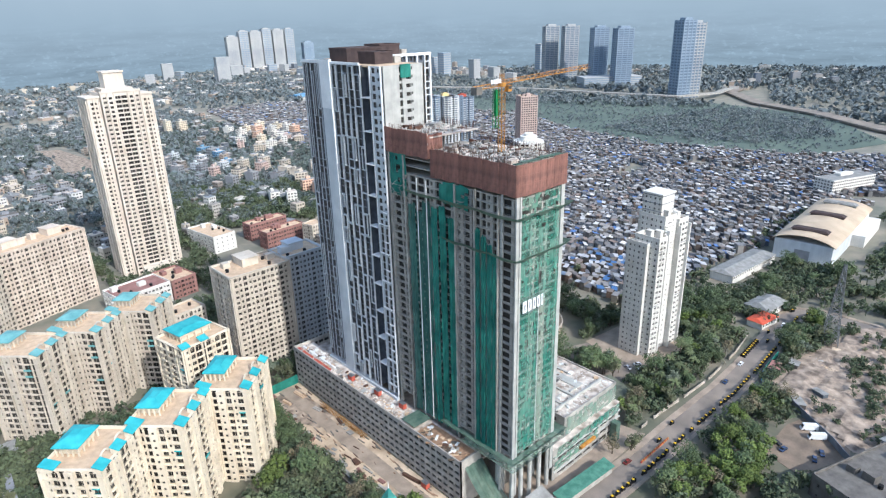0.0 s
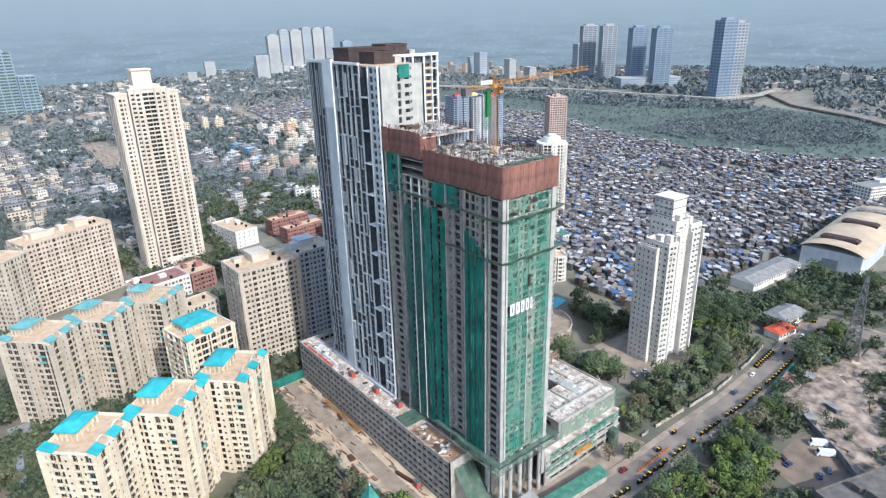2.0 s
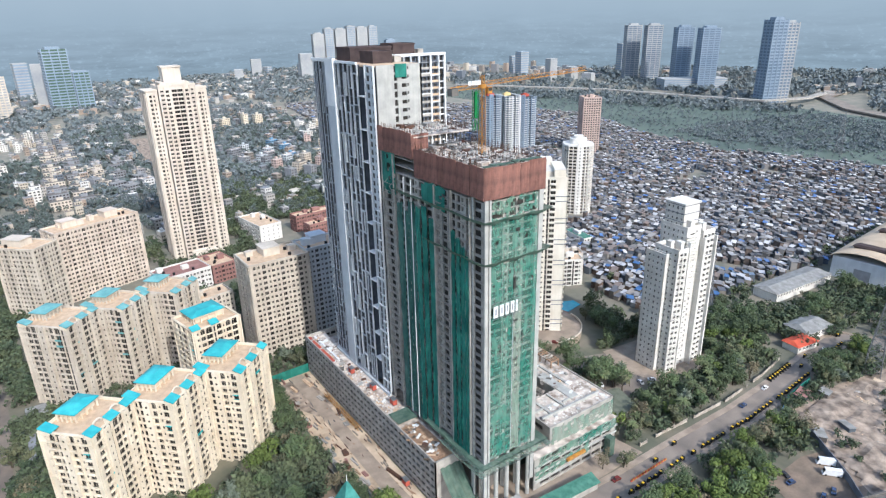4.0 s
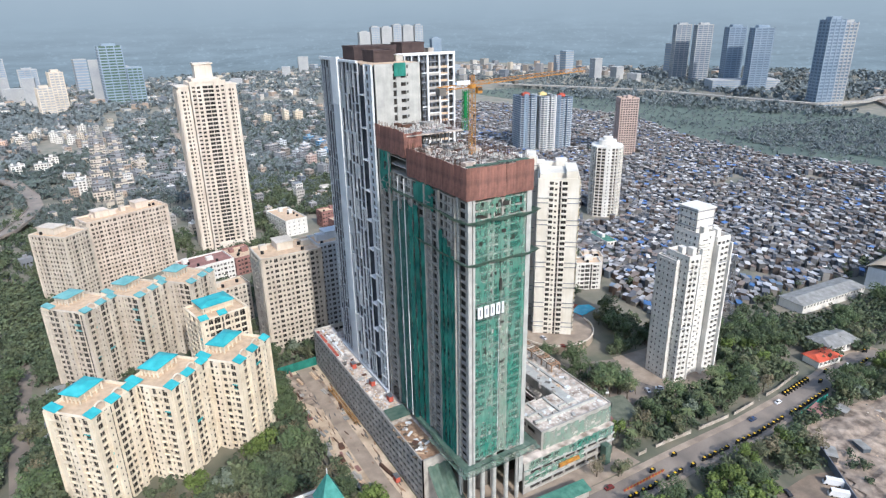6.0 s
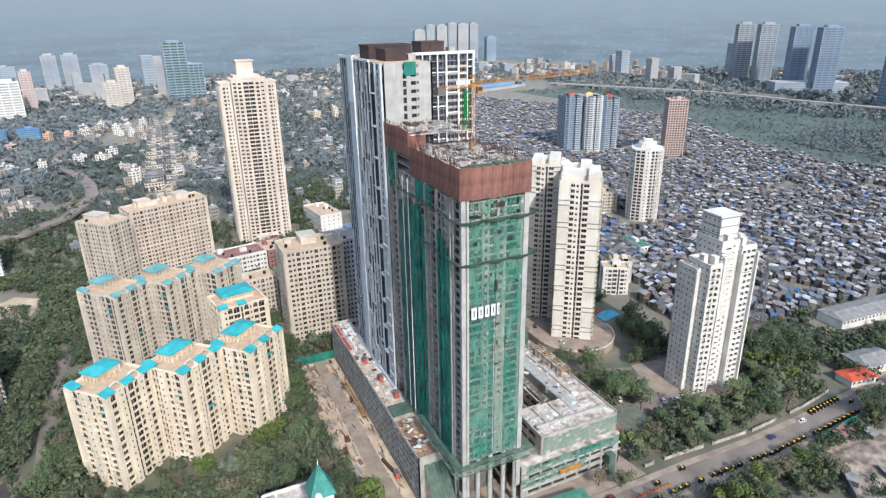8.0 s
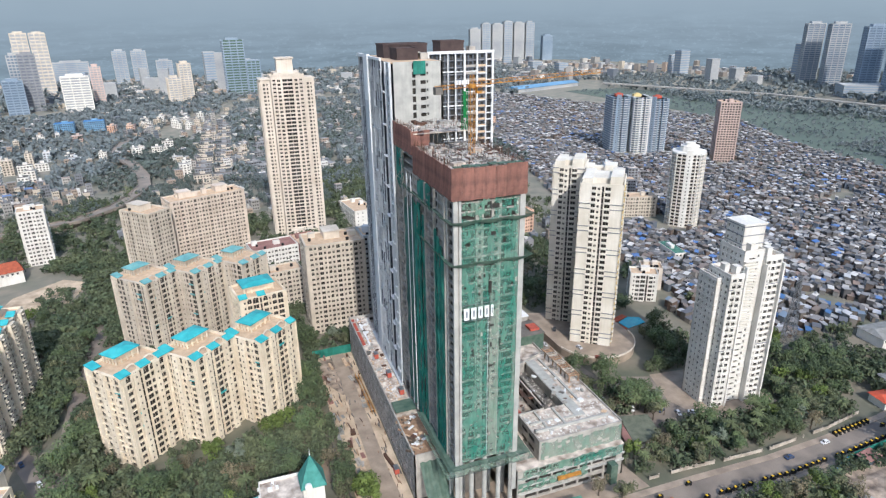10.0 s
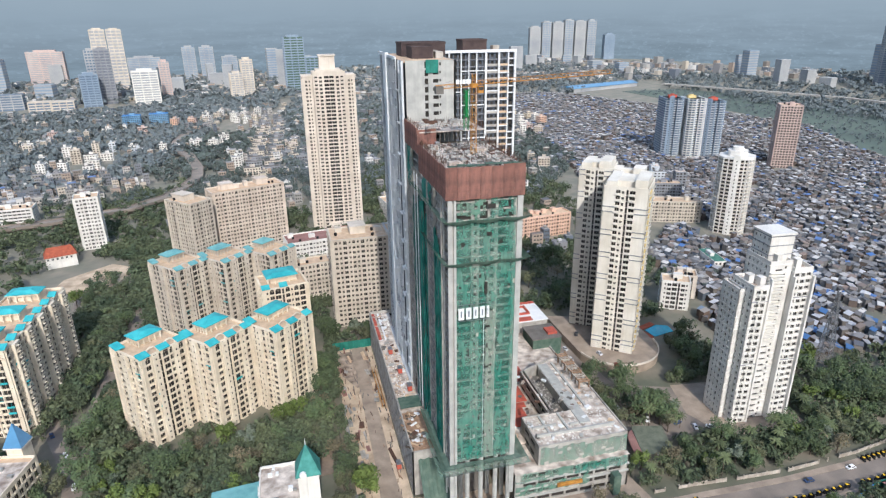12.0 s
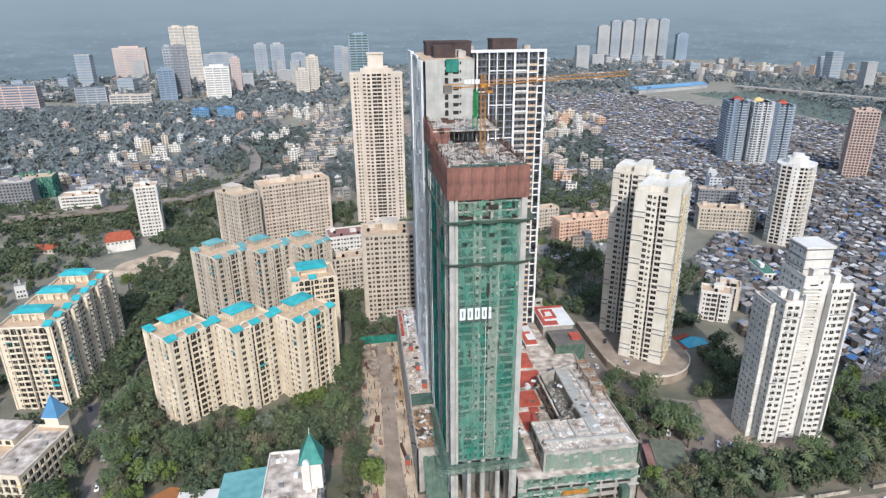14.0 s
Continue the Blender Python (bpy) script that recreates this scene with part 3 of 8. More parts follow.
def construction_tower():
    # openings are closed with dark sheets for the unlit floors behind
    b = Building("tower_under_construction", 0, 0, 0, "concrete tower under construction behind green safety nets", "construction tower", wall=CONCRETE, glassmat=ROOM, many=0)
    t = b.t
    front = [(2.3, 7.0, 0.15, 2.6, "plain"), (7.8, 8.8, 0.9, 2.2, "plain"), (9.6, 12.2, 0.1, 2.6, "plain"), (13.0, 14.4, 0.9, 2.3, "plain"), (15.6, 20.6, 0.15, 2.6, "plain")]
    b.edge((TX0, TY0), (TX1, TY0), Z0, 32, FH, front, 0.8)
    side = bays([(3.6, 0.8, 0.2, 2.55, "plain"), (2.0, 0.6, 0.2, 2.55, "plain"), (1.2, 1.4, 0.9, 2.2, "plain"), (3.0, 1.0, 0.2, 2.55, "plain")], 1.2)
    b.edge((TX0, TY1), (TX0, TY0), Z0, 32, FH, side(TY1 - TY0), 0.8)
    b.edge((TX1, TY0), (TX1, TY1), Z0, 32, FH, side(TY1 - TY0), 0.8)
    b.edge((TX1, TY1), (TX0, TY1), Z0, 32, FH, [], 0.6)
    b.done("concrete_frame")
    # floor slabs with proud edges
    sl = Geo().box(TX0 - 0.35, TX1 + 0.35, TY0 - 0.3, TY1, -0.12, 0.12).mesh("floor_slab")
    sl.materials.append(CONCRETE)
    for k in range(36):
        z = Z0 + k * FH
        ob = part("floor_slab", sl, None, t)
        ob.matrix_basis = pose(0, 0, z)
        if k > 34:
            ob.matrix_basis = pose(0, 154 - 154 * (TY1 - 154) / (TY1 - TY0) + 0.0, z) @ Matrix.Diagonal((1, (TY1 - 154) / (TY1 - TY0), 1, 1))
    # corner piers and pipes
    for x0, x1, y0, y1 in ((TX0 - 0.5, TX0 + 0.9, TY0 - 0.6, TY0), (TX0 + 1.3, TX0 + 2.1, TY0 - 0.55, TY0), (TX1 - 1.6, TX1 + 0.2, TY0 - 0.6, TY0), (TX0 - 0.55, TX0, TY0 + 5, TY0 + 5.9)):
        part("corner_pier", Geo().box(x0, x1, y0, y1, 8, 121.4), COREWALL, t, "pale concrete corner pier")
    # columns that carry the tower over the forecourt
    for x, y in [(136.5, 117), (141.5, 117), (146.5, 117), (152, 117), (157, 117), (136.5, 124), (157, 124), (141.5, 126), (152, 126)]:
        part("column", Geo().tube((x, y, 0), (x, y, Z0), 0.85, 0.85, 12), COREWALL, t, "round pale concrete column")
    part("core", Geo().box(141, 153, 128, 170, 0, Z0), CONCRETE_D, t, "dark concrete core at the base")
    return t


TOWER = construction_tower()


def cloth(name, p, ang, L, z0, z1, m, parent, sag=0.25, seed=0, nu=14, nz=40, out=0.5, tear=0.0, label=""):
    """A hanging net with vertical folds and a few torn gaps."""
    rng = random.Random(seed)
    c, s = math.cos(ang), math.sin(ang)
    g = Geo()
    fold = [rng.uniform(-1, 1) for _ in range(nu + 1)]
    for i in range(nu + 1):
        for j in range(nz + 1):
            u, z = L * i / nu, z0 + (z1 - z0) * j / nz
            d = out + sag * (0.6 * fold[i] + 0.5 * math.sin(z * 0.55 + fold[i] * 3) * rng.uniform(0.3, 1))
            g.v.append((p[0] + c * u + s * d, p[1] + s * u - c * d, z + rng.uniform(-0.2, 0.2) * (j in (0, nz)) * 3))
    for i in range(nu):
        for j in range(nz):
            if tear and rng.random() < tear:
                continue
            a = i * (nz + 1) + j
            g.f.append((a, a + nz + 1, a + nz + 2, a + 1))
            g.m.append(0)
    return part(name, g, m, parent, label)


for u, L, za, zb, m, sd in ((2.2, 5.2, 26, 62, NET, 1), (2.2, 5.2, 61.6, 100, NET, 31), (7.2, 4.4, 26, 100, NET, 32), (11.7, 3.2, 26, 84, NET_P, 33), (11.7, 3.2, 83.8, 100, NET, 34), (15.0, 3.3, 26, 70, NET, 2), (15.0, 3.3, 69.6, 100, NET, 35), (18.2, 3.2, 26, 100, NET, 36)):
    cloth("safety_net", (TX0 + u, TY0), 0, L, za, zb, m, TOWER, 0.3, sd, max(4, int(L * 1.5)), 50, 0.5, 0.012, "thin grey-green net over bare concrete" if m is NET_P else "translucent green safety net, blotched and faded")
cloth("safety_net", (TX0 + 2.2, TY0), 0, 19.0, 100.5, 115, NET, TOWER, 0.35, 3, 14, 12, 0.5, 0.03, "translucent green safety net")
cloth("safety_net", (TX0 + 2.4, TY0), 0, 9.0, 115.5, 121, NET_L, TOWER, 0.4, 4, 10, 6, 0.5, 0.2, "torn pale green net")
cloth("safety_net", (TX0 + 13, TY0), 0, 8.0, 115.5, 121, NET, TOWER, 0.4, 5, 10, 6, 0.5, 0.2, "torn green net")
for y0, y1, z1, sd in ((167, 163, 110, 6), (162.7, 159.5, 108, 16), (159.5, 155, 112, 7), (154.6, 151, 111, 17), (150.6, 146.5, 112, 8), (146.2, 142.5, 109, 18), (133, 130.4, 108, 9), (130.2, 128, 106, 19), (127.6, 125, 104, 10), (124.9, 123, 101, 20)):
    cloth("dense_net", (TX0, y0), -math.pi / 2, y0 - y1 - 0.15, 22, z1, NET_DG if y0 > 158 else NET_D, TOWER, 0.5, sd, 6, 50, 0.9, 0.0, "dark green dense debris net hanging in folds")
cloth("safety_net", (TX0, 177), -math.pi / 2, 9.5, 112, 128, NET_D, TOWER, 0.4, 11, 8, 10, 0.7, 0.1, "torn dark green net")
cloth("safety_net", (TX0, 150), -math.pi / 2, 14, 113, 121, NET_D, TOWER, 0.5, 12, 8, 8, 0.8, 0.15, "torn dark green net")
cloth("safety_net", (TX1, 117), math.pi / 2, 55, 26, 120, NET_D, TOWER, 0.4, 13, 20, 40, 0.6, 0.02, "green debris net")


def catch_net(z, out, seed, yback, parent, dark=NET_G):
    """A sagging net shelf on brackets round the front corner."""
    rng = random.Random(seed)
    inner = [(TX1 + 0.4, 140), (TX1 + 0.4, TY0 - 0.4), (TX0 - 0.4, TY0 - 0.4), (TX0 - 0.4, yback)]
    outer = [(TX1 + out, 140), (TX1 + out, TY0 - out), (TX0 - out, TY0 - out), (TX0 - out, yback)]
    g = Geo()
    for k in range(3):
        n = 12
        for i in range(n):
            quad = []
            for f in (i / n, (i + 1) / n):
                a = Vector(inner[k]).lerp(Vector(inner[k + 1]), f)
                b = Vector(outer[k]).lerp(Vector(outer[k + 1]), f)
                w = -0.7 * math.sin(math.pi * f * 3) ** 2
                quad.append(((*a, z - 0.4 + 0.3 * w), (*((a + b) / 2), z - 0.5 + w), (*b, z + 0.7 + 0.4 * w)))
            (a0, a1, a2), (b0, b1, b2) = quad
            g.face([a0, a1, b1, b0])
            g.face([a1, a2, b2, b1])
    net = part("catch_net", g, dark, parent, "sagging grey-green catch net on brackets")
    for i in range(7):
        x = TX0 + 1 + i * 3.6
        part("bracket", Geo().beam((x, TY0, z - 1.2), (x, TY0 - out, z + 0.5), 0.12), STEEL, net)


catch_net(114.8, 2.6, 1, 168, TOWER)
catch_net(101.3, 2.6, 2, 148, TOWER)
for yy in (123.0, 133.4, 142.6, 169.0, 177.2):
    part("flank_column", Geo().box(TX0 - 1.0, TX0, yy - .28, yy + .28, 20, 121 if yy < 155 else 127), CONCRETE, TOWER, "grey concrete column on the flank")
for yy in (156.3, 161.2):
    part("down_pipe", Geo().tube((TX0 - 1.35, yy, 22), (TX0 - 1.35, yy, 120), .16, .16, 6), WHITE, TOWER, "pale pipe")
g = Geo()
for k in range(31):
    z = Z0 + k * FH
    for y0, y1 in ((134.2, 141.6), (168, 172), (172.8, 176.8)):
        a, b_ = (y0, y1) if k % 2 else (y1, y0)
        g.beam((TX0 - .95, a, z), (TX0 - .95, b_, z + FH), .12)
        g.beam((TX0 - .95, y0, z + 1.1), (TX0 - .95, y1, z + 1.1), .12)
part("cross_brace", g, CONCRETE, TOWER, "pale diagonal scaffold braces", kind="stuff")
catch_net(25.5, 4.0, 3, 150, TOWER)
catch_net(23.6, 5.0, 4, 138, TOWER, NET_P)
# white pipe riser, dark plates painted as shaded net gaps, and the sign
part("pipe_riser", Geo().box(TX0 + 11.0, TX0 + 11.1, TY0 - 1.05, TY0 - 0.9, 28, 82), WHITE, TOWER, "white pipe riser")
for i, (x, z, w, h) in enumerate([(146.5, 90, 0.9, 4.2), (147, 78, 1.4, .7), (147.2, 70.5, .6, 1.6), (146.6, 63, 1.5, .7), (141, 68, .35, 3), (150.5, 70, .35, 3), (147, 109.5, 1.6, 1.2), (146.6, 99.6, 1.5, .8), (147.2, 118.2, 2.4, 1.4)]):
    part("net_opening", Geo().box(x, x + w, TY0 - 1.0, TY0 - 0.92, z, z + h), ROOM, TOWER, "dark plate painted as a shaded gap in the net")
for x, w in ((137.8, 2.2), (140.3, 2.1), (142.7, 1.9), (144.9, 1.9), (147.1, 1.2)):
    ww = max(.6, w - .35)
    part("sign_block", Geo().box(x, x + ww, TY0 - 1.5, TY0 - 1.25, 82.0, 86.0).box(x + ww * .36, x + ww * .64, TY0 - 1.53, TY0 - 1.5, 82.9, 85.1, 1), [WHITE, DARKGREY], TOWER, "white block shape of a sign")
part("sign_rail", Geo().box(137.4, 148.6, TY0 - 1.3, TY0 - 1.15, 87.0, 87.15).box(137.4, 148.6, TY0 - 1.3, TY0 - 1.15, 81.3, 81.45), STEEL, TOWER)

# rust-red climbing screens round the top floors
pm = {}


def screen_panel(L, h):
    key = (round(L, 2), round(h, 2))
    if key not in pm:
        g = Geo()
        n = max(3, int(L / 1.1))
        prof = []
        for i in range(n):
            u0, u1 = i * L / n, (i + 1) * L / n
            prof += [(u0, -0.1), (u0 + (u1 - u0) * .3, -0.1), (u0 + (u1 - u0) * .38, -0.17), (u1 - (u1 - u0) * .08, -0.17)]
        prof += [(L, -0.1), (L, 0.05), (0, 0.05)]
        g.prism(prof, 0, h)
        for k in range(4):
            g.box(0, L, -0.24, -0.175, h * (.06 + .29 * k), h * (.06 + .29 * k) + .14)
        pm[key] = g.mesh("screen_panel")
        pm[key].materials.append(REDNET)
    return pm[key]


def screens(p, q, z0, h, n, seed):
    rng = random.Random(seed)
    L, a = math.dist(p, q), math.degrees(math.atan2(q[1] - p[1], q[0] - p[0]))
    for i in range(n):
        f = i / n
        ob = part("screen_panel", screen_panel(L / n - 0.07, h - 0.12 * rng.choice((0, 0, 1, 2))), None, TOWER)
        ob.matrix_basis = pose(p[0] + (q[0] - p[0]) * f, p[1] + (q[1] - p[1]) * f, z0 + rng.uniform(-0.25, 0.25), rng.uniform(-0.5, 0.5), 0, a)


screens((134.3, 115.4), (158.9, 115.4), 121.4, 9.9, 7, 1)
screens((134.3, 154), (134.3, 115.4), 121.6, 9.8, 11, 2)
screens((158.9, 115.4), (158.9, 160), 121.6, 9.0, 11, 3)
screens((134.3, 178.5), (134.3, 155), 127.5, 9, 6, 4)
screens((134.3, 155), (141, 155), 127.5, 8.2, 2, 5)
# formwork, rebar and clutter on the top decks
rng = random.Random(3)
part("top_deck", Geo().box(135, 158.3, 116.2, 154.5, 130.2, 130.6), SLABTOP, TOWER, "dusty grey top slab")
part("rear_deck", Geo().box(135, 158.3, 154.5, 178, 134.6, 135.0), SLABTOP, TOWER, "dusty grey top slab")
g = Geo()
for _ in range(700):
    back = rng.random() < 0.35
    x = rng.uniform(135.5, 158)
    y, z = (rng.uniform(155, 177.5), 135.0) if back else (rng.uniform(116.8, 154), 130.6)
    h = rng.uniform(0.5, 2.0)
    if rng.random() < .4:
        x = rng.choice((135.0, 158.2)) + rng.uniform(-.3, .3)
        h += .9
    g.box(x, x + 0.07, y, y + 0.07, z, z + h)
part("rebar", g, RUST, TOWER, "rusty starter bars standing from the slab", kind="stuff")
for k in range(90):
    back = k > 58
    x = rng.uniform(136, 155)
    y, z = (rng.uniform(156, 175), 135.0) if back else (rng.uniform(118, 151), 130.6)
    w, d, h = rng.uniform(1.0, 4.2), rng.uniform(0.8, 3.6), rng.choice((0.12, 0.15, 0.2, 0.3, 0.5, 1.2))
    ob = part("formwork", Geo().box(0, w, 0, d, 0, h), rng.choice((SLABTOP, CONCRETE_D, TINROOF, CONCRETE, RUST)), TOWER)
    ob.matrix_basis = pose(x, y, z, 0, 0, rng.uniform(-6, 6))
for y0, y1 in ((116.4, 118.3),):
    for i in range(8):
        ob = part("edge_plank", Geo().box(0, 2.6, 0, y1 - y0, 0, 0.25), NET_G, TOWER, "green-grey edge formwork")
        ob.matrix_basis = pose(135.4 + i * 2.85, y0, 131.1 + rng.uniform(-0.1, 0.2), rng.uniform(-4, 4), rng.uniform(-3, 3), 0)
g = Geo()
for i in range(14):
    for j in range(5):
        x, y = 136 + i * 1.6, 155.6 + j * 5
        g.box(x, x + 0.3, y, y + 0.3, 131.5, 135)
for n_, y0, y1, z, m in ((260, 117, 153, 130.6, COREWALL), (200, 117, 153, 130.6, CONCRETE_D), (160, 156, 177, 135.0, COREWALL)):
    gg = Geo()
    for _ in range(n_):
        x, y, w_, d_ = rng.uniform(135.5, 157.5), rng.uniform(y0, y1), rng.uniform(.15, 1.6), rng.uniform(.1, .5)
        if rng.random() < .5:
            w_, d_ = d_, w_
        gg.box(x, x + w_, y, y + d_, z, z + rng.uniform(.1, .7))
    part("deck_debris", gg, m, TOWER, "boards, blocks and chips lying on the deck", kind="stuff")
part("formwork_prop", g, CONCRETE_D, TOWER, kind="stuff")
# open scaffold bays on the shaded flank: pale ledgers
g = Geo()
for yy in (136, 139.5):
    for k in range(32):
        z = Z0 + k * FH + 0.9
        g.beam((TX0 - 0.7, yy - 1.6, z), (TX0 - 0.7, yy + 1.6, z - 0.25), 0.09)
    g.beam((TX0 - 0.7, yy - 1.6, Z0), (TX0 - 0.7, yy - 1.6, 121), 0.1)
    g.beam((TX0 - 0.7, yy + 1.6, Z0), (TX0 - 0.7, yy + 1.6, 121), 0.1)
for k in range(32):
    z = Z0 + k * FH + 1.0
    g.beam((TX0 - 0.6, 177.5, z), (TX0 - 0.6, 168, z), 0.1)
    g.beam((TX0 - 0.6, 142, z), (TX0 - 0.6, 134, z), 0.1)
    g.beam((TX0 - 0.6, 122.5, z), (TX0 - 0.6, 117, z), 0.1)
part("scaffold", g, STEEL, TOWER, "pale scaffold rails between the floors", kind="stuff")


# ---- finished grey and white tower ----
def lattice_tower():
    b = Building("tower_block", 0, 0, 0, "tall blue-grey tower with a white frame lattice over its facades", "tower block", wall=SLATE, glassmat=GLASS_D, many=120)
    t = b.t
    z0, fl, fh = 22.0, 45, 3.0
    bay = lambda *cols: [(u0, u1, .1, 2.88, "plain") for u0, u1 in cols]
    north = bays([(2.8, 0.7, 0.2, 2.5, "ledge"), (1.4, 0.8, 0.9, 2.3, "plain")], 1.0)
    # west facade: bays north of the wide strip, bays south of it, a deep slot, and the corner strip
    b.edge((134, 231), (134, 216.8), z0, fl, fh, bay((.5, 2.9), (3.5, 5.4), (6.0, 8.7), (9.3, 11.5), (12.2, 13.9)), 0.35, frame=OFFGREY)
    b.edge((134, 210), (134, 190.4), z0, fl, fh, bay((.4, 3.4), (4.0, 7.3), (7.9, 11.2), (11.8, 14.6), (15.3, 17.0), (17.6, 19.2)), 0.35, frame=OFFGREY)
    b.edge((136.4, 190.4), (136.4, 185.2), z0, fl, fh, bay((.3, 2.4), (2.7, 4.9)), 0.4, frame=OFFGREY)
    b.g.box(134, 136.4, 190.4, 190.8, z0, 157).box(134, 136.4, 184.8, 185.2, z0, 157)
    dark, b.g = b.g, Geo()
    b.edge((134, 184.8), (134, 178.6), z0, 26, fh, bay((.5, 2.9), (3.5, 5.8)), 0.4, frame=OFFGREY)
    b.edge((134, 184.8), (134, 178.6), z0 + 26 * fh, 19, fh, [(.6, 2.7, .5, 2.5, "plain"), (3.9, 5.3, .9, 2.1, "plain")], 0.4, frame=OFFGREY)
    part("pale_wall", b.g, LIGHTWALL, t, "pale blue-grey corner strip with small square windows")
    b.g = dark
    b.edge((155, 220.6), (194, 220.6), z0, fl, fh, north(39), 0.6, frame=OFFGREY)
    b.edge((194, 220.6), (194, 243), z0, fl, fh, north(22.4), 0.6, frame=OFFGREY)
    b.edge((194, 243), (150, 243), z0, fl, fh, north(44), 0.6, frame=OFFGREY)
    b.edge((150, 243), (150, 231), z0, fl, fh, [], 0.6)
    b.edge((150, 231), (134, 231), z0, fl, fh, north(16), 0.6, frame=OFFGREY)
    b.edge((155, 200), (155, 220.6), z0, fl, fh, north(20.6), 0.6, frame=OFFGREY)
    b.done("wall")
    part("roof_slab", Geo().prism([(134.6, 180), (154.4, 180), (154.4, 221.2), (193.4, 221.2), (193.4, 242.4), (150.6, 242.4), (150.6, 230.4), (134.6, 230.4)], 156.4, 157), TERRACE, t)
    # raw core wall with its shaft of openings
    g = Geo()
    cw = [(7.2, 8.6, 0.3, 2.5, "plain"), (10.4, 12.6, 0.8, 2.2, "plain"), (12.9, 13.5, 1.2, 2.2, "plain")]
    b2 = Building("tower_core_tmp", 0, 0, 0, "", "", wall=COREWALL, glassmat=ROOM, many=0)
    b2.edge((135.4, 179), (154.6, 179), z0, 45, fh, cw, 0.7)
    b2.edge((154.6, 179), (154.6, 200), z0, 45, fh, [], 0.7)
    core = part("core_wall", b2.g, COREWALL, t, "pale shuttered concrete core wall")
    # dark sheets painted as the shade in the core's openings
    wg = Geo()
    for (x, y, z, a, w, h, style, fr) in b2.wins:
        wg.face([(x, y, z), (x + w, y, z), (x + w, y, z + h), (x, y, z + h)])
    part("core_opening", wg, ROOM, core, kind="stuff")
    bpy.data.objects.remove(b2.t)
    part("green_sheet", Geo().box(143, 147.8, 178.6, 178.95, 152.5, 157.2), NET_D, t, "dark green sheet over an opening")
    # white fins and frames of the west facade, built up storey by storey
    rng = random.Random(11)
    part("wall_strip", Geo().box(132.9, 134, 210.0, 216.8, 20.5, 158.2), LIGHTWALL, t, "wide smooth pale blue-white wall strip")
    # white only near the top: sunlight on the strip put into its colour
    part("strip_edge", Geo().box(132.7, 134, 209.6, 209.98, 118, 158.6).box(132.7, 132.88, 210, 216.8, 140, 158.6), WHITE, t, "edge of the wall strip whitened near the top as sunlight")
    # fins and staggered frames use blue-grey, the shade on white put into colour
    for y, w, top in ((231, .35, 157), (227.8, .2, 157), (225.3, .28, 157), (222.0, .2, 157), (219.3, .28, 157), (206.3, .22, 157), (202.4, .28, 157), (198.6, .2, 157), (195.2, .25, 157), (190.9, .35, 157), (185.2, .4, 157), (181.7, .25, 100), (178.9, .4, 157)):
        part("fin", Geo().box(133.75 if y > 217 else 133.5, 134, y - w, y, 21, top), LIGHTWALL, t)
    # staggered frames, each a few storeys high and set to one side of its bay
    for y1, y0, deep in ((230.6, 227.9, .2), (225.0, 222.1, .2), (221.8, 219.4, .15), (209.5, 206.4, .7), (206.0, 202.5, .7), (202.1, 198.7, .6), (198.4, 195.3, .5), (194.9, 191.0, .4)):
        z = 22 + rng.choice((0, 3, 6))
        while z < 150:
            h = min(rng.choice((6, 9, 9, 12, 15, 18)), 157 - z)
            m = (y1 - y0) * rng.choice((0, 0, .35, .45))
            lo, hi = (y0 + m, y1) if rng.random() < .5 else (y0, y1 - m)
            xf = 134 - deep - rng.choice((0, .1, .2))
            part("frame", Geo().box(xf, 134, lo, hi, z, z + .3).box(xf, 134, lo, hi, z + h - .55, z + h - .25).box(xf, 134, lo, lo + .2, z + .3, z + h - .55).box(xf, 134, hi - .2, hi, z + .3, z + h - .55), LIGHTWALL, t)
            z += h + rng.choice((0, 3, 6, 9))
    for z in range(26, 100, 12):
        part("frame", Geo().box(133.3, 134, 179.2, 184.6, z, z + .3).box(133.3, 134, 179.2, 181.4, z + 5, z + 5.3), WHITE, t)
    for k in range(10):
        part("ledge", Geo().box(133.2, 136.4, 185.6, 190.2, 34 + k * 12.4, 34.35 + k * 12.4), WHITE, t)
    g = Geo()
    for k in range(45):
        g.box(133.75, 134, 217, 230.6, 22 + 3 * k - .1, 22 + 3 * k + .1).box(133.75, 134, 191, 209.5, 22 + 3 * k - .1, 22 + 3 * k + .1)
    part("slab_edge", g, OFFGREY, t, kind="stuff")
    part("base_beam", Geo().box(132.8, 134.2, 178.6, 231, 19.8, 21.0), LIGHTWALL, t, "pale transfer beam at the foot of the facade")
    for y in range(180, 231, 5):
        part("base_column", Geo().box(133, 134.2, y, y + .9, 16, 19.8), LIGHTWALL, t)
    part("roof_return", Geo().box(133.2, 134, 217, 231, 157, 158.2).box(133.2, 134, 191, 209.5, 157, 157.9), WHITE, t)
    # white lattice of the south-east wing
    for x, w in ((155.2, .6), (162.5, .6), (168, .5), (171.6, .4), (175.2, .5), (179.4, .9), (185.6, .8), (190.2, .5), (193.2, .9)):
        part("fin", Geo().box(x, x + w, 219.7, 220.6, 22, 158), WHITE, t)
    for x0, x1, ph, st in ((155.8, 162.5, 2, 6), (163.1, 168, 26, 30), (168.5, 179.4, 5, 15), (180.3, 185.6, 8, 9), (186.4, 193.2, 4, 12), (190.7, 193.2, 1, 3)):
        z = 24 + ph
        while z < 157:
            part("frame_bar", Geo().box(x0, x1, 219.9, 220.6, z, z + 0.45), WHITE, t)
            z += st
    g = Geo()
    for k in range(45):
        g.box(155.6, 193.4, 220.05, 220.6, 22 + 3 * k - .14, 22 + 3 * k + .14)
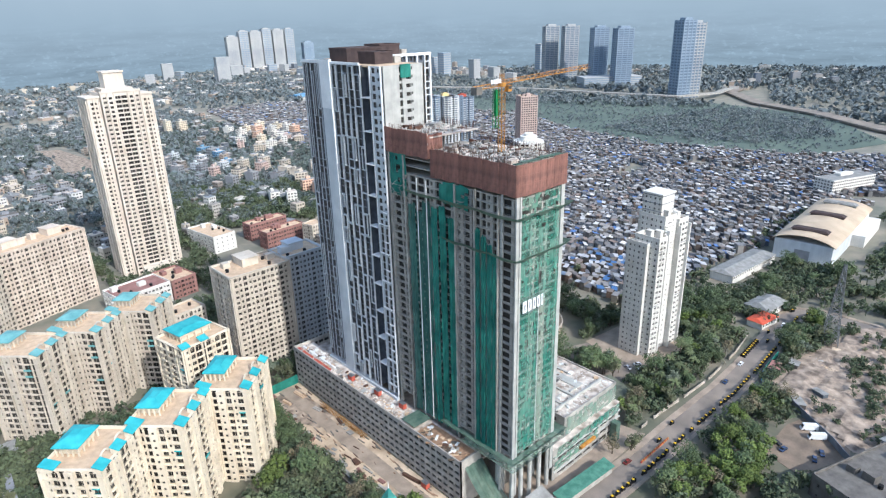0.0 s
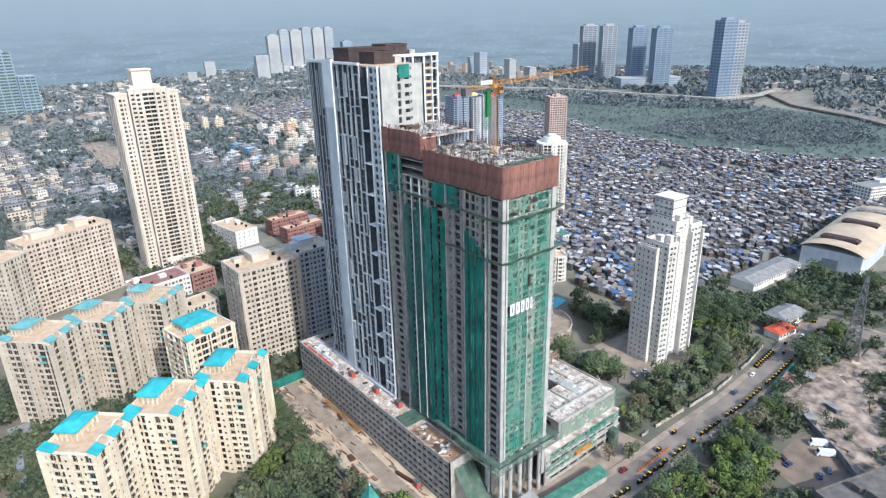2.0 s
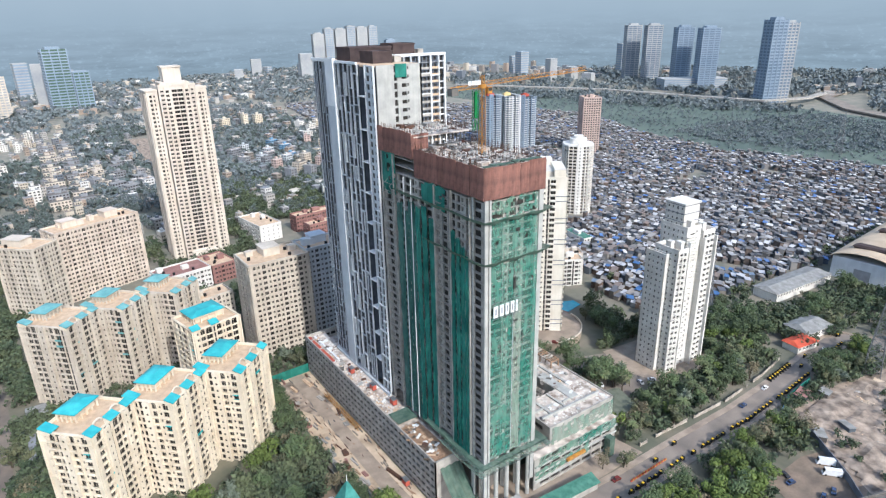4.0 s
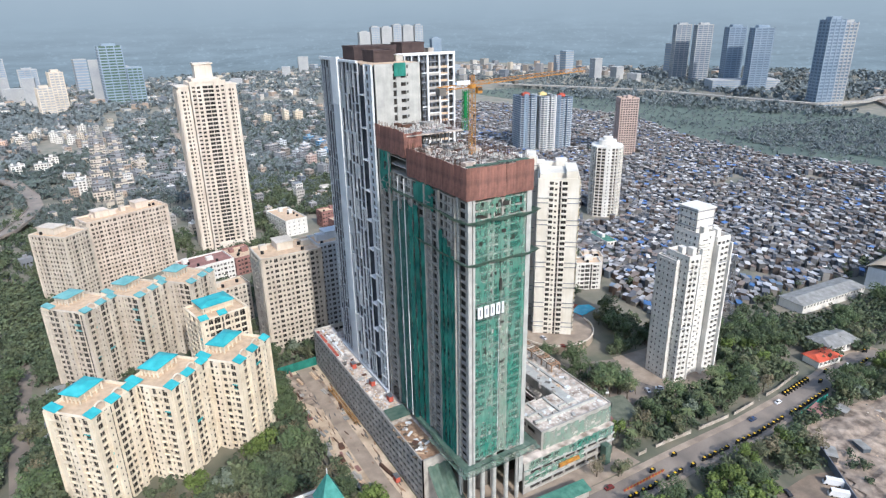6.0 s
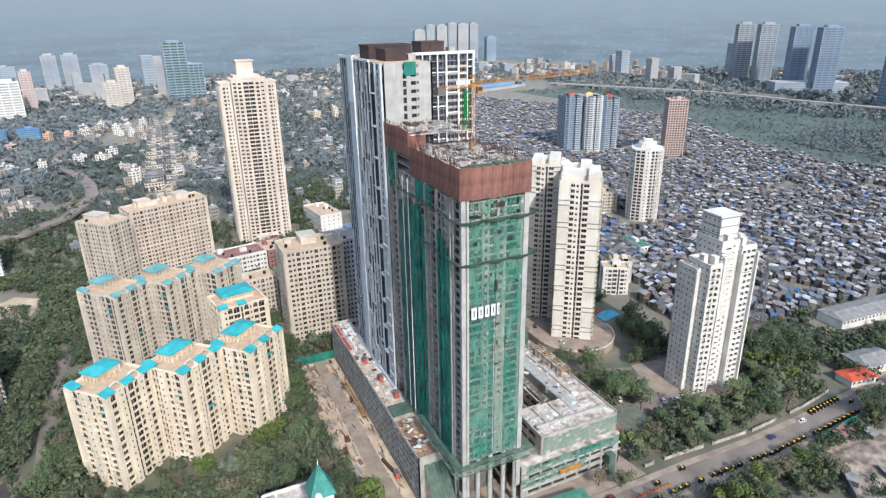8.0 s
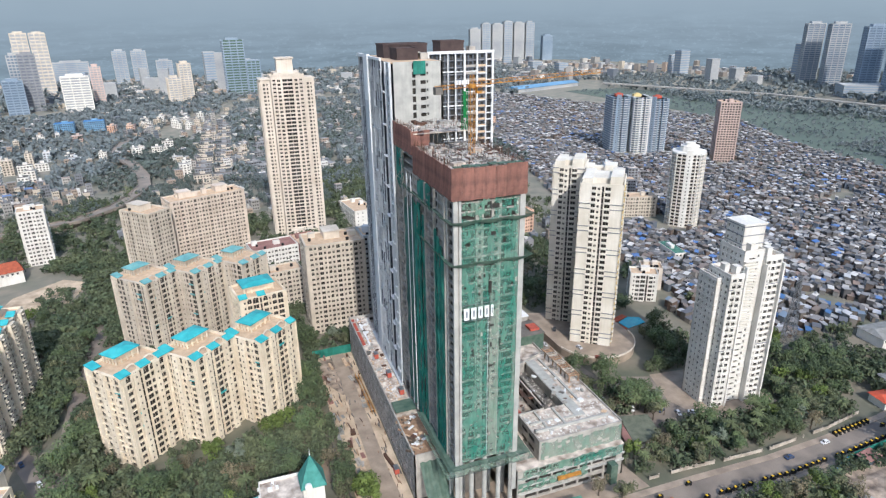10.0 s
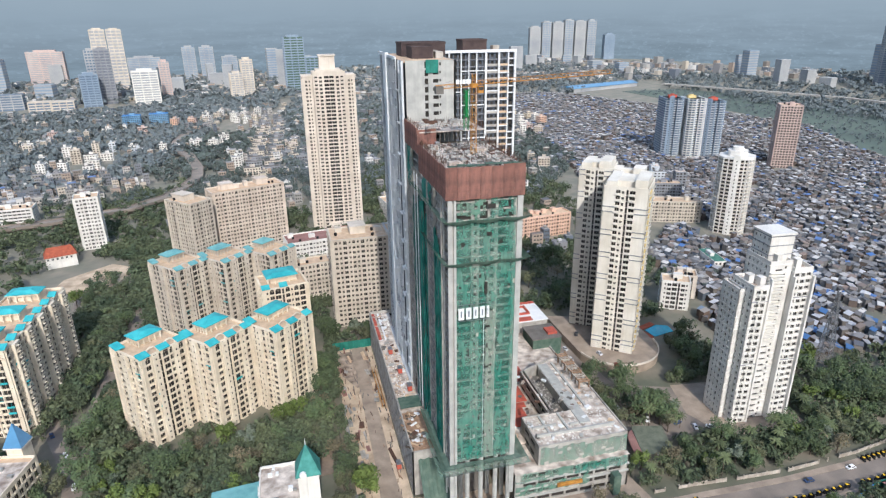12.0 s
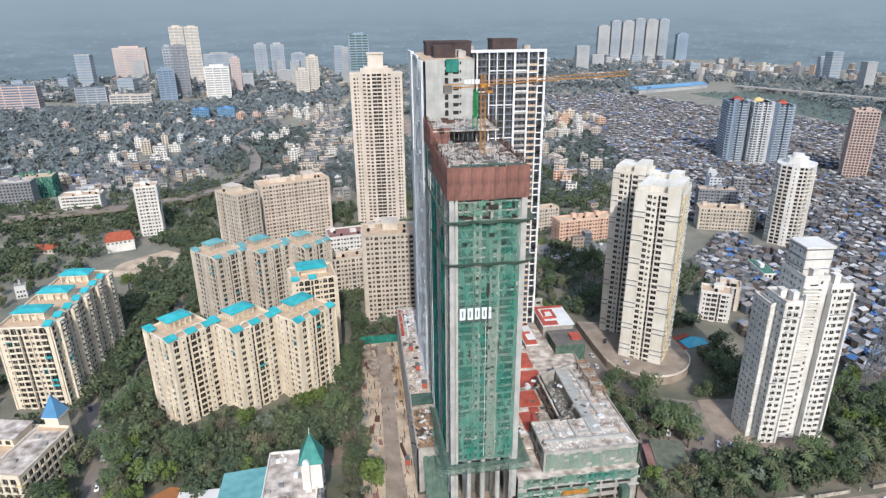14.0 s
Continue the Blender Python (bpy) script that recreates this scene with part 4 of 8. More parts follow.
    part("slab_edge", g, OFFGREY, t, kind="stuff")
    for k in range(44):
        for x0, x1 in ((186.4, 190.2), (180.3, 185.6)):
            part("balcony", Geo().box(x0, x1, 219.95, 220.05, 22.14 + 3 * k, 23.1 + 3 * k), TERRACE if x0 > 183 else CONCRETE, t, "beige balcony front")
    part("parapet_frame", Geo().box(155, 194.2, 219.6, 220.2, 157, 158.2), WHITE, t, "white roof frame")
    for x0, x1, y0, y1, z1 in ((139, 157.5, 206, 218, 162.2), (140, 148.4, 189.5, 200, 161.2), (171.3, 182.6, 228, 239, 162.1)):
        pent = part("plant_room", Geo().box(x0, x1, y0, y1, 157, z1), BROWN, t, "brown rooftop plant room")
        part("cornice", Geo().box(x0 - .2, x1 + .2, y0 - .2, y0, z1 - .5, z1 + .3).box(x0 - .2, x0, y0, y1, z1 - .5, z1 + .3).box(x1, x1 + .2, y0, y1, z1 - .5, z1 + .3).box(x0 - .2, x1 + .2, y1, y1 + .2, z1 - .5, z1 + .3), BROWN, pent)
    for x, y in ((149.6, 190), (150, 201), (160, 230), (187, 232), (152.5, 233)):
        part("rooftop_box", Geo().box(x, x + 3, y, y + 4, 157, 159.4), CONCRETE, t)
    for x in (136, 146, 156, 166, 176, 186):
        part("base_column", Geo().box(x, x + 1.2, 221, 222.2, 14, 22), CONCRETE, t)
    return t


lattice_tower()


# ---- podium ----
def podium():
    # parking openings are filled with dark sheets, shade put into colour
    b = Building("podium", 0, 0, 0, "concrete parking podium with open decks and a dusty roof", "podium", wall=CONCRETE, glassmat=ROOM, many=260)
    t = b.t
    park = bays([(2.6, 0.7, 0.95, 2.5, "plain")], 0.8)
    b.edge((124.3, 251), (124.3, 131), 0.5, 6, 3.15, park(120), 0.5, top=1.4)
    b.edge((124.3, 131), (135, 131), 0.5, 6, 3.15, [], 0.5, top=1.4)
    b.edge((208, 251), (124.3, 251), 0.5, 6, 3.15, park(83.7), 0.5, top=1.4)
    b.edge((208, 180), (208, 251), 0.5, 5, 3.15, park(71), 0.5, top=0.8)
    # southern deck block behind nets
    deck = bays([(5.0, 0.8, 1.0, 3.0, "plain")], 0.8)
    b.edge((159.5, 116), (206, 116), 0.3, 4, 3.6, deck(46.5), 0.6)
    b.edge((170, 118.5), (206, 118.5), 14.7, 2, 4.2, [], 0.5, top=0.6)
    b.edge((206, 116), (206, 179), 0.3, 4, 3.6, deck(63), 0.6)
    b.edge((206, 118.5), (206, 179), 14.7, 2, 4.2, deck(60.5), 0.5, top=0.6)
    b.edge((169.5, 137), (169.5, 118.5), 14.7, 2, 4.2, deck(18), 0.5, top=0.6)
    b.edge((181, 137), (169.5, 137), 14.7, 2, 4.2, [], 0.5, top=0.6)
    b.edge((181, 168.5), (181, 137), 14.7, 2, 4.2, deck(31), 0.5, top=0.6)
    b.edge((206, 179), (181, 168.5), 14.7, 2, 4.2, [], 0.5, top=0.6)
    b.done("wall")
    part("roof_deck", Geo().box(124.8, 135, 131.5, 250.5, 19.0, 19.5), SLABTOP, t, "dusty roof deck littered with site waste")
    part("main_deck", Geo().box(135, 207.5, 131.5, 250.5, 15.0, 16.0), SLABTOP, t, "dusty podium deck")
    for x0, x1, y0, y1 in ((170, 205.5, 119, 137), (190.5, 205.5, 137, 176), (181, 182.6, 137, 168)):
        part("upper_deck", Geo().box(x0, x1, y0, y1, 22.4, 23.0), SLABTOP, t, "broken pale concrete roof deck")
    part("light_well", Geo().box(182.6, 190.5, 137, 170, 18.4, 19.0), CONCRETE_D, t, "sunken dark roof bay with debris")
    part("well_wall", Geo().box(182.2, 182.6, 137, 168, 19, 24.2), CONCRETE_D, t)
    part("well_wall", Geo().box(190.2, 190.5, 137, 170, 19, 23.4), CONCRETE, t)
    for x0, x1, y0, y1, h in ((190.6, 195, 128, 172, 0.5), (171, 203, 124, 124.8, 1.2), (197, 198, 138, 172, 0.7), (176, 176.8, 125, 136, 0.8), (184, 184.8, 125, 136, 0.8), (171, 181, 129, 129.8, .9), (186, 190, 128, 128.6, .9)):
        part("roof_upstand", Geo().box(x0, x1, y0, y1, 23.02, 23 + h), COREWALL, t)
    for i in range(7):
        y = 150 + i * 3.6
        part("pergola_frame", Geo().box(200.5, 201, y, y + .5, 23, 26).box(205, 205.5, y, y + .5, 23, 26).box(200.5, 205.5, y, y + 0.5, 26, 26.6).box(200.5, 201, y + 0.5, y + 3.6, 26, 26.5).box(205, 205.5, y + 0.5, y + 3.6, 26, 26.5).box(201, 205, y + 1.8, y + 2.2, 26, 26.4), WALLDUST if i % 2 else TIMBER, t, "weathered open pergola bay")
    rg = random.Random(5)
    for i in range(190):
        x, y, z = rg.choice(((rg.uniform(170, 204), rg.uniform(120, 165), 23.0), (rg.uniform(125.5, 132), rg.uniform(134, 246), 19.5), (rg.uniform(160, 168), rg.uniform(134, 160), 16)))
        w, d, h = rg.uniform(0.6, 2.6), rg.uniform(0.6, 2.2), rg.uniform(0.15, 0.9)
        ob = part("site_waste", Geo().box(0, w, 0, d, 0, h), rg.choice((CONCRETE, CONCRETE_D, RUST, SLABTOP, WHITE, WHITE, TERRACE, COREWALL)), t)
        ob.matrix_basis = pose(x, y, z, rg.uniform(-5, 5), rg.uniform(-5, 5), rg.uniform(0, 90))
    for n_, (x0, x1), (y0, y1), z, m in ((340, (170, 205), (119.5, 137), 23.0, WHITEWALL), (160, (191, 205), (137, 175), 23.0, COREWALL), (220, (183, 190), (138, 169), 19.0, CONCRETE), (420, (125, 134.5), (167, 250), 19.5, WHITEWALL), (200, (125, 134.5), (168, 215), 19.5, TERRACE), (220, (160, 181), (138, 215), 16.0, COREWALL)):
        g = Geo()
        for _ in range(n_):
            x, y, s = rg.uniform(x0, x1), rg.uniform(y0, y1), rg.uniform(.12, .7)
            q = [(x + s * rg.uniform(.5, 1) * math.cos(a_), y + s * rg.uniform(.5, 1.4) * math.sin(a_)) for a_ in (0.2, 1.7, 3.2, 4.8)]
            g.hexa([(*p_, z) for p_ in q], [(x + (p_[0] - x) * .5, y + (p_[1] - y) * .6, z + s * rg.uniform(.15, .5)) for p_ in q], 0, False)
        part("loose_rubble", g, m, t, "scattered chips of plaster and concrete", kind="stuff")
    for y0, y1, m in ((236, 249, REDROOF), (220, 234, REDROOF)):
        part("red_kerb", Geo().box(125.2, 126.6, y0, y1, 19.5, 20.2), m, t, "red painted kerb")
        part("red_kerb", Geo().box(128.2, 129, y0, y1, 19.5, 20.2), WHITE, t)
    part("landing_net", Geo().box(125, 134, 158, 166, 21.2, 21.4), NET_G, t, "grey-green net over a loading bay")
    # pavilions on the deck with red painted roofs
    for x0, x1, y0, y1, z1, m in ((198, 214, 215, 236, 22, REDROOF), (199, 214, 197, 211, 21, NET_G), (186, 192, 204, 226, 18, REDROOF)):
        part("deck_pavilion", Geo().box(x0, x1, y0, y1, 10, z1), CONCRETE if m is not NET_G else NET_G, t, "pale deck pavilion")
        part("pavilion_roof", Geo().box(x0 - .4, x1 + .4, y0 - .4, y1 + .4, z1, z1 + 0.5), WHITE if m is REDROOF else CONCRETE_D, t)
        if m is REDROOF:
            part("red_roof_panel", Geo().box(x0, x0 + 2, y0, y1, z1 + .5, z1 + .9).box(x0 + 2, x1, y1 - 2, y1, z1 + .5, z1 + .9).box(x0 + 2, x0 + 8 if x1 - x0 > 9 else x1, y0, y0 + 4, z1 + .5, z1 + .9), m, t, "red waterproofed roof strip")
    for x0, x1, y0, y1 in ((199, 207, 222, 223), (206, 207, 223, 231), (201, 207, 230, 231), (201, 202, 225, 230), (188, 191, 215, 216), (208, 213, 200, 206)):
        part("red_upstand", Geo().box(x0, x1, y0, y1, 22.5 if y0 > 214 and x0 > 195 else 18.5 if x0 < 195 else 21.5, 23.5 if y0 > 214 and x0 > 195 else 19.3 if x0 < 195 else 22.6), REDROOF, t, "red waterproofed kerb")
    part("skylight", Geo().tube((190.5, 205.8, 18.5), (190.5, 205.8, 19.0), 1.3, 1.3, 16), REDROOF, t)
    for x0, x1, y0, y1 in ((169, 176, 141, 153), (171, 180, 157, 168), (172, 186, 172, 184), (178, 185, 187, 200), (174, 178, 153, 156)):
        part("red_terrace", Geo().box(x0, x1, y0, y1, 16.02, 16.5), REDROOF, t, "red waterproofed terrace")
    # nets on the road side
    cloth("podium_net", (159.5, 116), 0, 23, 10.8, 14.6, NET_L, t, 0.3, 21, 12, 4, 0.4, 0.12, "faded green net")
    cloth("podium_net", (183, 116), 0, 22, 10.5, 15, NET, t, 0.3, 24, 12, 4, 0.4, 0.05, "bright green net")
    cloth("podium_net", (170, 118.5), 0, 35.5, 15.4, 22.6, NET_P, t, 0.3, 22, 20, 6, 0.4, 0.08, "faded grey-green net")
    cloth("podium_net", (159.5, 116), 0, 30, 5.5, 9.5, NET_L, t, 0.4, 23, 16, 4, 0.6, 0.1, "torn green net")
    part("yellow_beam", Geo().box(176, 186, 114.2, 115.2, 7.2, 8.4), YELLOW, t, "yellow steel beam")
    part("hoist_tower", Geo().box(198, 201, 112, 115, 0.2, 9), NET_G, t, "net-wrapped hoist tower")
    part("ledge", Geo().box(159.6, 205.9, 116.1, 119.4, 14.2, 14.9).box(159.6, 169.3, 119.4, 131.4, 14.2, 14.9), SLABTOP, t, "pale concrete ledge")
    part("timber_deck", Geo().box(125.2, 133.6, 133, 157, 19.5, 19.75), TIMBER, t, "brown boarded deck")
    rb = random.Random(77)
    for i in range(34):
        bx = part("board", Geo().box(0, rb.uniform(1.2, 4), 0, rb.uniform(.3, 1.2), 0, rb.uniform(.12, .5)), rb.choice((TIMBER, TERRACE, WHITE, BARK)), t)
        bx.matrix_basis = pose(rb.uniform(125.6, 131), rb.uniform(133.6, 155), 19.76, 0, 0, rb.uniform(0, 180))
    for x0, x1, z in ((160, 182, 3.7), (160, 206, 7.3), (160, 206, 10.6)):
        part("slab_band", Geo().box(x0, x1, 115.5, 116.1, z, z + .7), COREWALL, t, "pale slab edge")
    g = Geo()
    for i in range(9):
        for j in range(6):
            def at(i, j):
                f, k = i / 9, j / 6
                return (126.5 + f * 10.5 * (1 - .15 * k), 113 + 18 * k, 2.5 + 14.5 * k ** 1.5 - 1.6 * math.sin(math.pi * f) * (1 - k) + .35 * math.sin(i * 2.1 + j))
            g.face([at(i, j), at(i + 1, j), at(i + 1, j + 1), at(i, j + 1)])
    part("canopy_net", g, NET_G, t, "grey-green net sloping to the ground")
    part("shed_roof", Geo().hexa([(150, 103.5, 3.6), (181, 101.5, 3.6), (181.5, 107, 4.6), (150.5, 109, 4.6)], [(150, 103.5, 3.75), (181, 101.5, 3.75), (181.5, 107, 4.75), (150.5, 109, 4.75)]), GREENSHEET, t, "faded green sheet roof along the road")
    part("shed_wall", Geo().prism([(150.6, 104.2), (180.4, 102.3), (180.8, 106.4), (151, 108.4)], 0.2, 3.6), CONCRETE, t)
    part("lean_to", Geo().hexa([(138, 106, 4), (149, 105, 4), (149, 113, 7), (138, 113, 7)], [(138, 106, 4.1), (149, 105, 4.1), (149, 113, 7.1), (138, 113, 7.1)]), TINROOF, t, "pale grey sheet lean-to")
    return t


podium()


# ---- tower crane ----
def tower_crane():
    t = thing("tower_crane", 148.3, 134.3, 129.6, 0, "yellow tower crane with a lattice jib above the tower", "crane")

    def lattice(g, a, b, w, n, tri=False):
        a, b = Vector(a), Vector(b)
        d = (b - a) / n
        dn = d.normalized()
        side = Vector((0, 1, 0)) if abs(dn.z) < 0.5 else Vector((1, 0, 0))
        up = dn.cross(side)
        cor = [side * w / 2 + up * w / 2, -side * w / 2 + up * w / 2, -side * w / 2 - up * w / 2, side * w / 2 - up * w / 2]
        if tri:
            cor = [side * w / 2, -side * w / 2, Vector((0, 0, w * 0.9))]
        for c in cor:
            g.beam(a + c, b + c, 0.13)
        for i in range(n):
            for k in range(len(cor)):
                c0, c1 = cor[k], cor[(k + 1) % len(cor)]
                p, q = (c0, c1) if i % 2 else (c1, c0)
                g.beam(a + d * i + p, a + d * (i + 1) + q, 0.09)
        return g

    part("mast", lattice(Geo(), (0, 0, 0), (0, 0, 22.5), 1.5, 15), YELLOW, t)
    part("jib", lattice(Geo(), (1, 0, 22.8), (47, 0.5, 24.6), 1.3, 30, True), YELLOW, t, "yellow lattice jib")
    cj = part("counter_jib", lattice(Geo(), (-1, 0, 22.8), (-12, 0.6, 22.3), 1.1, 8), YELLOW, t)
    part("counterweight", Geo().box(-12.2, -9.8, -0.8, 1.6, 20.4, 22.6), CONCRETE_D, cj, "grey counterweight blocks")
    part("slewing_ring", Geo().tube((0, 0, 22.0), (0, 0, 23.2), 1.3, 1.3, 12), YELLOW, t)
    part("tower_head", lattice(Geo(), (0, 0, 23), (0, 0, 26), 1.0, 2), YELLOW, t)
    cab = part("cab", Geo().box(0.9, 2.6, -1.9, -0.4, 20.4, 22.4), YELLOW, t)
    part("cab_window", Geo().box(1.0, 2.5, -1.96, -1.92, 21.2, 22.2), GLASS_D, cab)
    part("green_ladder", lattice(Geo(), (-2.4, 0.4, 9), (-2.2, 0.4, 21.5), 1.4, 8), GREENPAINT, t, "green lattice hoist frame")
    part("green_housing", Geo().box(-2.7, -1.9, -.1, .8, 13, 21), GREENPAINT, t, "green hoist panel")
    part("sign_blocks", Geo().box(-6, -5, -.9, -.75, 23.2, 24.5).box(-4.8, -3.9, -.9, -.75, 23.2, 24.5).box(-3.7, -2.9, -.9, -.75, 23.2, 24.5).box(-2.7, -2, -.9, -.75, 23.2, 24.5).box(-1.8, -1.3, -.9, -.75, 23.2, 24.5), WHITE, t, "row of small white block shapes")
    part("tie_bar", Geo().beam((0, 0, 26), (30, 0.3, 25), 0.07).beam((0, 0, 26), (-11, 0.5, 23), 0.07), STEEL, t)
    part("trolley", Geo().box(16, 17.6, -0.6, 0.9, 22.2, 23.0), CONCRETE_D, t)
    return t


tower_crane()


# ---- apartment buildings ----
def rot_pts(pts, ang):
    c, s = math.cos(ang), math.sin(ang)
    return [(c * x - s * y, s * x + c * y) for x, y in pts]


def pavilion(t, x0, x1, y0, y1, z, h, wall, tile, open_sides=True):
    """A rooftop pavilion: arcade piers, a back wall and a tiled hipped roof."""
    g = Geo()
    g.box(x0 + 1.6, x1, y0 + 1.6, y1, z, z + h)
    n = 4
    p = part("pavilion", g, wall, t, "rooftop pavilion with an arcade")
    for i in range(n + 1):
        x = x0 + (x1 - x0 - 0.5) * i / n
        part("pier", Geo().box(x, x + 0.5, y0, y0 + 0.5, z, z + h - .9), wall, p)
        y = y0 + (y1 - y0 - 0.5) * i / n
        if i:
            part("pier", Geo().box(x0, x0 + 0.5, y, y + 0.5, z, z + h - .9), wall, p)
    part("lintel", Geo().box(x0, x1, y0, y0 + 0.5, z + h - 0.9, z + h), wall, p)
    part("lintel", Geo().box(x0, x0 + 0.5, y0 + .5, y1, z + h - 0.9, z + h), wall, p)
    part("pavilion_roof", Geo().hip(rect(x0, x1, y0, y1), z + h, z + h + 1.7, 4.2, 0.9), tile, p, "hipped turquoise tile roof")


def corner_hood(t, x0, x1, y0, y1, z, tile):
    """A thin lean-to of tiles over a roof-edge corner, its high side on a low wall."""
    hood = part("corner_hood", Geo().hexa([(x0, y0, z), (x1, y0, z), (x1, y1, z + 1.3), (x0, y1, z + 1.3)], [(x0, y0, z + .22), (x1, y0, z + .22), (x1, y1, z + 1.55), (x0, y1, z + 1.55)]), tile, t, "turquoise tile hood")
    part("hood_wall", Geo().box(x0 + .3, x1 - .3, y1 - .35, y1, z - 1.15, z + 1.28).box(x0 + .3, x0 + .6, y0 + .9, y1 - .35, z - 1.15, z + .3).box(x1 - .6, x1 - .3, y0 + .9, y1 - .35, z - 1.15, z + .3), CREAM, hood)


WIN = (2.2, 0.6, 0.45, 2.5, "hood")
SM = (0.9, 0.8, 0.9, 2.2, "plain")
BAL = (2.8, 0.6, 0.1, 2.6, "balcony")
# stacked dark panes that stand for the shade of a recessed shaft
SHAFT = (1.1, 0.7, 0.0, 2.98, "plain")
FRONT = bays([SM, WIN, BAL, SHAFT, WIN], 1.3)
FLANK = bays([WIN, BAL, SHAFT, BAL, WIN, SM], 1.2)
PLAIN = bays([(0.9, 3.6, 1.0, 2.2, "plain")], 2.0)


def stepped_apartments(name, u0, blocks, floors, wall, tile, label, many=190):
    """Blocks set back one behind the other on a diagonal plan; blocks: (ua, ub, va, vb)."""
    b = Building(name, 0, 0, 45, label, wall=wall, many=many, arch=True, awning=tile)
    t = b.t
    fh = 3.0
    for i, (ua, ub, va, vb) in enumerate(blocks):
        # local x is u, local y is -v
        x0, x1, y0, y1 = ua, ub, -vb, -va
        # notched plan: two projecting stair bays break each facade
        H = b.block(rect(x0, x1, y0, y1), 0, floors, fh, [FLANK, PLAIN, PLAIN, FRONT], top=1.1)
        for pp, qq, sp in (((x0, y0), (x1, y0), FLANK), ((x0, y1), (x0, y0), FRONT)):
            b.relief(pp, qq, 0, floors * fh + .2, sp(math.dist(pp, qq)), courses=(3 * fh - .1, 8 * fh - .1, (floors - 1) * fh - .1, floors * fh + .5))
        for k in (0.28, 0.72):
            xm = x0 + (x1 - x0) * k
            b.edge((xm - 1.3, y0 - 1.2), (xm + 1.3, y0 - 1.2), 0, floors, fh, [(0.9, 1.7, 1.0, 2.1, "plain")], 0.4, top=0.6)
            b.g.box(xm - 1.3, xm - 0.9, y0 - 0.8, y0, 0, floors * fh + .6)
            b.g.box(xm + 0.9, xm + 1.3, y0 - 0.8, y0, 0, floors * fh + .6)
        ym = (y0 + y1) / 2
        b.edge((x0 - 1.2, ym + 1.4), (x0 - 1.2, ym - 1.4), 0, floors, fh, [(0.9, 1.9, 1.0, 2.1, "plain")], 0.4, top=0.6)
        b.g.box(x0 - 0.8, x0, ym + 1.0, ym + 1.4, 0, floors * fh + .6)
        b.g.box(x0 - 0.8, x0, ym - 1.4, ym - 1.0, 0, floors * fh + .6)
        pavilion(t, x0 + 7, x1 - 4, y1 - 9.5, y1 - 1.5, H, 3.6, wall, tile)
        for hx0, hx1, hy0, hy1 in ((x0 - 0.9, x0 + 4.2, y0 - 0.9, y0 + 2.6), (x0 - 0.9, x0 + 3.2, y1 - 6, y1 - 1), (x0 + 8.5, x0 + 13.5, y0 - 0.9, y0 + 2.2), (x1 - 5, x1 - 0.6, y0 - 0.9, y0 + 2.2)):
            corner_hood(t, hx0, hx1, hy0, hy1, H + 1.15, tile)
        # arched gables over the roof edge
        for k in (0.32, 0.7):
            xm = x0 + (x1 - x0) * k
            ag = Geo()
            prev = None
            for s in range(9):
                a = math.pi * s / 8
                cur = (xm + 2.2 * math.cos(a), H + 1.1 + 1.5 * math.sin(a))
                if prev:
                    ag.beam((prev[0], y0 + 3.2, prev[1]), (cur[0], y0 + 3.2, cur[1]), 0.5)
                prev = cur
            part("arch", ag, wall, t, "arched roof-edge gable")
    b.done()
    return t


stepped_apartments("apartment_block", 0, [(149.5, 171.5, -137, -116), (171.5, 194, -121, -100.2), (194, 217.4, -106, -85.2)], 14, CREAM, TEAL, "cream stepped apartment block with turquoise tiled roof pavilions")
stepped_apartments("apartment_block", 0, [(218, 239, -210, -184), (239, 260, -194, -170.5), (260, 280, -179, -155.5)], 14, CREAM_OLD, TEAL_OLD, "weathered beige stepped apartment block with faded turquoise roofs", 200)


def pavilion_block(name, x, y, rz, w, d, floors, wall, tile, label, hoods=True, many=200, near=(110, -60)):
    b = Building(name, x, y, rz, label, wall=wall, many=many, near=near, arch=True, awning=tile)
    H = b.block(rect(0, w, 0, d), 0, floors, 3.0, [FRONT, FLANK, PLAIN, FLANK], top=1.1)
    for pp, qq, sp in (((0, 0), (w, 0), FRONT), ((w, 0), (w, d), FLANK), ((0, d), (0, 0), FLANK)):
        b.relief(pp, qq, 0, H + .2, sp(math.dist(pp, qq)), proud=.6, courses=(9, 24, H - 3.1, H + .5))
    if d > 40:
        for k in range(5):
            yk = 5 + k * 13.2
            b.g.box(w, w + 1.9, yk, yk + 5.2, 0, H + .6)
            for f_ in range(floors):
                b.wins.append((w + 1.94, yk + .8, f_ * 3 + .7, math.pi / 2, 1.5, 1.7, "hood", None))
                b.wins.append((w + 1.94, yk + 3.0, f_ * 3 + .7, math.pi / 2, 1.5, 1.7, "ledge", None))
    n = max(1, round(max(w, d) / 26))
    for i in range(n):
        if w >= d:
            pavilion(b.t, w * i / n + 4, w * (i + 1) / n - 4, d * .35, d - 2, H, 3.6, wall, tile)
        else:
            pavilion(b.t, 4, w - 6, d * i / n + 8, d * (i + 1) / n - 6, H, 4.2, wall, tile)
    if hoods:
        for k in range(max(2, int(max(w, d) / 9))):
            if w >= d:
                corner_hood(b.t, k * 9 - .6, k * 9 + 3.6, -0.9, 2.4, H + 1.15, tile)
            else:
                corner_hood(b.t, w - 3.2, w + .6, k * 9 - .6, k * 9 + 3.2, H + 1.15, tile)
    b.done()
    return b.t


pavilion_block("apartment_block", 70.5, 245, 12, 23, 21, 14, CREAM, TEAL, "cream apartment block with bright turquoise roof hoods")
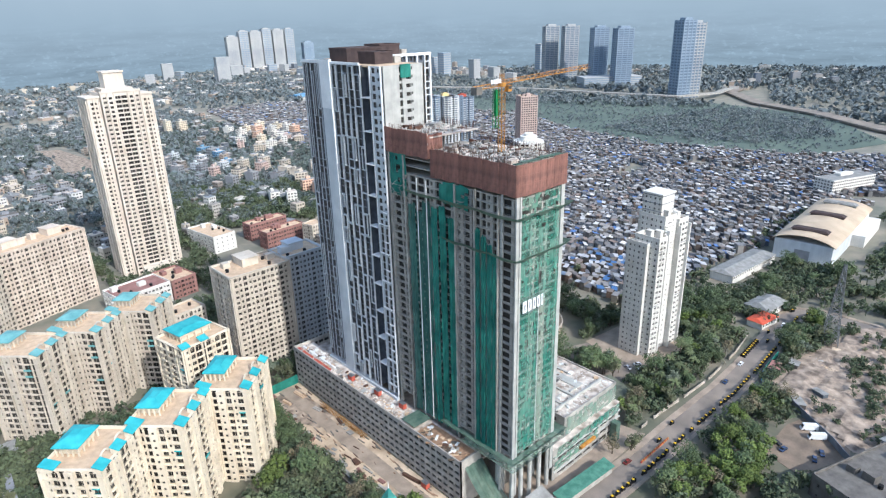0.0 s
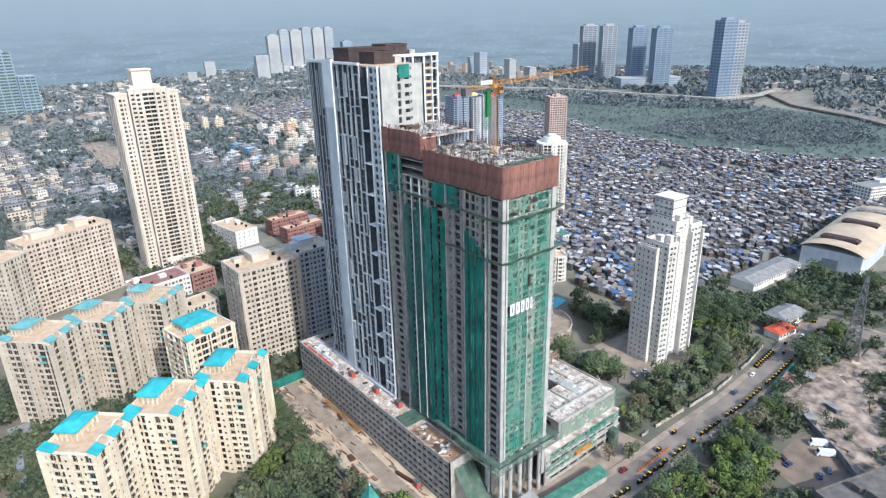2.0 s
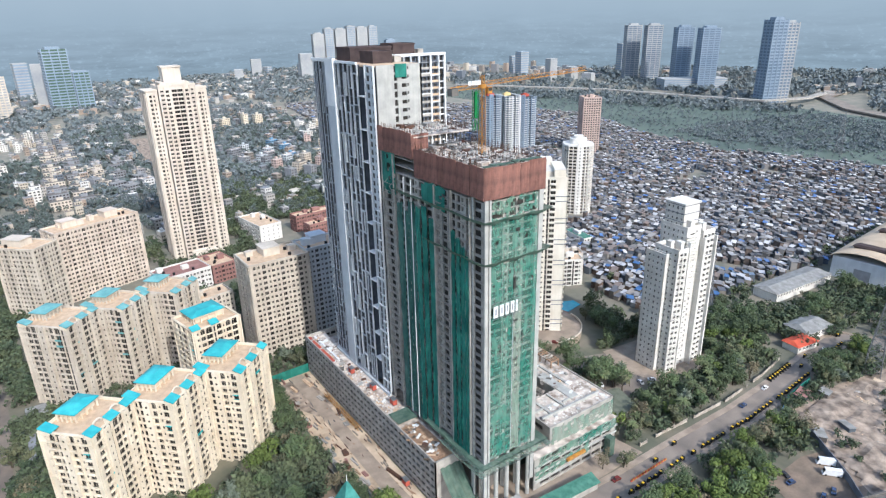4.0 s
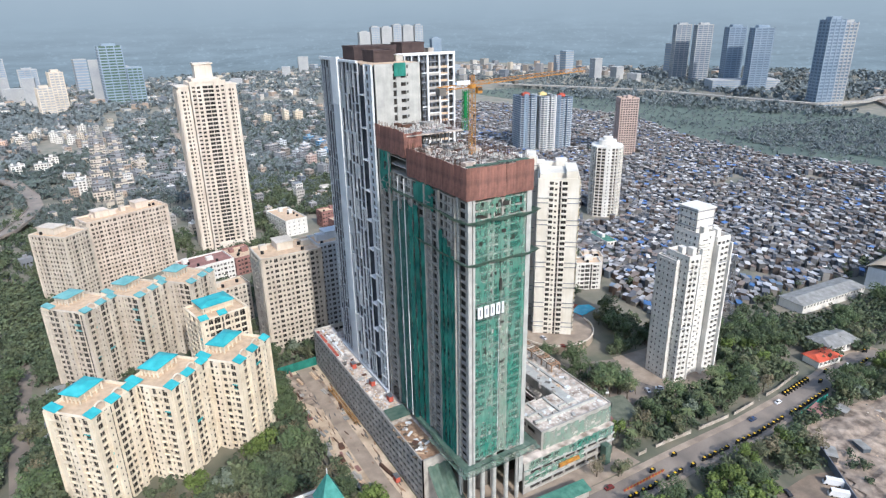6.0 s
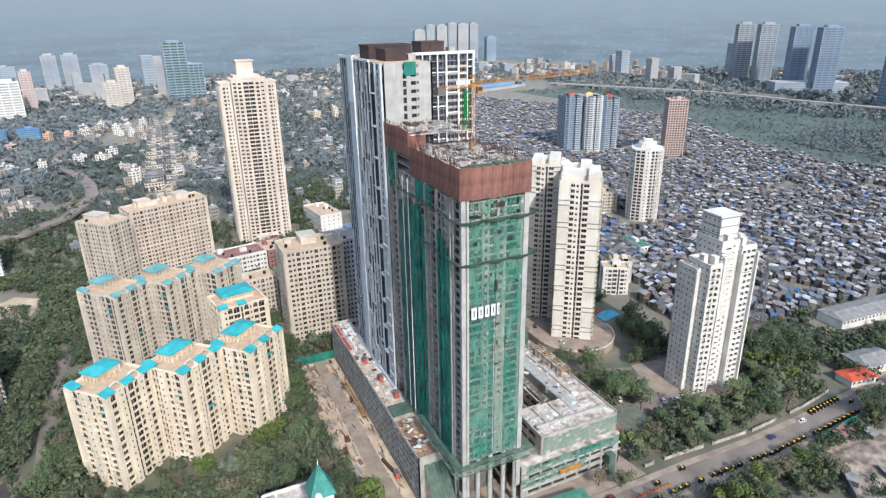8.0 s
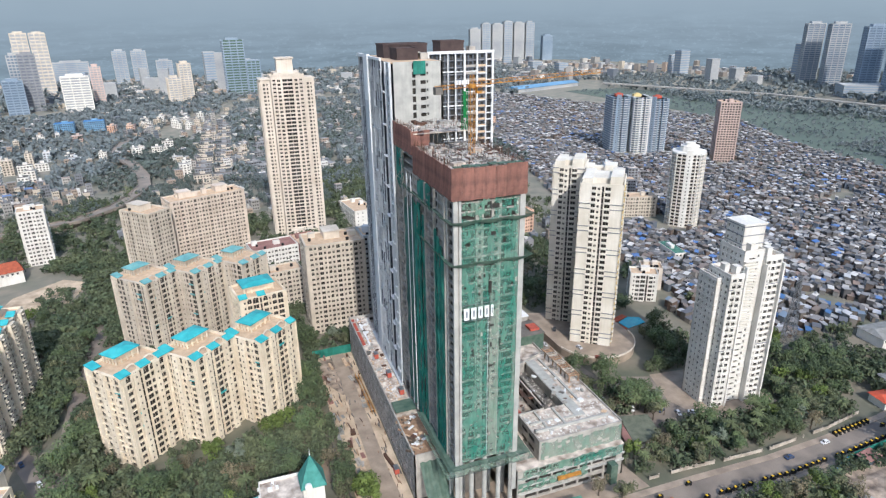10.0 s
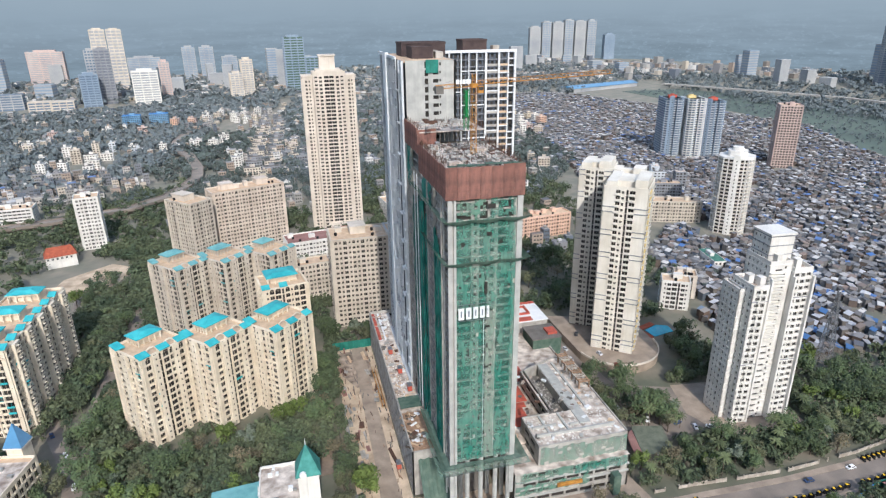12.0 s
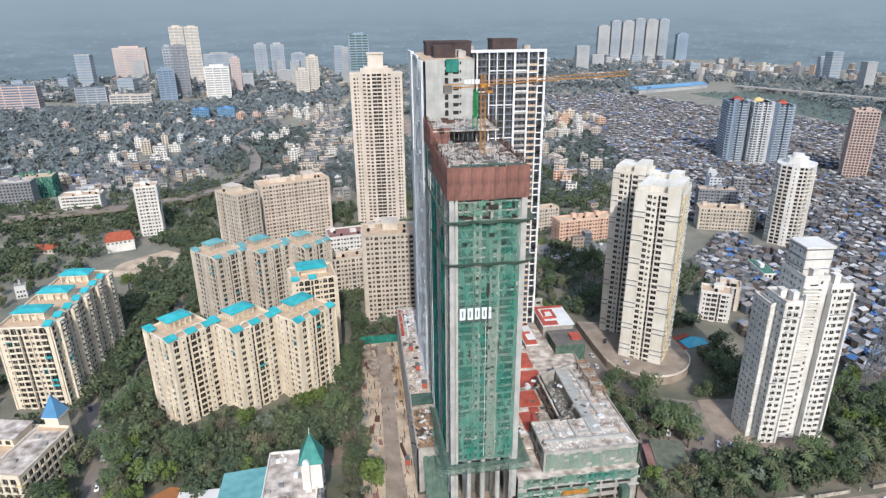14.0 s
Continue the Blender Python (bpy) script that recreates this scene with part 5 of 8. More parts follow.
pavilion_block("apartment_block", -58, 213, -3, 24, 66, 14, CREAM, TEAL, "long cream apartment block with turquoise roof houses", many=200, near=(-20, 100))


def slab_block(name, x, y, rz, w, d, floors, wall, label, specs=None, fh=3.0, top=1.0, roof=TERRACE, many=140, category="apartment building", glassmat=GLASS_D, extras=True):
    b = Building(name, x, y, rz, label, category, wall=wall, many=many, glassmat=glassmat, arch=wall in (CREAM_OLD, BEIGE))
    H = b.block(rect(0, w, 0, d), 0, floors, fh, specs or [FRONT, FLANK, PLAIN, FLANK], top=top, roof=roof)
    if floors > 10 and wall in (CREAM_OLD, BEIGE, LIGHTWALL):
        for pp, qq in (((0, 0), (w, 0)), ((w, 0), (w, d)), ((0, d), (0, 0))):
            b.relief(pp, qq, 0, H + .3, (specs or [FRONT])[0](math.dist(pp, qq)), proud=.5, every=3, courses=(9, H - 6.1, H - .1, H + .7))
        for k in range(max(1, int(w / 22))):
            xk = w * (k + .5) / max(1, int(w / 22))
            part("roof_house", Geo().box(xk - 4.5, xk + 4.5, d * .45, d - 2, H, H + 4.2).box(xk - 5, xk + 5, d * .45 - .5, d - 1.5, H + 4.2, H + 4.6), wall, b.t, "pale stair and tank house")
    if extras:
        rg = random.Random(int(x * 7 + y))
        for i in range(max(2, int(w / 12))):
            px_, py_ = rg.uniform(2, max(2.5, w - 6)), rg.uniform(d * .4, max(d * .4 + .5, d - 5))
            hh = rg.uniform(2.4, 4.0)
            tank = part("stair_head", Geo().box(px_, px_ + rg.uniform(3, 5), py_, py_ + rg.uniform(3, 4.5), H, H + hh), wall, b.t)
        for i in range(3):
            px_, py_ = rg.uniform(2, max(2.5, w - 3)), rg.uniform(2, max(2.5, d - 3))
            part("water_tank", Geo().tube((px_, py_, H), (px_, py_, H + 1.6), 0.9, 0.9, 10), BLACK, b.t, "black plastic water tank")
    b.done()
    return b.t


GRID = bays([(1.6, 1.0, 0.7, 2.35, "hood"), (1.2, 1.1, 0.8, 2.3, "ledge"), (2.0, 1.1, 0.3, 2.4, "balcony"), (1.1, 1.0, 0.9, 2.3, "ledge")], 0.9)
slab_block("apartment_block", 108, 277, 1, 33, 23, 18, CREAM_OLD, "tall cream apartment slab with arched window bays", [GRID, GRID, PLAIN, GRID], many=110)
slab_block("apartment_block", 141.3, 283, 1, 24, 18, 18, LIGHTWALL, "grey apartment slab beside the cream one", [GRID, GRID, PLAIN, GRID], many=16)
slab_block("apartment_block", 17, 398, 45, 19, 28, 16, CREAM_OLD, "cream apartment block with arched top storey", [GRID, GRID, PLAIN, GRID], many=16)
slab_block("apartment_block", 30, 424, 21, 56, 20, 16, BEIGE, "wide beige apartment block with rows of windows", [GRID, GRID, PLAIN, GRID], many=30)


def ivory_tower():
    b = Building("apartment_tower", 105, 462, 0, "tall ivory apartment tower with stacked balconies", "apartment tower", wall=IVORY, many=60)
    t = b.t
    small = bays([(1.7, 1.1, 0.7, 2.4, "ledge"), (1.0, 1.2, 0.9, 2.3, "plain")], 1.0)
    b.block(rect(0, 8, 2.5, 24), 0, 42, 3.0, [small, None, small, small], top=2.0)
    b.block(rect(34, 42, 2.5, 24), 0, 42, 3.0, [small, small, small, None], top=2.0)
    wide = [(1.6, 3.8, 0.5, 2.5, "balcony"), (5.2, 7.4, 0.7, 2.4, "ledge"), (9.2, 12.8, 0.1, 2.7, "balcony"), (13.2, 16.8, 0.1, 2.7, "balcony"), (18.6, 20.8, 0.7, 2.4, "ledge"), (22.2, 24.4, 0.5, 2.5, "balcony")]
    b.block(rect(8, 34, 0, 26), 0, 43, 3.0, [lambda L: wide, PLAIN, PLAIN, PLAIN], top=2.4)
    for x in (8.1, 12.1, 16.2, 25.1, 29.3, 33.0):
        part("pilaster", Geo().box(x, x + 0.8, -1.5, 0, 0, 131), IVORY, t)
    for x in (0.1, 3.7, 7.0, 34.4, 37.8, 41.2):
        part("pilaster", Geo().box(x, x + 0.7, 1.7, 2.5, 0, 127), IVORY, t)
    for y in (2.6, 9.0, 16.0, 23.2):
        part("pilaster", Geo().box(-0.8, 0, y, y + 0.7, 0, 127), IVORY, t)
    part("terrace_rail", Geo().box(8, 34, -0.4, 0.1, 131.2, 132.4).box(0, 8, 2.2, 2.6, 128, 129.6).box(34, 42, 2.2, 2.6, 128, 129.6), IVORY, t)
    part("crown", Geo().box(11, 31, 5, 22, 129, 133.5), IVORY, t, "stepped crown storey")
    part("tank_house", Geo().box(14.5, 27, 8, 19, 133.5, 143.5).box(13.8, 27.7, 7.3, 19.7, 143.5, 144.6), IVORY, t, "blank ivory tank house")
    for x0, x1 in ((-0.8, 8), (34, 42.8)):
        part("eave", Geo().box(x0, x1, 1.8, 24.6, 128.2, 128.9), IVORY, t)
    part("entrance", Geo().box(12, 30, -5, -0.1, 0, 6), IVORY, t)
    b.done()


ivory_tower()


def banded_tower():
    """Two linked wings, pale with grey double bands every fourth floor."""
    b = Building("apartment_tower", 238, 210.5, -38, "pale cream apartment tower with grey bands and stacked balconies", "apartment tower", wall=PALE, many=295)
    t = b.t

    def face(L):
        m = L / 2
        # third column: full-height dark panes in place of a shaded slot
        return [(m - 4.7, m - 2.7, 0.3, 2.5, "balcony"), (m - 1.9, m - 0.8, 0.8, 2.2, "hood"), (m + 0.2, m + 1.2, 0.05, 2.92, "plain"), (m + 1.8, m + 4.4, 0.3, 2.5, "balcony")]

    slim = bays([(1.8, 1.4, 0.4, 2.5, "balcony"), (0.9, 1.6, 0.9, 2.2, "ledge")], 1.5)
    for x0, x1, y0, y1, fl in ((0, 21.5, 0, 25, 31), (-17, 0, 22.5, 42, 32), (-2, 17, 25.02, 38, 31)):
        H = b.block(rect(x0, x1, y0, y1), 0, fl, 3.0, [face, slim, PLAIN, slim], top=1.2, roof=SLABTOP)
        for k in range(1, fl // 4 + 1):
            z = k * 12 - 3
            for dz in (0, 2.6):
                g = Geo()
                for u0, u1 in ((x0 - 0.25, (x0 + x1) / 2 - 5.2), ((x0 + x1) / 2 + 4.6, x1 + 0.25)):
                    g.box(u0, u1, y0 - 0.35, y0 - 0.02, z + dz, z + dz + 0.35)
                g.box(x1, x1 + 0.35, y0 - 0.35, y1, z + dz, z + dz + 0.35)
                part("band", g, OFFGREY, t, "grey horizontal band", kind="stuff")
        part("shoulder", Geo().box(x0 + 1, x0 + 6, y0 + 1, y1 - 1, H, H + 3.4).box(x1 - 7, x1 - 1, y0 + 2, y1 - 2, H, H + 4.6).box(x0 + 6, x1 - 7, y0 + 5, y1 - 4, H, H + 3), PALE, t, "stepped cream roof rooms")
    part("yellow_flank", Geo().box(21.52, 22, 4, 10, 3, 92), YELLOWWALL, t, "pale yellow flank strip")
    for k in range(6):
        part("louvre", Geo().box(1.2, 5.2, -0.4, -0.02, 4 + k * 1.1, 4.4 + k * 1.1).box(14.8, 18.8, -0.4, -0.02, 4 + k * 1.1, 4.4 + k * 1.1), WHITEWALL, t)
    b.done()
    # curved entrance deck
    g = Geo()
    pts = [(229, 250)] + [(252 + 22.5 * math.cos(radians(a)), 209 + 22.5 * math.sin(radians(a))) for a in range(190, 370, 12)] + [(275, 236)]
    g.prism(pts, 0.0, 4.5)
    deck = tagged(part("entrance_deck", g, PAVING), label="curved raised entrance deck of grey paving", category="deck", kind="structure")
    rim = Geo()
    for a, bb in zip(pts[1:-1], pts[2:-1]):
        rim.beam((*a, 5.0), (*bb, 5.0), 0.4, h=1.0)
    part("rim_wall", rim, IVORY, deck)


banded_tower()


def white_tower():
    b = Building("apartment_tower", 270, 138.5, -4, "white stepped apartment tower with small dark windows", "apartment tower", wall=WHITEWALL, many=295)
    t = b.t
    side = bays([(1.1, 1.5, 0.9, 2.2, "ledge"), (0.8, 1.9, 1.0, 2.1, "plain")], 0.8)
    fr = bays([(2.0, 0.9, 0.8, 2.1, "ledge"), (1.8, 0.8, 0.5, 2.3, "hood")], 0.7)
    louv = bays([(3.2, 1.0, 0.3, 1.0, "ledge"), (0.9, 1.4, 0.9, 2.2, "plain")], 0.6)
    b.block(rect(0, 7.5, 0, 14), 0, 22, 3.0, [fr, None, side, side], top=1.4, roof=SLABTOP)
    b.block(rect(-2.5, 0, 5, 17), 0, 21, 3.0, [side, None, side, side], top=1.2, roof=SLABTOP)
    b.block(rect(7.6, 18, 2.5, 18), 0, 25, 3.0, [louv, side, side, side], top=1.6, roof=SLABTOP)
    b.block(rect(18, 27, 1, 15), 0, 24, 3.0, [fr, fr, side, None], top=1.6, roof=SLABTOP)
    b.block(rect(8.5, 19.5, 6, 17), 75, 4, 2.7, [None, None, None, side], top=0.8, roof=WHITEWALL)
    part("cap", Geo().box(8, 20, 5.5, 17.5, 86.6, 87.4), WHITEWALL, t)
    for k in range(22):
        part("louvre_band", Geo().box(7.8, 15.2, 1.2, 2.48, 40 + 1.5 * k, 40.28 + 1.5 * k), WHITEWALL, t, "white sun louvre")
    for z in (78, 82, 86):
        part("cornice", Geo().box(8.2, 19.8, 5.7, 5.98, z, z + .3).box(8.2, 8.48, 6, 17, z, z + .3), OFFGREY, t)
    for z in (30, 60):
        part("cornice", Geo().box(-.3, 7.4, -.3, -.02, z, z + .3).box(18.7, 27.3, .7, .98, z, z + .3), OFFGREY, t)
    for x in (7.3, 17.8, 26.6):
        part("pilaster", Geo().box(x, x + 0.8, -0.6, 0.99, 0, 70), WHITEWALL, t)
    for x0, x1, y0, y1, fl in ((0, 7.5, 0, 14, 22), (7.6, 18, 2.5, 18, 25), (18, 27, 1, 15, 24), (-2.5, 0, 5, 17, 21)):
        g = Geo()
        for k in range(1, fl + 1):
            g.box(x0 - .16, x1 + .16, y0 - .16, y0, 3 * k - .22, 3 * k + .06)
            g.box(x0 - .16, x0, y0, y1, 3 * k - .22, 3 * k + .06)
        part("floor_line", g, WHITEWALL, t, "thin projecting floor line", kind="stuff")
    for x, y, z in ((1.5, 6, 67.4), (4.4, 2.5, 67.4), (21, 4, 73.6), (23.5, 8, 73.6), (11, 3.4, 76.6)):
        part("roof_room", Geo().box(x, x + 2.4, y, y + 3, z - 1.6, z + 2.2).box(x - .2, x + 2.6, y - .2, y + 3.2, z + 2.2, z + 2.45), WHITEWALL, t)
    for z in range(3, 66, 3):
        part("balcony", Geo().box(2.0, 5.6, -1.0, 0, z, z + .16).box(2.0, 5.6, -1.0, -.9, z + .16, z + .8), WHITEWALL, t)
    b.done()
    patch("tower_apron", [(262, 134), (256, 150), (262, 172), (300, 168), (304, 132), (284, 126)], 0.2, PAVING, "brown paved apron round the white tower")


white_tower()


def storeyed_tower(x, y, rz, plan, floors, wall, dark, rail, label, solid=(), fh=3.0, crown=True):
    """A tower of open balcony storeys on a many-sided plan; solid: the sides that are blank stair strips."""
    t = thing("apartment_tower", x, y, 0, rz, label, "apartment tower")
    n, H = len(plan), floors * fh
    inner = [(px * .87, py * .87) for px, py in plan]
    # body takes a dark colour for the shade between balcony floors
    part("body", Geo().prism(inner, 0, H), dark, t, "wall coloured dark like the shade behind the balconies")
    for k in range(floors):
        z = k * fh
        part("balcony_floor", Geo().prism(plan, z + fh - .3, z + fh), wall, t)
        g = Geo()
        for i in range(n):
            if i in solid:
                continue
            p, q = plan[i], plan[(i + 1) % n]
            a, L = math.atan2(q[1] - p[1], q[0] - p[0]), math.dist(p, q)
            g.obox(p, a, 0, L, -.2, 0, z, z + .95)
        part("balcony_rail", g, rail, t, kind="stuff")
    g = Geo()
    for i in range(n):
        p, q = plan[i], plan[(i + 1) % n]
        a, L = math.atan2(q[1] - p[1], q[0] - p[0]), math.dist(p, q)
        m = max(1, round(L / (3.4 if crown else 5.6)))
        for j in range(m):
            u = L * j / m
            g.obox(p, a, u - .3, u + .3, -1.6, .12, 0, H + .8)
    part("pier", g, wall, t, "white balcony piers", kind="stuff")
    for i in solid:
        p, q = plan[i], plan[(i + 1) % n]
        a, L = math.atan2(q[1] - p[1], q[0] - p[0]), math.dist(p, q)
        part("stair_strip", Geo().obox(p, a, .2, L - .2, -2, .3, 0, H + 3.5), wall, t, "blank pale stair strip")
        for k in range(floors):
            wd = part("window", window_mesh(.9, 1.2, GLASS_D, wall, "ledge"), None, t)
            wd.matrix_basis = pose(p[0] + math.cos(a) * L * .4 + math.sin(a) * .34, p[1] + math.sin(a) * L * .4 - math.cos(a) * .34, k * fh + 1, 0, 0, math.degrees(a))
    if crown:
        part("parapet", Geo().prism(plan, H, H + 1.0), wall, t)
        part("roof_room", Geo().prism([(px * .55, py * .55) for px, py in plan], H + 1, H + 5.5), wall, t)
        part("tank_house", Geo().prism([(px * .3, py * .3) for px, py in plan], H + 5.5, H + 8), wall, t)
    return t


OCT = [(-13.5, -6), (-9.5, -12), (-2, -14), (3, -14), (9.5, -12), (13.5, -6), (13.5, 7), (8, 13), (-8, 13), (-13.5, 7)]
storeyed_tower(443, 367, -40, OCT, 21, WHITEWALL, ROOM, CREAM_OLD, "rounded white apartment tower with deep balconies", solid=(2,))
WING = [(-11.5, -13), (-8, -17), (-2.2, -17), (-2.2, -14.5), (2.2, -14.5), (2.2, -17), (8, -17), (11.5, -13), (11.5, 17), (-11.5, 17)]
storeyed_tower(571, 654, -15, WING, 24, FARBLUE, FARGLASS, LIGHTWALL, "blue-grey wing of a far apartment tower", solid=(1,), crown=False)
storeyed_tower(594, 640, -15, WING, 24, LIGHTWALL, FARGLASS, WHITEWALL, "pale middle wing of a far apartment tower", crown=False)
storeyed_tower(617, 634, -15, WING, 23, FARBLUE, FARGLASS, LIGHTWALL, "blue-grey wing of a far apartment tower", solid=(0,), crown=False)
slab_block("apartment_tower", 640, 545, -30, 24, 22, 24, PINKWALL, "slim dusty pink apartment tower", [bays([(2.2, 1.0, 0.4, 2.3, "ledge")], 1.0), GRID, PLAIN, GRID], many=20)
for x, y, m, lab in ((571, 654, REDROOF, "red plant room on a far tower roof"), (590, 641, YELLOWWALL, "yellow plant room on a far tower roof"), (617, 634, REDROOF, "red plant room on a far tower roof")):
    t = thing("plant_room", x, y, 72 if m is not REDROOF or x < 600 else 69, -15, lab, "plant room")
    part("box", Geo().box(-5, 5, -3, 3, 0, 3.4).box(-2, 2, -2, 2, 3.4, 4.6), m, t)
slab_block("apartment_block", 305, 250, -30, 17, 12, 6, WHITEWALL, "small white apartment house", many=60)
slab_block("apartment_block", 322, 262, -30, 14, 12, 5, IVORY, "small cream apartment house", many=16)
slab_block("apartment_block", 263, 388, 8, 50, 14, 6, ORANGEWALL, "long salmon-coloured apartment row", [GRID, GRID, PLAIN, GRID], many=16)
slab_block("apartment_block", 236, 418, 12, 40, 12, 6, CREAM_OLD, "beige apartment row behind the salmon one", [GRID, GRID, PLAIN, GRID], many=16)
slab_block("apartment_block", 390, 404, -20, 46, 16, 6, CREAM_OLD, "grey-white apartment block with square windows", [GRID, GRID, PLAIN, GRID], many=16)
slab_block("apartment_block", 415, 450, -20, 34, 14, 7, OFFGREY, "blue-grey apartment block among huts", [GRID, GRID, PLAIN, GRID], many=16)
slab_block("school_block", 82, 392, 10, 34, 22, 4, WHITEWALL, "white school building with a red brick base", [GRID, GRID, PLAIN, GRID], fh=3.4, many=16, roof=BRICKRED, category="school")
slab_block("school_block", 116, 398, 10, 18, 26, 4, BRICKRED, "dark red school wing", [GRID, GRID, PLAIN, GRID], fh=3.2, many=20, category="school")
slab_block("villa_block", 172, 462, 8, 20, 40, 4, WHITEWALL, "white flat-roofed building with few windows", [PLAIN, PLAIN, PLAIN, GRID], fh=3.4, many=16, category="building")
slab_block("office_block", 207, 440, 5, 36, 12, 4, BRICKRED, "red-brown courtyard office block", [GRID, GRID, PLAIN, GRID], fh=3.4, many=16, category="office")
slab_block("office_block", 207, 470, 5, 36, 12, 4, BRICKRED, "red-brown courtyard office block, rear wing", [GRID, GRID, PLAIN, GRID], fh=3.4, many=20, category="office")
slab_block("low_apartments", 84, 318, 10, 26, 14, 8, CREAM_OLD, "lower beige apartment house behind trees", [GRID, GRID, PLAIN, GRID], many=16)
slab_block("apartment_tower", -78, 462, 12, 18, 16, 14, WHITEWALL, "narrow white apartment tower among trees", [GRID, GRID, PLAIN, GRID], many=16)
slab_block("office_block", -176, 545, 6, 36, 18, 5, WHITEWALL, "white block with long window rows", [bays([(3.0, .6, 1.0, 2.3, "ledge")], 1)], many=16, category="building")
slab_block("building_under_nets", -246, 600, 10, 40, 24, 7, NET, "low building wrapped in green nets", [PLAIN], many=20, category="construction")


# ---- chapel-like clubhouse with the turquoise spire ----
def clubhouse():
    b = Building("clubhouse", 69, 112, 0, "white clubhouse with a turquoise spire and flat terraces", "clubhouse", wall=WHITEWALL, many=100)
    t = b.t
    b.block(rect(0, 19, 0, 29), 0, 5, 3.4, [GRID, GRID, PLAIN, GRID], top=1.0, roof=SLABTOP)
    part("turret", Geo().box(14, 21, 8, 15, 17, 28).box(15, 17, 6.5, 8, 17, 29), WHITEWALL, t, "white turret")
    part("spire", Geo().hexa([(13.2, 7.2, 28), (21.8, 7.2, 28), (21.8, 15.8, 28), (13.2, 15.8, 28)], [(17.4, 11.4, 38), (17.6, 11.4, 38), (17.6, 11.6, 38), (17.4, 11.6, 38)]), SPIRE, t, "weathered green pyramid spire")
    part("finial", Geo().tube((17.5, 11.5, 37.5), (17.5, 11.5, 40.5), 0.18, 0.04, 6), WHITE, t)
    part("lunette", Geo().tube((15.8, 6.6, 29.2), (15.8, 7.6, 29.2), 1.1, 1.1, 14), WHITE, t)
    part("terrace_roof", Geo().hexa([(-18, 12, 9), (0, 12, 10.5), (0, 30, 10.5), (-18, 30, 9)], [(-18, 12, 9.4), (0, 12, 10.9), (0, 30, 10.9), (-18, 30, 9.4)]).box(-17.5, -0.1, 12.5, 29.5, 0, 9), TEAL_OLD, t, "wide turquoise sheet roof")
    part("lower_terrace", Geo().box(-34, -18.1, 8, 26, 0, 6), WHITEWALL, t, "low white annex with a flat roof")
    rg = random.Random(8)
    for i in range(10):
        x, y = rg.uniform(1, 14), rg.uniform(1, 27)
        part("roof_unit", Geo().box(x, x + rg.uniform(.8, 2.4), y, y + rg.uniform(.8, 2), 17, 17 + rg.uniform(.4, 1.4)), rg.choice((CONCRETE, TINROOF, WHITE)), t)
    b.done()


clubhouse()
b = Building("school_block", -58, 152, -12, "ochre and white school block with arcades and a terrace", "school", wall=CREAM, many=90)
b.block(rect(0, 37, 0, 30), 0, 4, 3.6, [bays([(2.2, 0.9, 0.3, 2.8, "balcony")], 1)], top=1.0)
part("turret", Geo().box(26, 32, 30, 36, 0, 19), CREAM, b.t, "square corner turret")
part("turret_cornice", Geo().box(25.4, 32.6, 29.4, 36.6, 18.4, 19.02), WHITEWALL, b.t)
part("pyramid_roof", Geo().hexa([(25.4, 29.4, 19.02), (32.6, 29.4, 19.02), (32.6, 36.6, 19.02), (25.4, 36.6, 19.02)], [(28.9, 32.9, 28), (29.1, 32.9, 28), (29.1, 33.1, 28), (28.9, 33.1, 28)]), FARSHED, b.t, "blue pyramid roof")
part("roof_room", Geo().box(3, 22, 17, 28, 14.4, 17.8), CREAM, b.t, "upper storey set back on the roof")
part("roof_room_slab", Geo().box(2.4, 22.6, 16.4, 28.6, 17.8, 18.2), SLABTOP, b.t)
for i in range(5):
    part("room_window", Geo().box(4.4 + i * 3.6, 6.4 + i * 3.6, 16.9, 16.99, 15.2, 17), GLASS_D, b.t)
part("terrace_screed", Geo().box(24, 36, 2, 27, 14.42, 14.5), SLABTOP, b.t, "pale grey roof terrace")
part("terrace_wall", Geo().box(23.2, 23.6, .6, 29.4, 14.4, 15.6), WHITEWALL, b.t)
part("string_course", Geo().box(-.3, 37.3, -.35, -.02, 10.6, 11), YELLOWWALL, b.t, "ochre string course")
part("string_course", Geo().box(37.02, 37.35, -.3, 30.3, 10.6, 11), YELLOWWALL, b.t, "ochre string course")
for x, y in ((6, 6), (13, 9), (28, 8), (33, 18), (27, 22), (16, 4)):
    part("roof_unit", Geo().box(x, x + 1.8, y, y + 1.2, 14.5, 15.6), TINROOF, b.t)
b.done()


def house(name, x, y, rz, w, d, h, roof_h, wall, roofm, label):
    t = thing(name, x, y, 0, rz, label, "house")
    part("wall", Geo().box(0, w, 0, d, 0, h), wall, t)
    part("roof", Geo().hexa([(-.8, -.8, h), (w + .8, -.8, h), (w + .8, d + .8, h), (-.8, d + .8, h)], [(2, d / 2 - .1, h + roof_h), (w - 2, d / 2 - .1, h + roof_h), (w - 2, d / 2 + .1, h + roof_h), (2, d / 2 + .1, h + roof_h)]), roofm, t)
    for i in range(int(w / 3)):
        wd = part("window", window_mesh(1.3, 1.5, GLASS_D, wall, "ledge"), None, t)
        wd.matrix_basis = pose(1 + i * 3, -0.03, h - 2.4)
    return t


house("house", -92, 424, 20, 20, 12, 9, 6, WHITEWALL, REDTILE, "large house with a steep red tile roof")
house("house", -150, 430, 0, 16, 10, 4, 3, CREAM_OLD, REDTILE, "low house with a red tile roof")
house("bungalow", 360, 112, -6, 22, 14, 5, 2.5, WHITEWALL, TINROOF, "bungalow under a grey sheet roof")
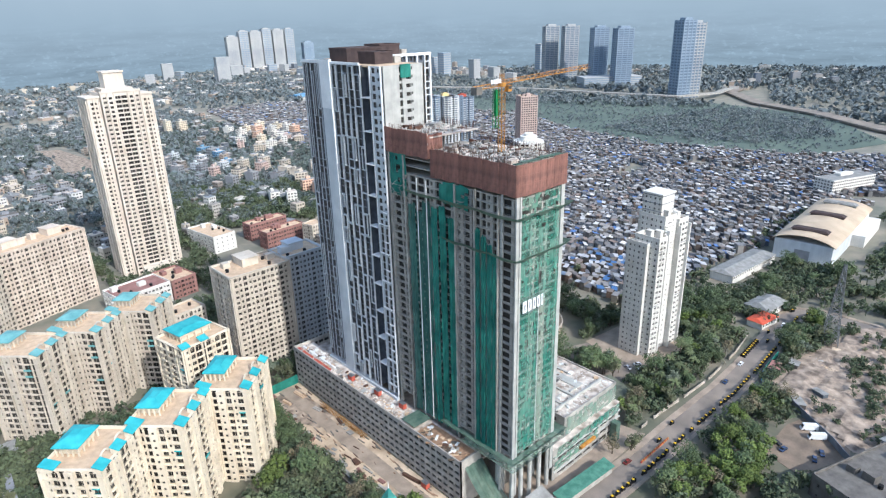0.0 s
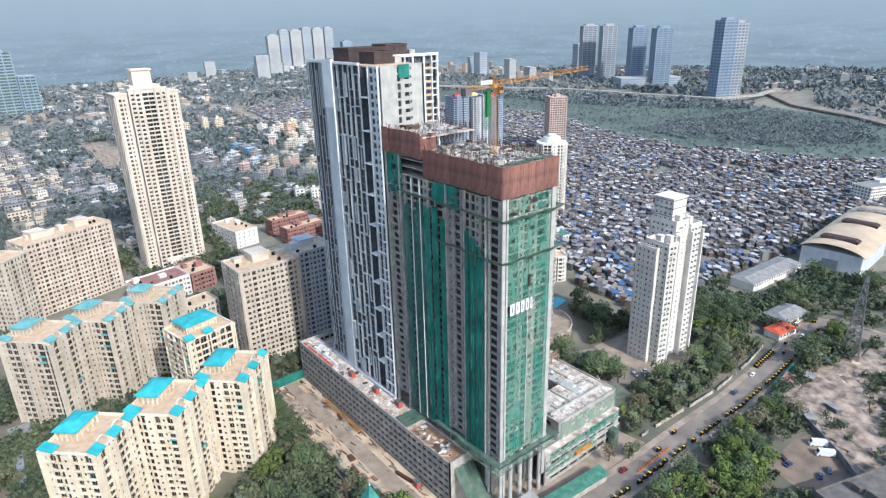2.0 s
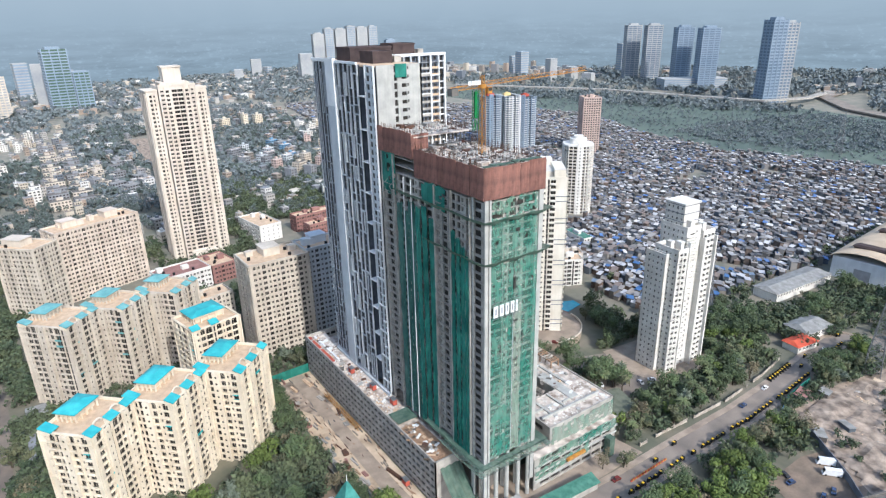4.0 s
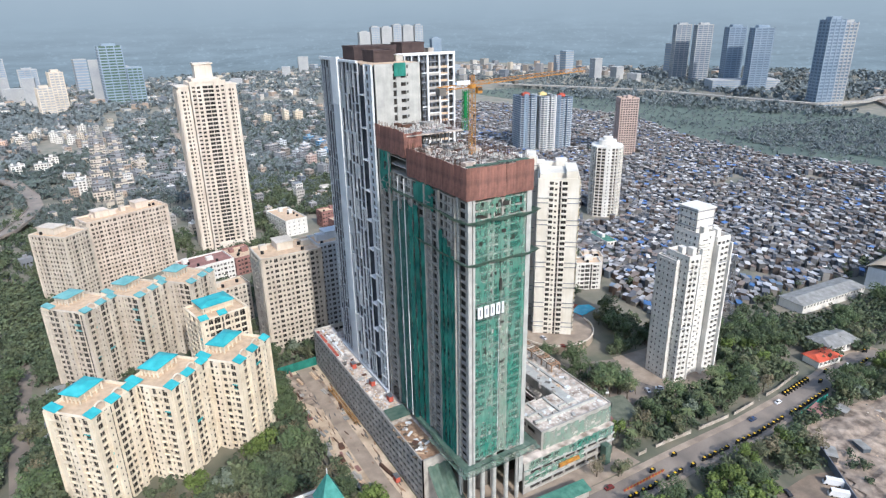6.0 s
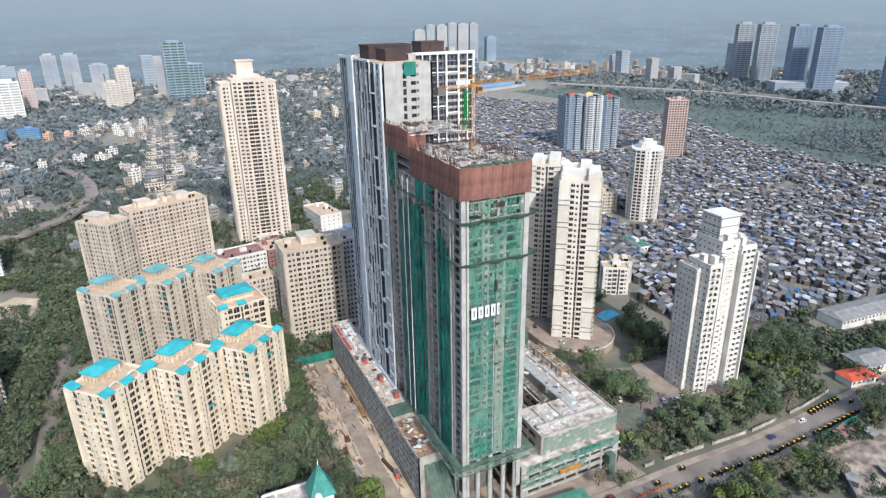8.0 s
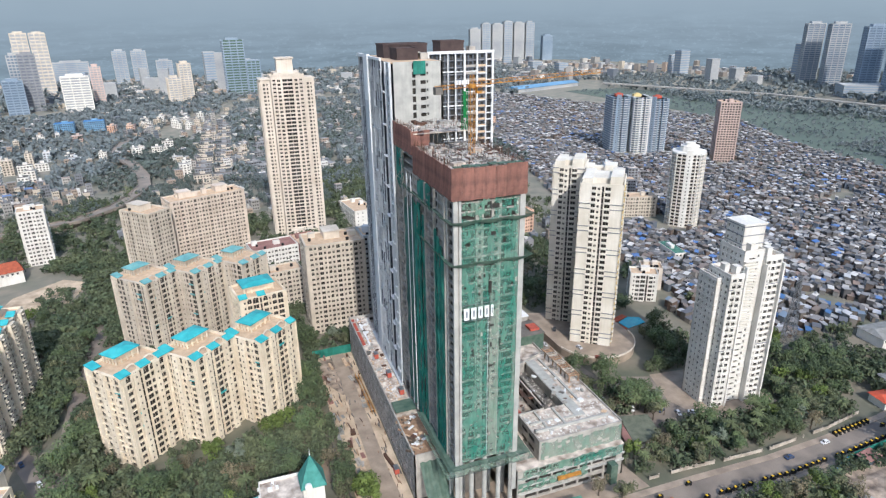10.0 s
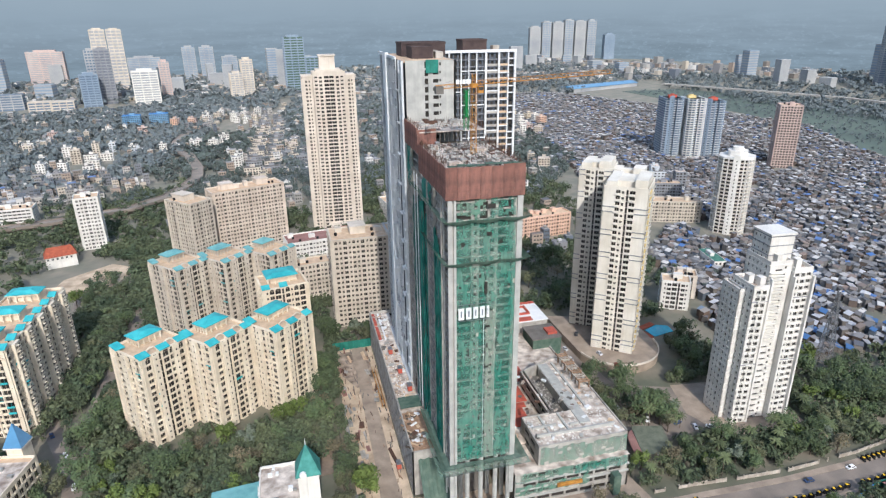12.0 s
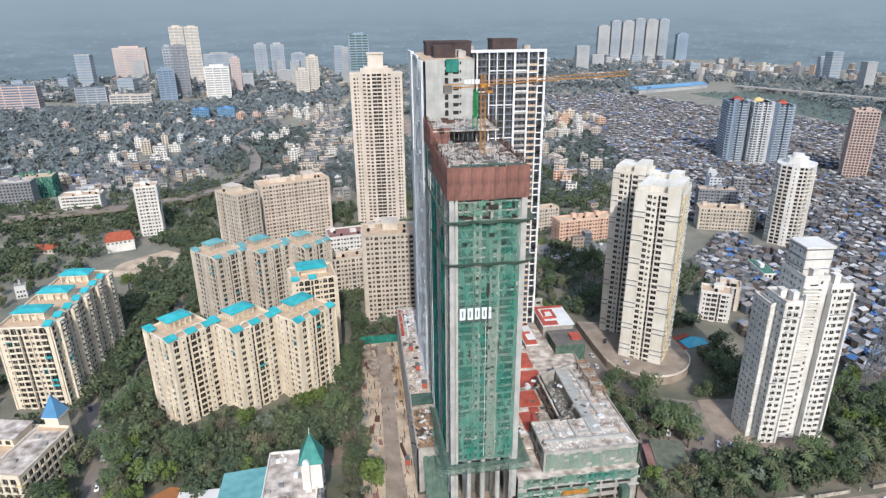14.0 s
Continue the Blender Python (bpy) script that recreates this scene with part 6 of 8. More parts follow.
house("shelter", 343, 108.5, -8, 16, 9, 4, 1.5, WHITEWALL, ORANGETARP, "shelter under an orange sheet roof")


def market_hall():
    """A hall under a barrel roof of cream sheets with raised vents."""
    t = thing("market_hall", 470, 112, 0, 4, "white hall with a cream barrel roof and raised vents", "hall")
    W, D = 120, 38
    part("wall", Geo().box(0, W, 0, D, 0, 15), LIGHTWALL, t)
    g = Geo()
    pr = None
    for s in range(17):
        a = math.pi * (0.14 + 0.72 * s / 16)
        cur = (D / 2 - (D / 2 + 1.6) * math.cos(a) / math.cos(math.pi * .14), 15 + 9 * (math.sin(a) - math.sin(math.pi * .14)))
        if pr:
            g.hexa([(-1.5, pr[0], pr[1] - .4), (W + 1.5, pr[0], pr[1] - .4), (W + 1.5, cur[0], cur[1] - .4), (-1.5, cur[0], cur[1] - .4)], [(-1.5, pr[0], pr[1]), (W + 1.5, pr[0], pr[1]), (W + 1.5, cur[0], cur[1]), (-1.5, cur[0], cur[1])])
        pr = cur
    part("roof", g, HALLROOF, t, "cream barrel roof")
    for x in (12, 60, 100):
        part("vent", Geo().hip(rect(x, x + 7, 7, D - 7), 20.4, 22.0, 2.5, .4).box(x + .5, x + 6.5, 7.5, D - 7.5, 18.5, 20.4), BROWN if x < 90 else TINROOF, t, "raised roof vent")
    part("annex", Geo().box(60, 118, -9, -0.1, 0, 9), WHITEWALL, t)
    part("door", Geo().box(-.1, -.02, 14, 24, 0, 9), OFFGREY, t)


market_hall()
house("shed", 395, 148, -4, 60, 16, 6, 2.0, WHITEWALL, TINROOF, "long shed with a grey sheet roof and white fascia")
house("shed", 268, 22, -20, 40, 12, 5, 1.5, DARKGREY, TINROOF, "dark shed beside the rubble lot")
slab_block("warehouse", 216, 22, -19, 46, 24, 2, CONCRETE_D, "old flat-roofed concrete warehouse", [PLAIN], fh=4.4, many=30, roof=CONCRETE_D, category="warehouse")


# ---- lattice pylon ----
def pylon(x, y, H, w, label):
    t = thing("power_pylon", x, y, 0, 20, label, "pylon")
    g = Geo()
    n = 14
    ring = lambda k: [(sx * (w * (1 - .86 * k / n)) / 2, sy * (w * (1 - .86 * k / n)) / 2, H * k / n) for sx, sy in ((-1, -1), (1, -1), (1, 1), (-1, 1))]
    for k in range(n):
        a, bq = ring(k), ring(k + 1)
        for i in range(4):
            j = (i + 1) % 4
            g.beam(a[i], bq[i], 0.28)
            g.beam(a[i], bq[j], 0.16)
            g.beam(a[j], bq[i], 0.16)
            g.beam(a[i], a[j], 0.14)
    part("lattice", g, STEEL, t)
    for z, L in ((H * .72, 7), (H * .84, 6), (H * .95, 5)):
        part("cross_arm", Geo().beam((-L, 0, z), (L, 0, z), .3).beam((-L, 0, z), (0, 0, z + 2), .18).beam((L, 0, z), (0, 0, z + 2), .18), STEEL, t)


pylon(353, 77, 47, 8, "grey steel lattice pylon beside the rubble lot")
pylon(345, 165, 44, 7, "grey steel lattice pylon among the huts")
pylon(880, 330, 55, 9, "far lattice pylon on the marsh")


# ---- far towers ----
def far_tower(x, y, rz, w, d, H, wall, band, label, fl=5.0, fins=True, crown=True):
    t = thing("far_tower", x, y, 0, rz, label, "tower block")
    part("body", Geo().box(-w / 2, w / 2, -d / 2, d / 2, 0, H), band, t)
    g = Geo()
    z = 4.0
    while z < H:
        g.box(-w / 2 - .5, w / 2 + .5, -d / 2 - .5, d / 2 + .5, z, z + fl * 0.42)
        z += fl
    part("banding", g, wall, t, kind="stuff")
    if fins:
        for k in (-0.5, -0.16, 0.18, 0.5):
            part("fin", Geo().box(k * w - .9, k * w + .9, -d / 2 - 1.0, -d / 2 + .2, 0, H + 1), wall, t)
            part("fin", Geo().box(-w / 2 - 1.0, -w / 2 + .2, k * d - .9, k * d + .9, 0, H + 1), wall, t)
    if crown:
        part("crown", Geo().box(-w * .3, w * .3, -d * .3, d * .3, H, H + 5), wall, t)
    return t


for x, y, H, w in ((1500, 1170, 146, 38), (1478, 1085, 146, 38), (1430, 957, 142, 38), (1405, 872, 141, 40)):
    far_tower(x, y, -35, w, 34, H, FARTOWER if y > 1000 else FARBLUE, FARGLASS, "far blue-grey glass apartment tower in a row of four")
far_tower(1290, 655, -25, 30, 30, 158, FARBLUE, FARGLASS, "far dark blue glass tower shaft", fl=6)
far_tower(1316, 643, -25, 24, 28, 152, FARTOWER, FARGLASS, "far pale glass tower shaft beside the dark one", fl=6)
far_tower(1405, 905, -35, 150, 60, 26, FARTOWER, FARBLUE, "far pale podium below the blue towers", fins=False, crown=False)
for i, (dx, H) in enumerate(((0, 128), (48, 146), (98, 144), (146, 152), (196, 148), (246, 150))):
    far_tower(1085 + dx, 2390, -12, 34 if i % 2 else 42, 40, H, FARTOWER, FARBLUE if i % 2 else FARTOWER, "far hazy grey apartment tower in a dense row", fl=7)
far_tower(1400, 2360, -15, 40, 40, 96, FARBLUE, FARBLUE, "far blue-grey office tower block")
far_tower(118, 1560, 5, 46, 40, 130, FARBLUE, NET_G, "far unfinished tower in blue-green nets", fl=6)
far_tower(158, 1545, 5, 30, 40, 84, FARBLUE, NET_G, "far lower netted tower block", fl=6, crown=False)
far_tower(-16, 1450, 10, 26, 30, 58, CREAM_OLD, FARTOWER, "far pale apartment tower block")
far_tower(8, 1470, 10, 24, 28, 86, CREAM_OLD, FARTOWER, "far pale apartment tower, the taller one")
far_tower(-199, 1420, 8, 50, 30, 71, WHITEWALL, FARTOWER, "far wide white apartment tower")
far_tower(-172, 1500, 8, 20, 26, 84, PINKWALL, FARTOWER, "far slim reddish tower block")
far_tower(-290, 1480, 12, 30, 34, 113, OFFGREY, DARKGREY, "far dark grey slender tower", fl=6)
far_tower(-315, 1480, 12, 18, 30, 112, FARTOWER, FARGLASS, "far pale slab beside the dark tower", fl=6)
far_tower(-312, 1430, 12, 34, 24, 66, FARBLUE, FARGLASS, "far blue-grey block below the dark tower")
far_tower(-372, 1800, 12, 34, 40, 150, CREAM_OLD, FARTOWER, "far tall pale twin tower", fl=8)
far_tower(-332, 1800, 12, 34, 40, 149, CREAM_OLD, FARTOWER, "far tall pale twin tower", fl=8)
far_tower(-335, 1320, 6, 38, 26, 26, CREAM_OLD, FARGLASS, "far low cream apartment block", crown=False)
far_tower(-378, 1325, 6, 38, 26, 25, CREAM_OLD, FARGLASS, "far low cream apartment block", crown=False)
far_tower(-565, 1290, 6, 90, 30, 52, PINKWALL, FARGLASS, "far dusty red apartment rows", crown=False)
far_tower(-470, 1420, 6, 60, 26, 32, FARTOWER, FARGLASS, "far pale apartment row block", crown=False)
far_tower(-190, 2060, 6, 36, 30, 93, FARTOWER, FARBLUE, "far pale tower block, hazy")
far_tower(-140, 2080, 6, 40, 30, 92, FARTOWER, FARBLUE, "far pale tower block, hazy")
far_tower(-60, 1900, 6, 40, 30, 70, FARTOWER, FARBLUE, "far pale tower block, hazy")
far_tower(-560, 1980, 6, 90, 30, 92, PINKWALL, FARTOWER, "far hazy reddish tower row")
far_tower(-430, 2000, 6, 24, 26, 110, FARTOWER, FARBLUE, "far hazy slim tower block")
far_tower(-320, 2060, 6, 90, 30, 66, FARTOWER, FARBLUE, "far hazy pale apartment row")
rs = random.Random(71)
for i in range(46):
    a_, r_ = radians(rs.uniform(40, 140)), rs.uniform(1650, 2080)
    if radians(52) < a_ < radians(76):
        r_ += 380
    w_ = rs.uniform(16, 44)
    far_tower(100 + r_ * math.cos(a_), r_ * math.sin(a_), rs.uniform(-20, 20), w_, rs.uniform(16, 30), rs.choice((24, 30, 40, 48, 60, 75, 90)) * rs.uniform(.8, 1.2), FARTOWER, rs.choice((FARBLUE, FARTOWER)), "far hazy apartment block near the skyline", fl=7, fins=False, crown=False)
t = thing("far_shed", 850, 1370, 0, 20, "long far shed with a bright blue sheet roof", "shed")
part("roof", Geo().hexa([(-115, -24, 9), (115, -24, 9), (115, 24, 9), (-115, 24, 9)], [(-115, -1, 14), (115, -1, 14), (115, 1, 14), (-115, 1, 14)]), FARSHED, t)
part("wall", Geo().box(-113, 113, -22, 22, 0, 9), FARTOWER, t)


TINMIX = palette("tin_roof_sheets", [lin(134, 132, 132), lin(160, 160, 160), lin(110, 108, 108), lin(182, 182, 184), lin(124, 112, 104), lin(98, 100, 106), lin(146, 140, 134), lin(112, 128, 146), lin(176, 178, 182), lin(70, 106, 150)], rough=0.65, fine=1.5, island=False)
SHACK = palette("hut_walls", [lin(106, 100, 94), lin(80, 77, 75), lin(132, 126, 118), lin(86, 94, 102), lin(102, 86, 76)], fine=1.5, island=False)


def walkup(x, y, rz, w, d, floors, wall, roofm, label, bays_=0, balcony=True):
    """A small apartment house: walls with rows of recess-dark windows, balcony slabs, parapet and a stair head."""
    t = thing("apartment_house", x, y, 0, rz, label, "apartment house")
    H = floors * 3.0
    g = Geo().box(-w / 2, w / 2, -d / 2, d / 2, 0, H + .7)
    for L, at in ((w, lambda u: (u - w / 2, -d / 2 - .05)), (d, lambda u: (-w / 2 - .05, d / 2 - u)), (d, lambda u: (w / 2 + .05, u - d / 2))):
        n = max(2, int(L / 3.0))
        for i in range(n):
            a, b = at(L * (i + .22) / n), at(L * (i + .74) / n)
            for k in range(floors):
                z = k * 3 + .9
                g.face([(*a, z), (*b, z), (*b, z + 1.5), (*a, z + 1.5)], 1)
    part("wall", g, [wall, GLASS_D], t)
    part("roof", Geo().box(-w / 2 + .3, w / 2 - .3, -d / 2 + .3, d / 2 - .3, H + .5, H + .74), roofm, t)
    if balcony:
        b = Geo()
        for k in range(1, floors + 1):
            b.box(-w / 2 - .6, w / 2 + .6, -d / 2 - .8, -d / 2, k * 3 - .2, k * 3)
        part("ledge", b, wall, t)
    part("stair_head", Geo().box(-w * .12, w * .18, 0, d * .3, H + .7, H + 3.2), wall, t)
    return t


BLUEWALL = mat("pale_blue_paint", lin(128, 168, 196), lin(108, 146, 176), 0.15, streak=0.12)
rw = random.Random(19)
CLUSTERS = [
    # centre, spread, how many, paints, storeys, heading, label
    ((350, 1085), (34, 16), 3, (CREAM, ORANGEWALL), (6, 7), 10, "pale yellow apartment house among trees"),
    ((292, 800), (40, 60), 14, (BLUEWALL, LIGHTWALL, OFFGREY), (3, 4), 20, "pale blue house with a flat roof"),
    ((318, 690), (46, 55), 11, (CREAM_OLD, OFFGREY, PINKWALL), (4, 5), 25, "cream walk-up apartment house"),
    ((462, 930), (44, 60), 12, (ORANGEWALL, WHITEWALL, CREAM), (4, 6), 15, "salmon and white walk-up apartment house"),
    ((345, 645), (36, 40), 6, (CREAM_OLD, PINKWALL), (4, 5), -20, "white walk-up apartment house"),
    ((420, 840), (50, 55), 9, (PINKWALL, CREAM_OLD, WHITEWALL), (4, 5), -25, "dusty pink walk-up apartment house"),
    ((-25, 890), (30, 26), 8, (WHITEWALL,), (3, 4), 10, "white villa on a wooded slope"),
    ((-10, 1130), (48, 50), 14, (WHITEWALL, CREAM_OLD), (3, 5), -15, "white house on a wooded slope"),
    ((20, 740), (7, 14), 3, (WHITEWALL,), (4, 5), 5, "white house with terraces among trees"),
    ((-82, 1090), (18, 22), 5, (PINKWALL, ORANGEWALL), (4, 5), 0, "dusty red apartment house"),
    ((-172, 790), (30, 70), 7, (WHITEWALL, CREAM_OLD), (4, 6), 5, "pale apartment house among trees"),
    ((-120, 820), (40, 70), 6, (WHITEWALL, LIGHTWALL), (3, 4), 5, "small white house among trees"),
    ((110, 800), (26, 90), 16, (CREAM_OLD, OFFGREY), (3, 3), 20, "weathered low apartment row"),
    ((300, 545), (24, 26), 6, (CREAM_OLD, ORANGEWALL, WHITEWALL), (4, 5), -15, "beige walk-up apartment house"),
    ((475, 500), (24, 16), 4, (LIGHTWALL, OFFGREY), (5, 7), -20, "blue-grey apartment house among huts"),
    ((-260, 900), (120, 160), 14, (WHITEWALL, CREAM_OLD, PINKWALL), (2, 4), 5, "pale house between dark trees"),
]
TAKEN = []
for (cx, cy), (sx, sy), n_, paints, (f0, f1), head, lab in CLUSTERS:
    for i in range(n_ * 8):
        if n_ == 0:
            break
        x, y = cx + rw.uniform(-sx, sx), cy + rw.uniform(-sy, sy)
        if any(abs(x - a) < 22 and abs(y - b_) < 18 for a, b_ in TAKEN):
            continue
        TAKEN.append((x, y))
        n_ -= 1
        walkup(x, y, head + rw.choice((0, 0, 90)) + rw.uniform(-6, 6), rw.uniform(10, 16), rw.uniform(8, 11), rw.randint(f0, f1), rw.choice(paints), rw.choice((TINROOF, CONCRETE_D, TINROOF, SLABTOP)), lab)
# terraced rows climbing between two tree-lined streets
for k in range(13):
    y = 690 + k * 31
    for x in (44 + k * .6, 66 + k * .8):
        walkup(x, y + rw.uniform(-3, 3), 6, 19, 11, 3, rw.choice((CREAM_OLD, OFFGREY)), CONCRETE_D, "weathered terraced row of low apartments", balcony=False)
for x, y, w, rf in ((-168, 1098, 28, BLUETARP), (-126, 1106, 30, BLUETARP)):
    walkup(x, y, 4, w, 16, 7, BLUEWALL, rf, "blue apartment house with a blue sheet roof")
walkup(-231, 582, 8, 34, 18, 8, OFFGREY, SLABTOP, "grey weathered apartment block beside green nets")
walkup(455, 497, -15, 16, 9, 2, BLUETARP, BLUETARP, "bright blue sheeted shed among huts", balcony=False)
walkup(383, 305, 80, 26, 9, 2, WHITEWALL, GREENSHEET, "long shed with a pale turquoise sheet roof", balcony=False)
walkup(700, 170, -20, 60, 20, 5, WHITEWALL, TINROOF, "white hall block at the settlement's edge")
walkup(3, 255, 88, 78, 9, 1, OFFGREY, TINROOF, "long low shed with a blue-grey sheet roof", balcony=False)


# ---- fields of huts, low houses and woods ----
def inside(p, poly):
    x, y = p
    c = False
    for (x0, y0), (x1, y1) in zip(poly, poly[1:] + poly[:1]):
        if (y0 > y) != (y1 > y) and x < (x1 - x0) * (y - y0) / (y1 - y0) + x0:
            c = not c
    return c


KEEP = [(18, 36, 130, 147), (410, 452, 345, 390), (630, 672, 525, 575), (552, 632, 605, 670), (388, 440, 385, 425), (412, 452, 435, 468), (302, 338, 236, 276), (462, 598, 96, 162), (392, 458, 140, 168), (340, 350, 160, 170), (226, 280, 178, 250), (262, 304, 128, 170), (260, 318, 384, 412), (234, 280, 416, 442), (80, 138, 390, 428), (100, 152, 458, 490), (168, 246, 424, 504), (12, 90, 394, 466), (104, 168, 274, 302), (82, 112, 314, 336), (-84, -56, 458, 484), (-180, -136, 542, 570), (-250, -200, 596, 634), (-96, -68, 420, 446), (-10, 6, 284, 300), (66, 98, 241, 272), (-62, -32, 208, 284), (64, 92, 110, 144), (50, 70, 122, 142), (276, 300, 214, 236), (-13, -8, 205, 330), (-37, -32, 215, 300), (382, 394, 20, 104), (-185, -128, 735, 855), (160, 205, 850, 1090), (217, 237, 124, 146), (248, 262, 136, 172)]


TERRACES = [(149.5, 171.5, -137, -116), (171.5, 194, -121, -100.2), (194, 217.4, -106, -85.2), (218, 239, -210, -184), (239, 260, -194, -170.5), (260, 280, -179, -155.5)]


def free(x, y, extra=0):
    u, v = (x + y) * .7071, (x - y) * .7071
    if any(a - 3.5 < u < b_ + 3.5 and c - 3.5 < v < d + 3.5 for a, b_, c, d in TERRACES):
        return False
    return all(not (a - extra < x < b_ + extra and c - extra < y < d + extra) for a, b_, c, d in KEEP)


SLUM = [(316, 186), (322, 240), (330, 262), (338, 320), (395, 380), (380, 470), (440, 700), (470, 1000), (520, 1320), (700, 1320), (860, 900), (905, 780), (815, 590), (790, 440), (838, 262), (900, 180), (760, 100), (600, 150), (470, 160), (420, 172), (350, 176)]


def hut_field(name, poly, step, label, seed, far=False):
    rng = random.Random(seed)
    walls, roofs, count = Geo(), Geo(), 0
    xs, ys = [p[0] for p in poly], [p[1] for p in poly]
    y = min(ys)
    while y < max(ys):
        x = min(xs)
        row = rng.uniform(-0.35, 0.35)
        s = step * (1 + max(0, (y + x - 900)) / 2600)
        while x < max(xs):
            w, d, h = rng.uniform(.75, 1.5) * s, rng.uniform(.6, 1.0) * s, rng.choice((2.6, 2.8, 3, 3.2, 3.6, 4.2, 5.2, 6.2))
            cx, cy = x + rng.uniform(-1, 1), y + rng.uniform(-2.2, 2.2)
            x += w + rng.choice((0.1, 0.3, 0.6, 1.8))
            if not inside((cx, cy), poly) or not free(cx, cy) or noise.noise((cx * .02, cy * .02, 3)) > 0.42:
                continue
            a = 0.5 + 0.35 * noise.noise((cx * .006, cy * .006, 0)) + row * .3 + rng.gauss(0, .2) + (.8 if rng.random() < .14 else 0)
            q = rot_pts([(-w / 2, -d / 2), (w / 2, -d / 2), (w / 2, d / 2), (-w / 2, d / 2)], a)
            q = [(cx + i, cy + j) for i, j in q]
            near = math.hypot(cx - 110, cy + 50) < 395 and count < 260
            if near:
                count += 1
                wl, rf = Geo(), Geo()
            else:
                wl, rf = walls, roofs
            wl.hexa([(i, j, 0) for i, j in q], [(i, j, h) for i, j in q], 0, False)
            o = [(cx + (i - cx) * 1.08, cy + (j - cy) * 1.08) for i, j in q]
            t1, t2 = rng.uniform(0, .9), rng.uniform(0, .3)
            zz = [h + .02, h + .02 + t2, h + .02 + t1 + t2, h + .02 + t1]
            rf.hexa([(i, j, z) for (i, j), z in zip(o, zz)], [(i, j, z + .15) for (i, j), z in zip(o, zz)], 0, False)
            if near:
                hut = tagged(part("hut", wl, SHACK), label="small hut under a patched grey tin roof", category="hut", group="huts of the settlement")
                part("roof", rf, TINMIX, hut)
            elif rng.random() < 0.12:
                k = rng.uniform(.5, 1.2)
                roofs.box(cx, cx + k * 1.4, cy, cy + k, h + .6, h + .6 + k)
        y += s * 1.02
    t = thing(name, 0, 0, 0, 0, label, "huts", kind="stuff")
    part("hut_walls", walls, SLUMWALL, t, kind="stuff")
    part("hut_roofs", roofs, SLUMROOF, t, kind="stuff")


hut_field("hut_settlement", SLUM, 4.4, "dense settlement of tin-roofed huts, some under blue sheets", 4)

LOWCITY = [
    ([(60, 520), (330, 480), (430, 640), (460, 1000), (500, 1350), (300, 1400), (120, 1300), (60, 900)], 12, 0.14, 5),
    ([(-20, 500), (60, 500), (60, 900), (100, 1350), (-10, 1400), (10, 900)], 10, 0.2, 6),
    ([(-420, 640), (-90, 640), (-30, 900), (-10, 1380), (-420, 1280), (-900, 1250), (-800, 800)], 11, 0.065, 7),
    ([(-330, 575), (-120, 610), (-60, 660), (-90, 760), (-300, 700), (-420, 640)], 11, 0.7, 8),
    ([(-1500, 1400), (0, 1450), (900, 1500), (1100, 2300), (600, 2250), (-500, 2150), (-1500, 1800)], 24, 0.4, 9),
    ([(900, 1500), (1400, 1500), (1750, 900), (1800, 1200), (1500, 2000), (1100, 2500)], 28, 0.34, 10),
    ([(1480, 620), (1740, 470), (1800, 540), (1540, 690)], 26, 0.8, 12),
    ([(1500, 300), (2600, -200), (3300, 900), (2600, 1500), (1900, 800)], 44, 0.16, 13),
    ([(196, 330), (330, 330), (380, 470), (230, 480)], 11, 0.25, 14),
    ([(-200, 380), (-100, 380), (-100, 330), (-260, 300)], 14, 0.12, 15),
]


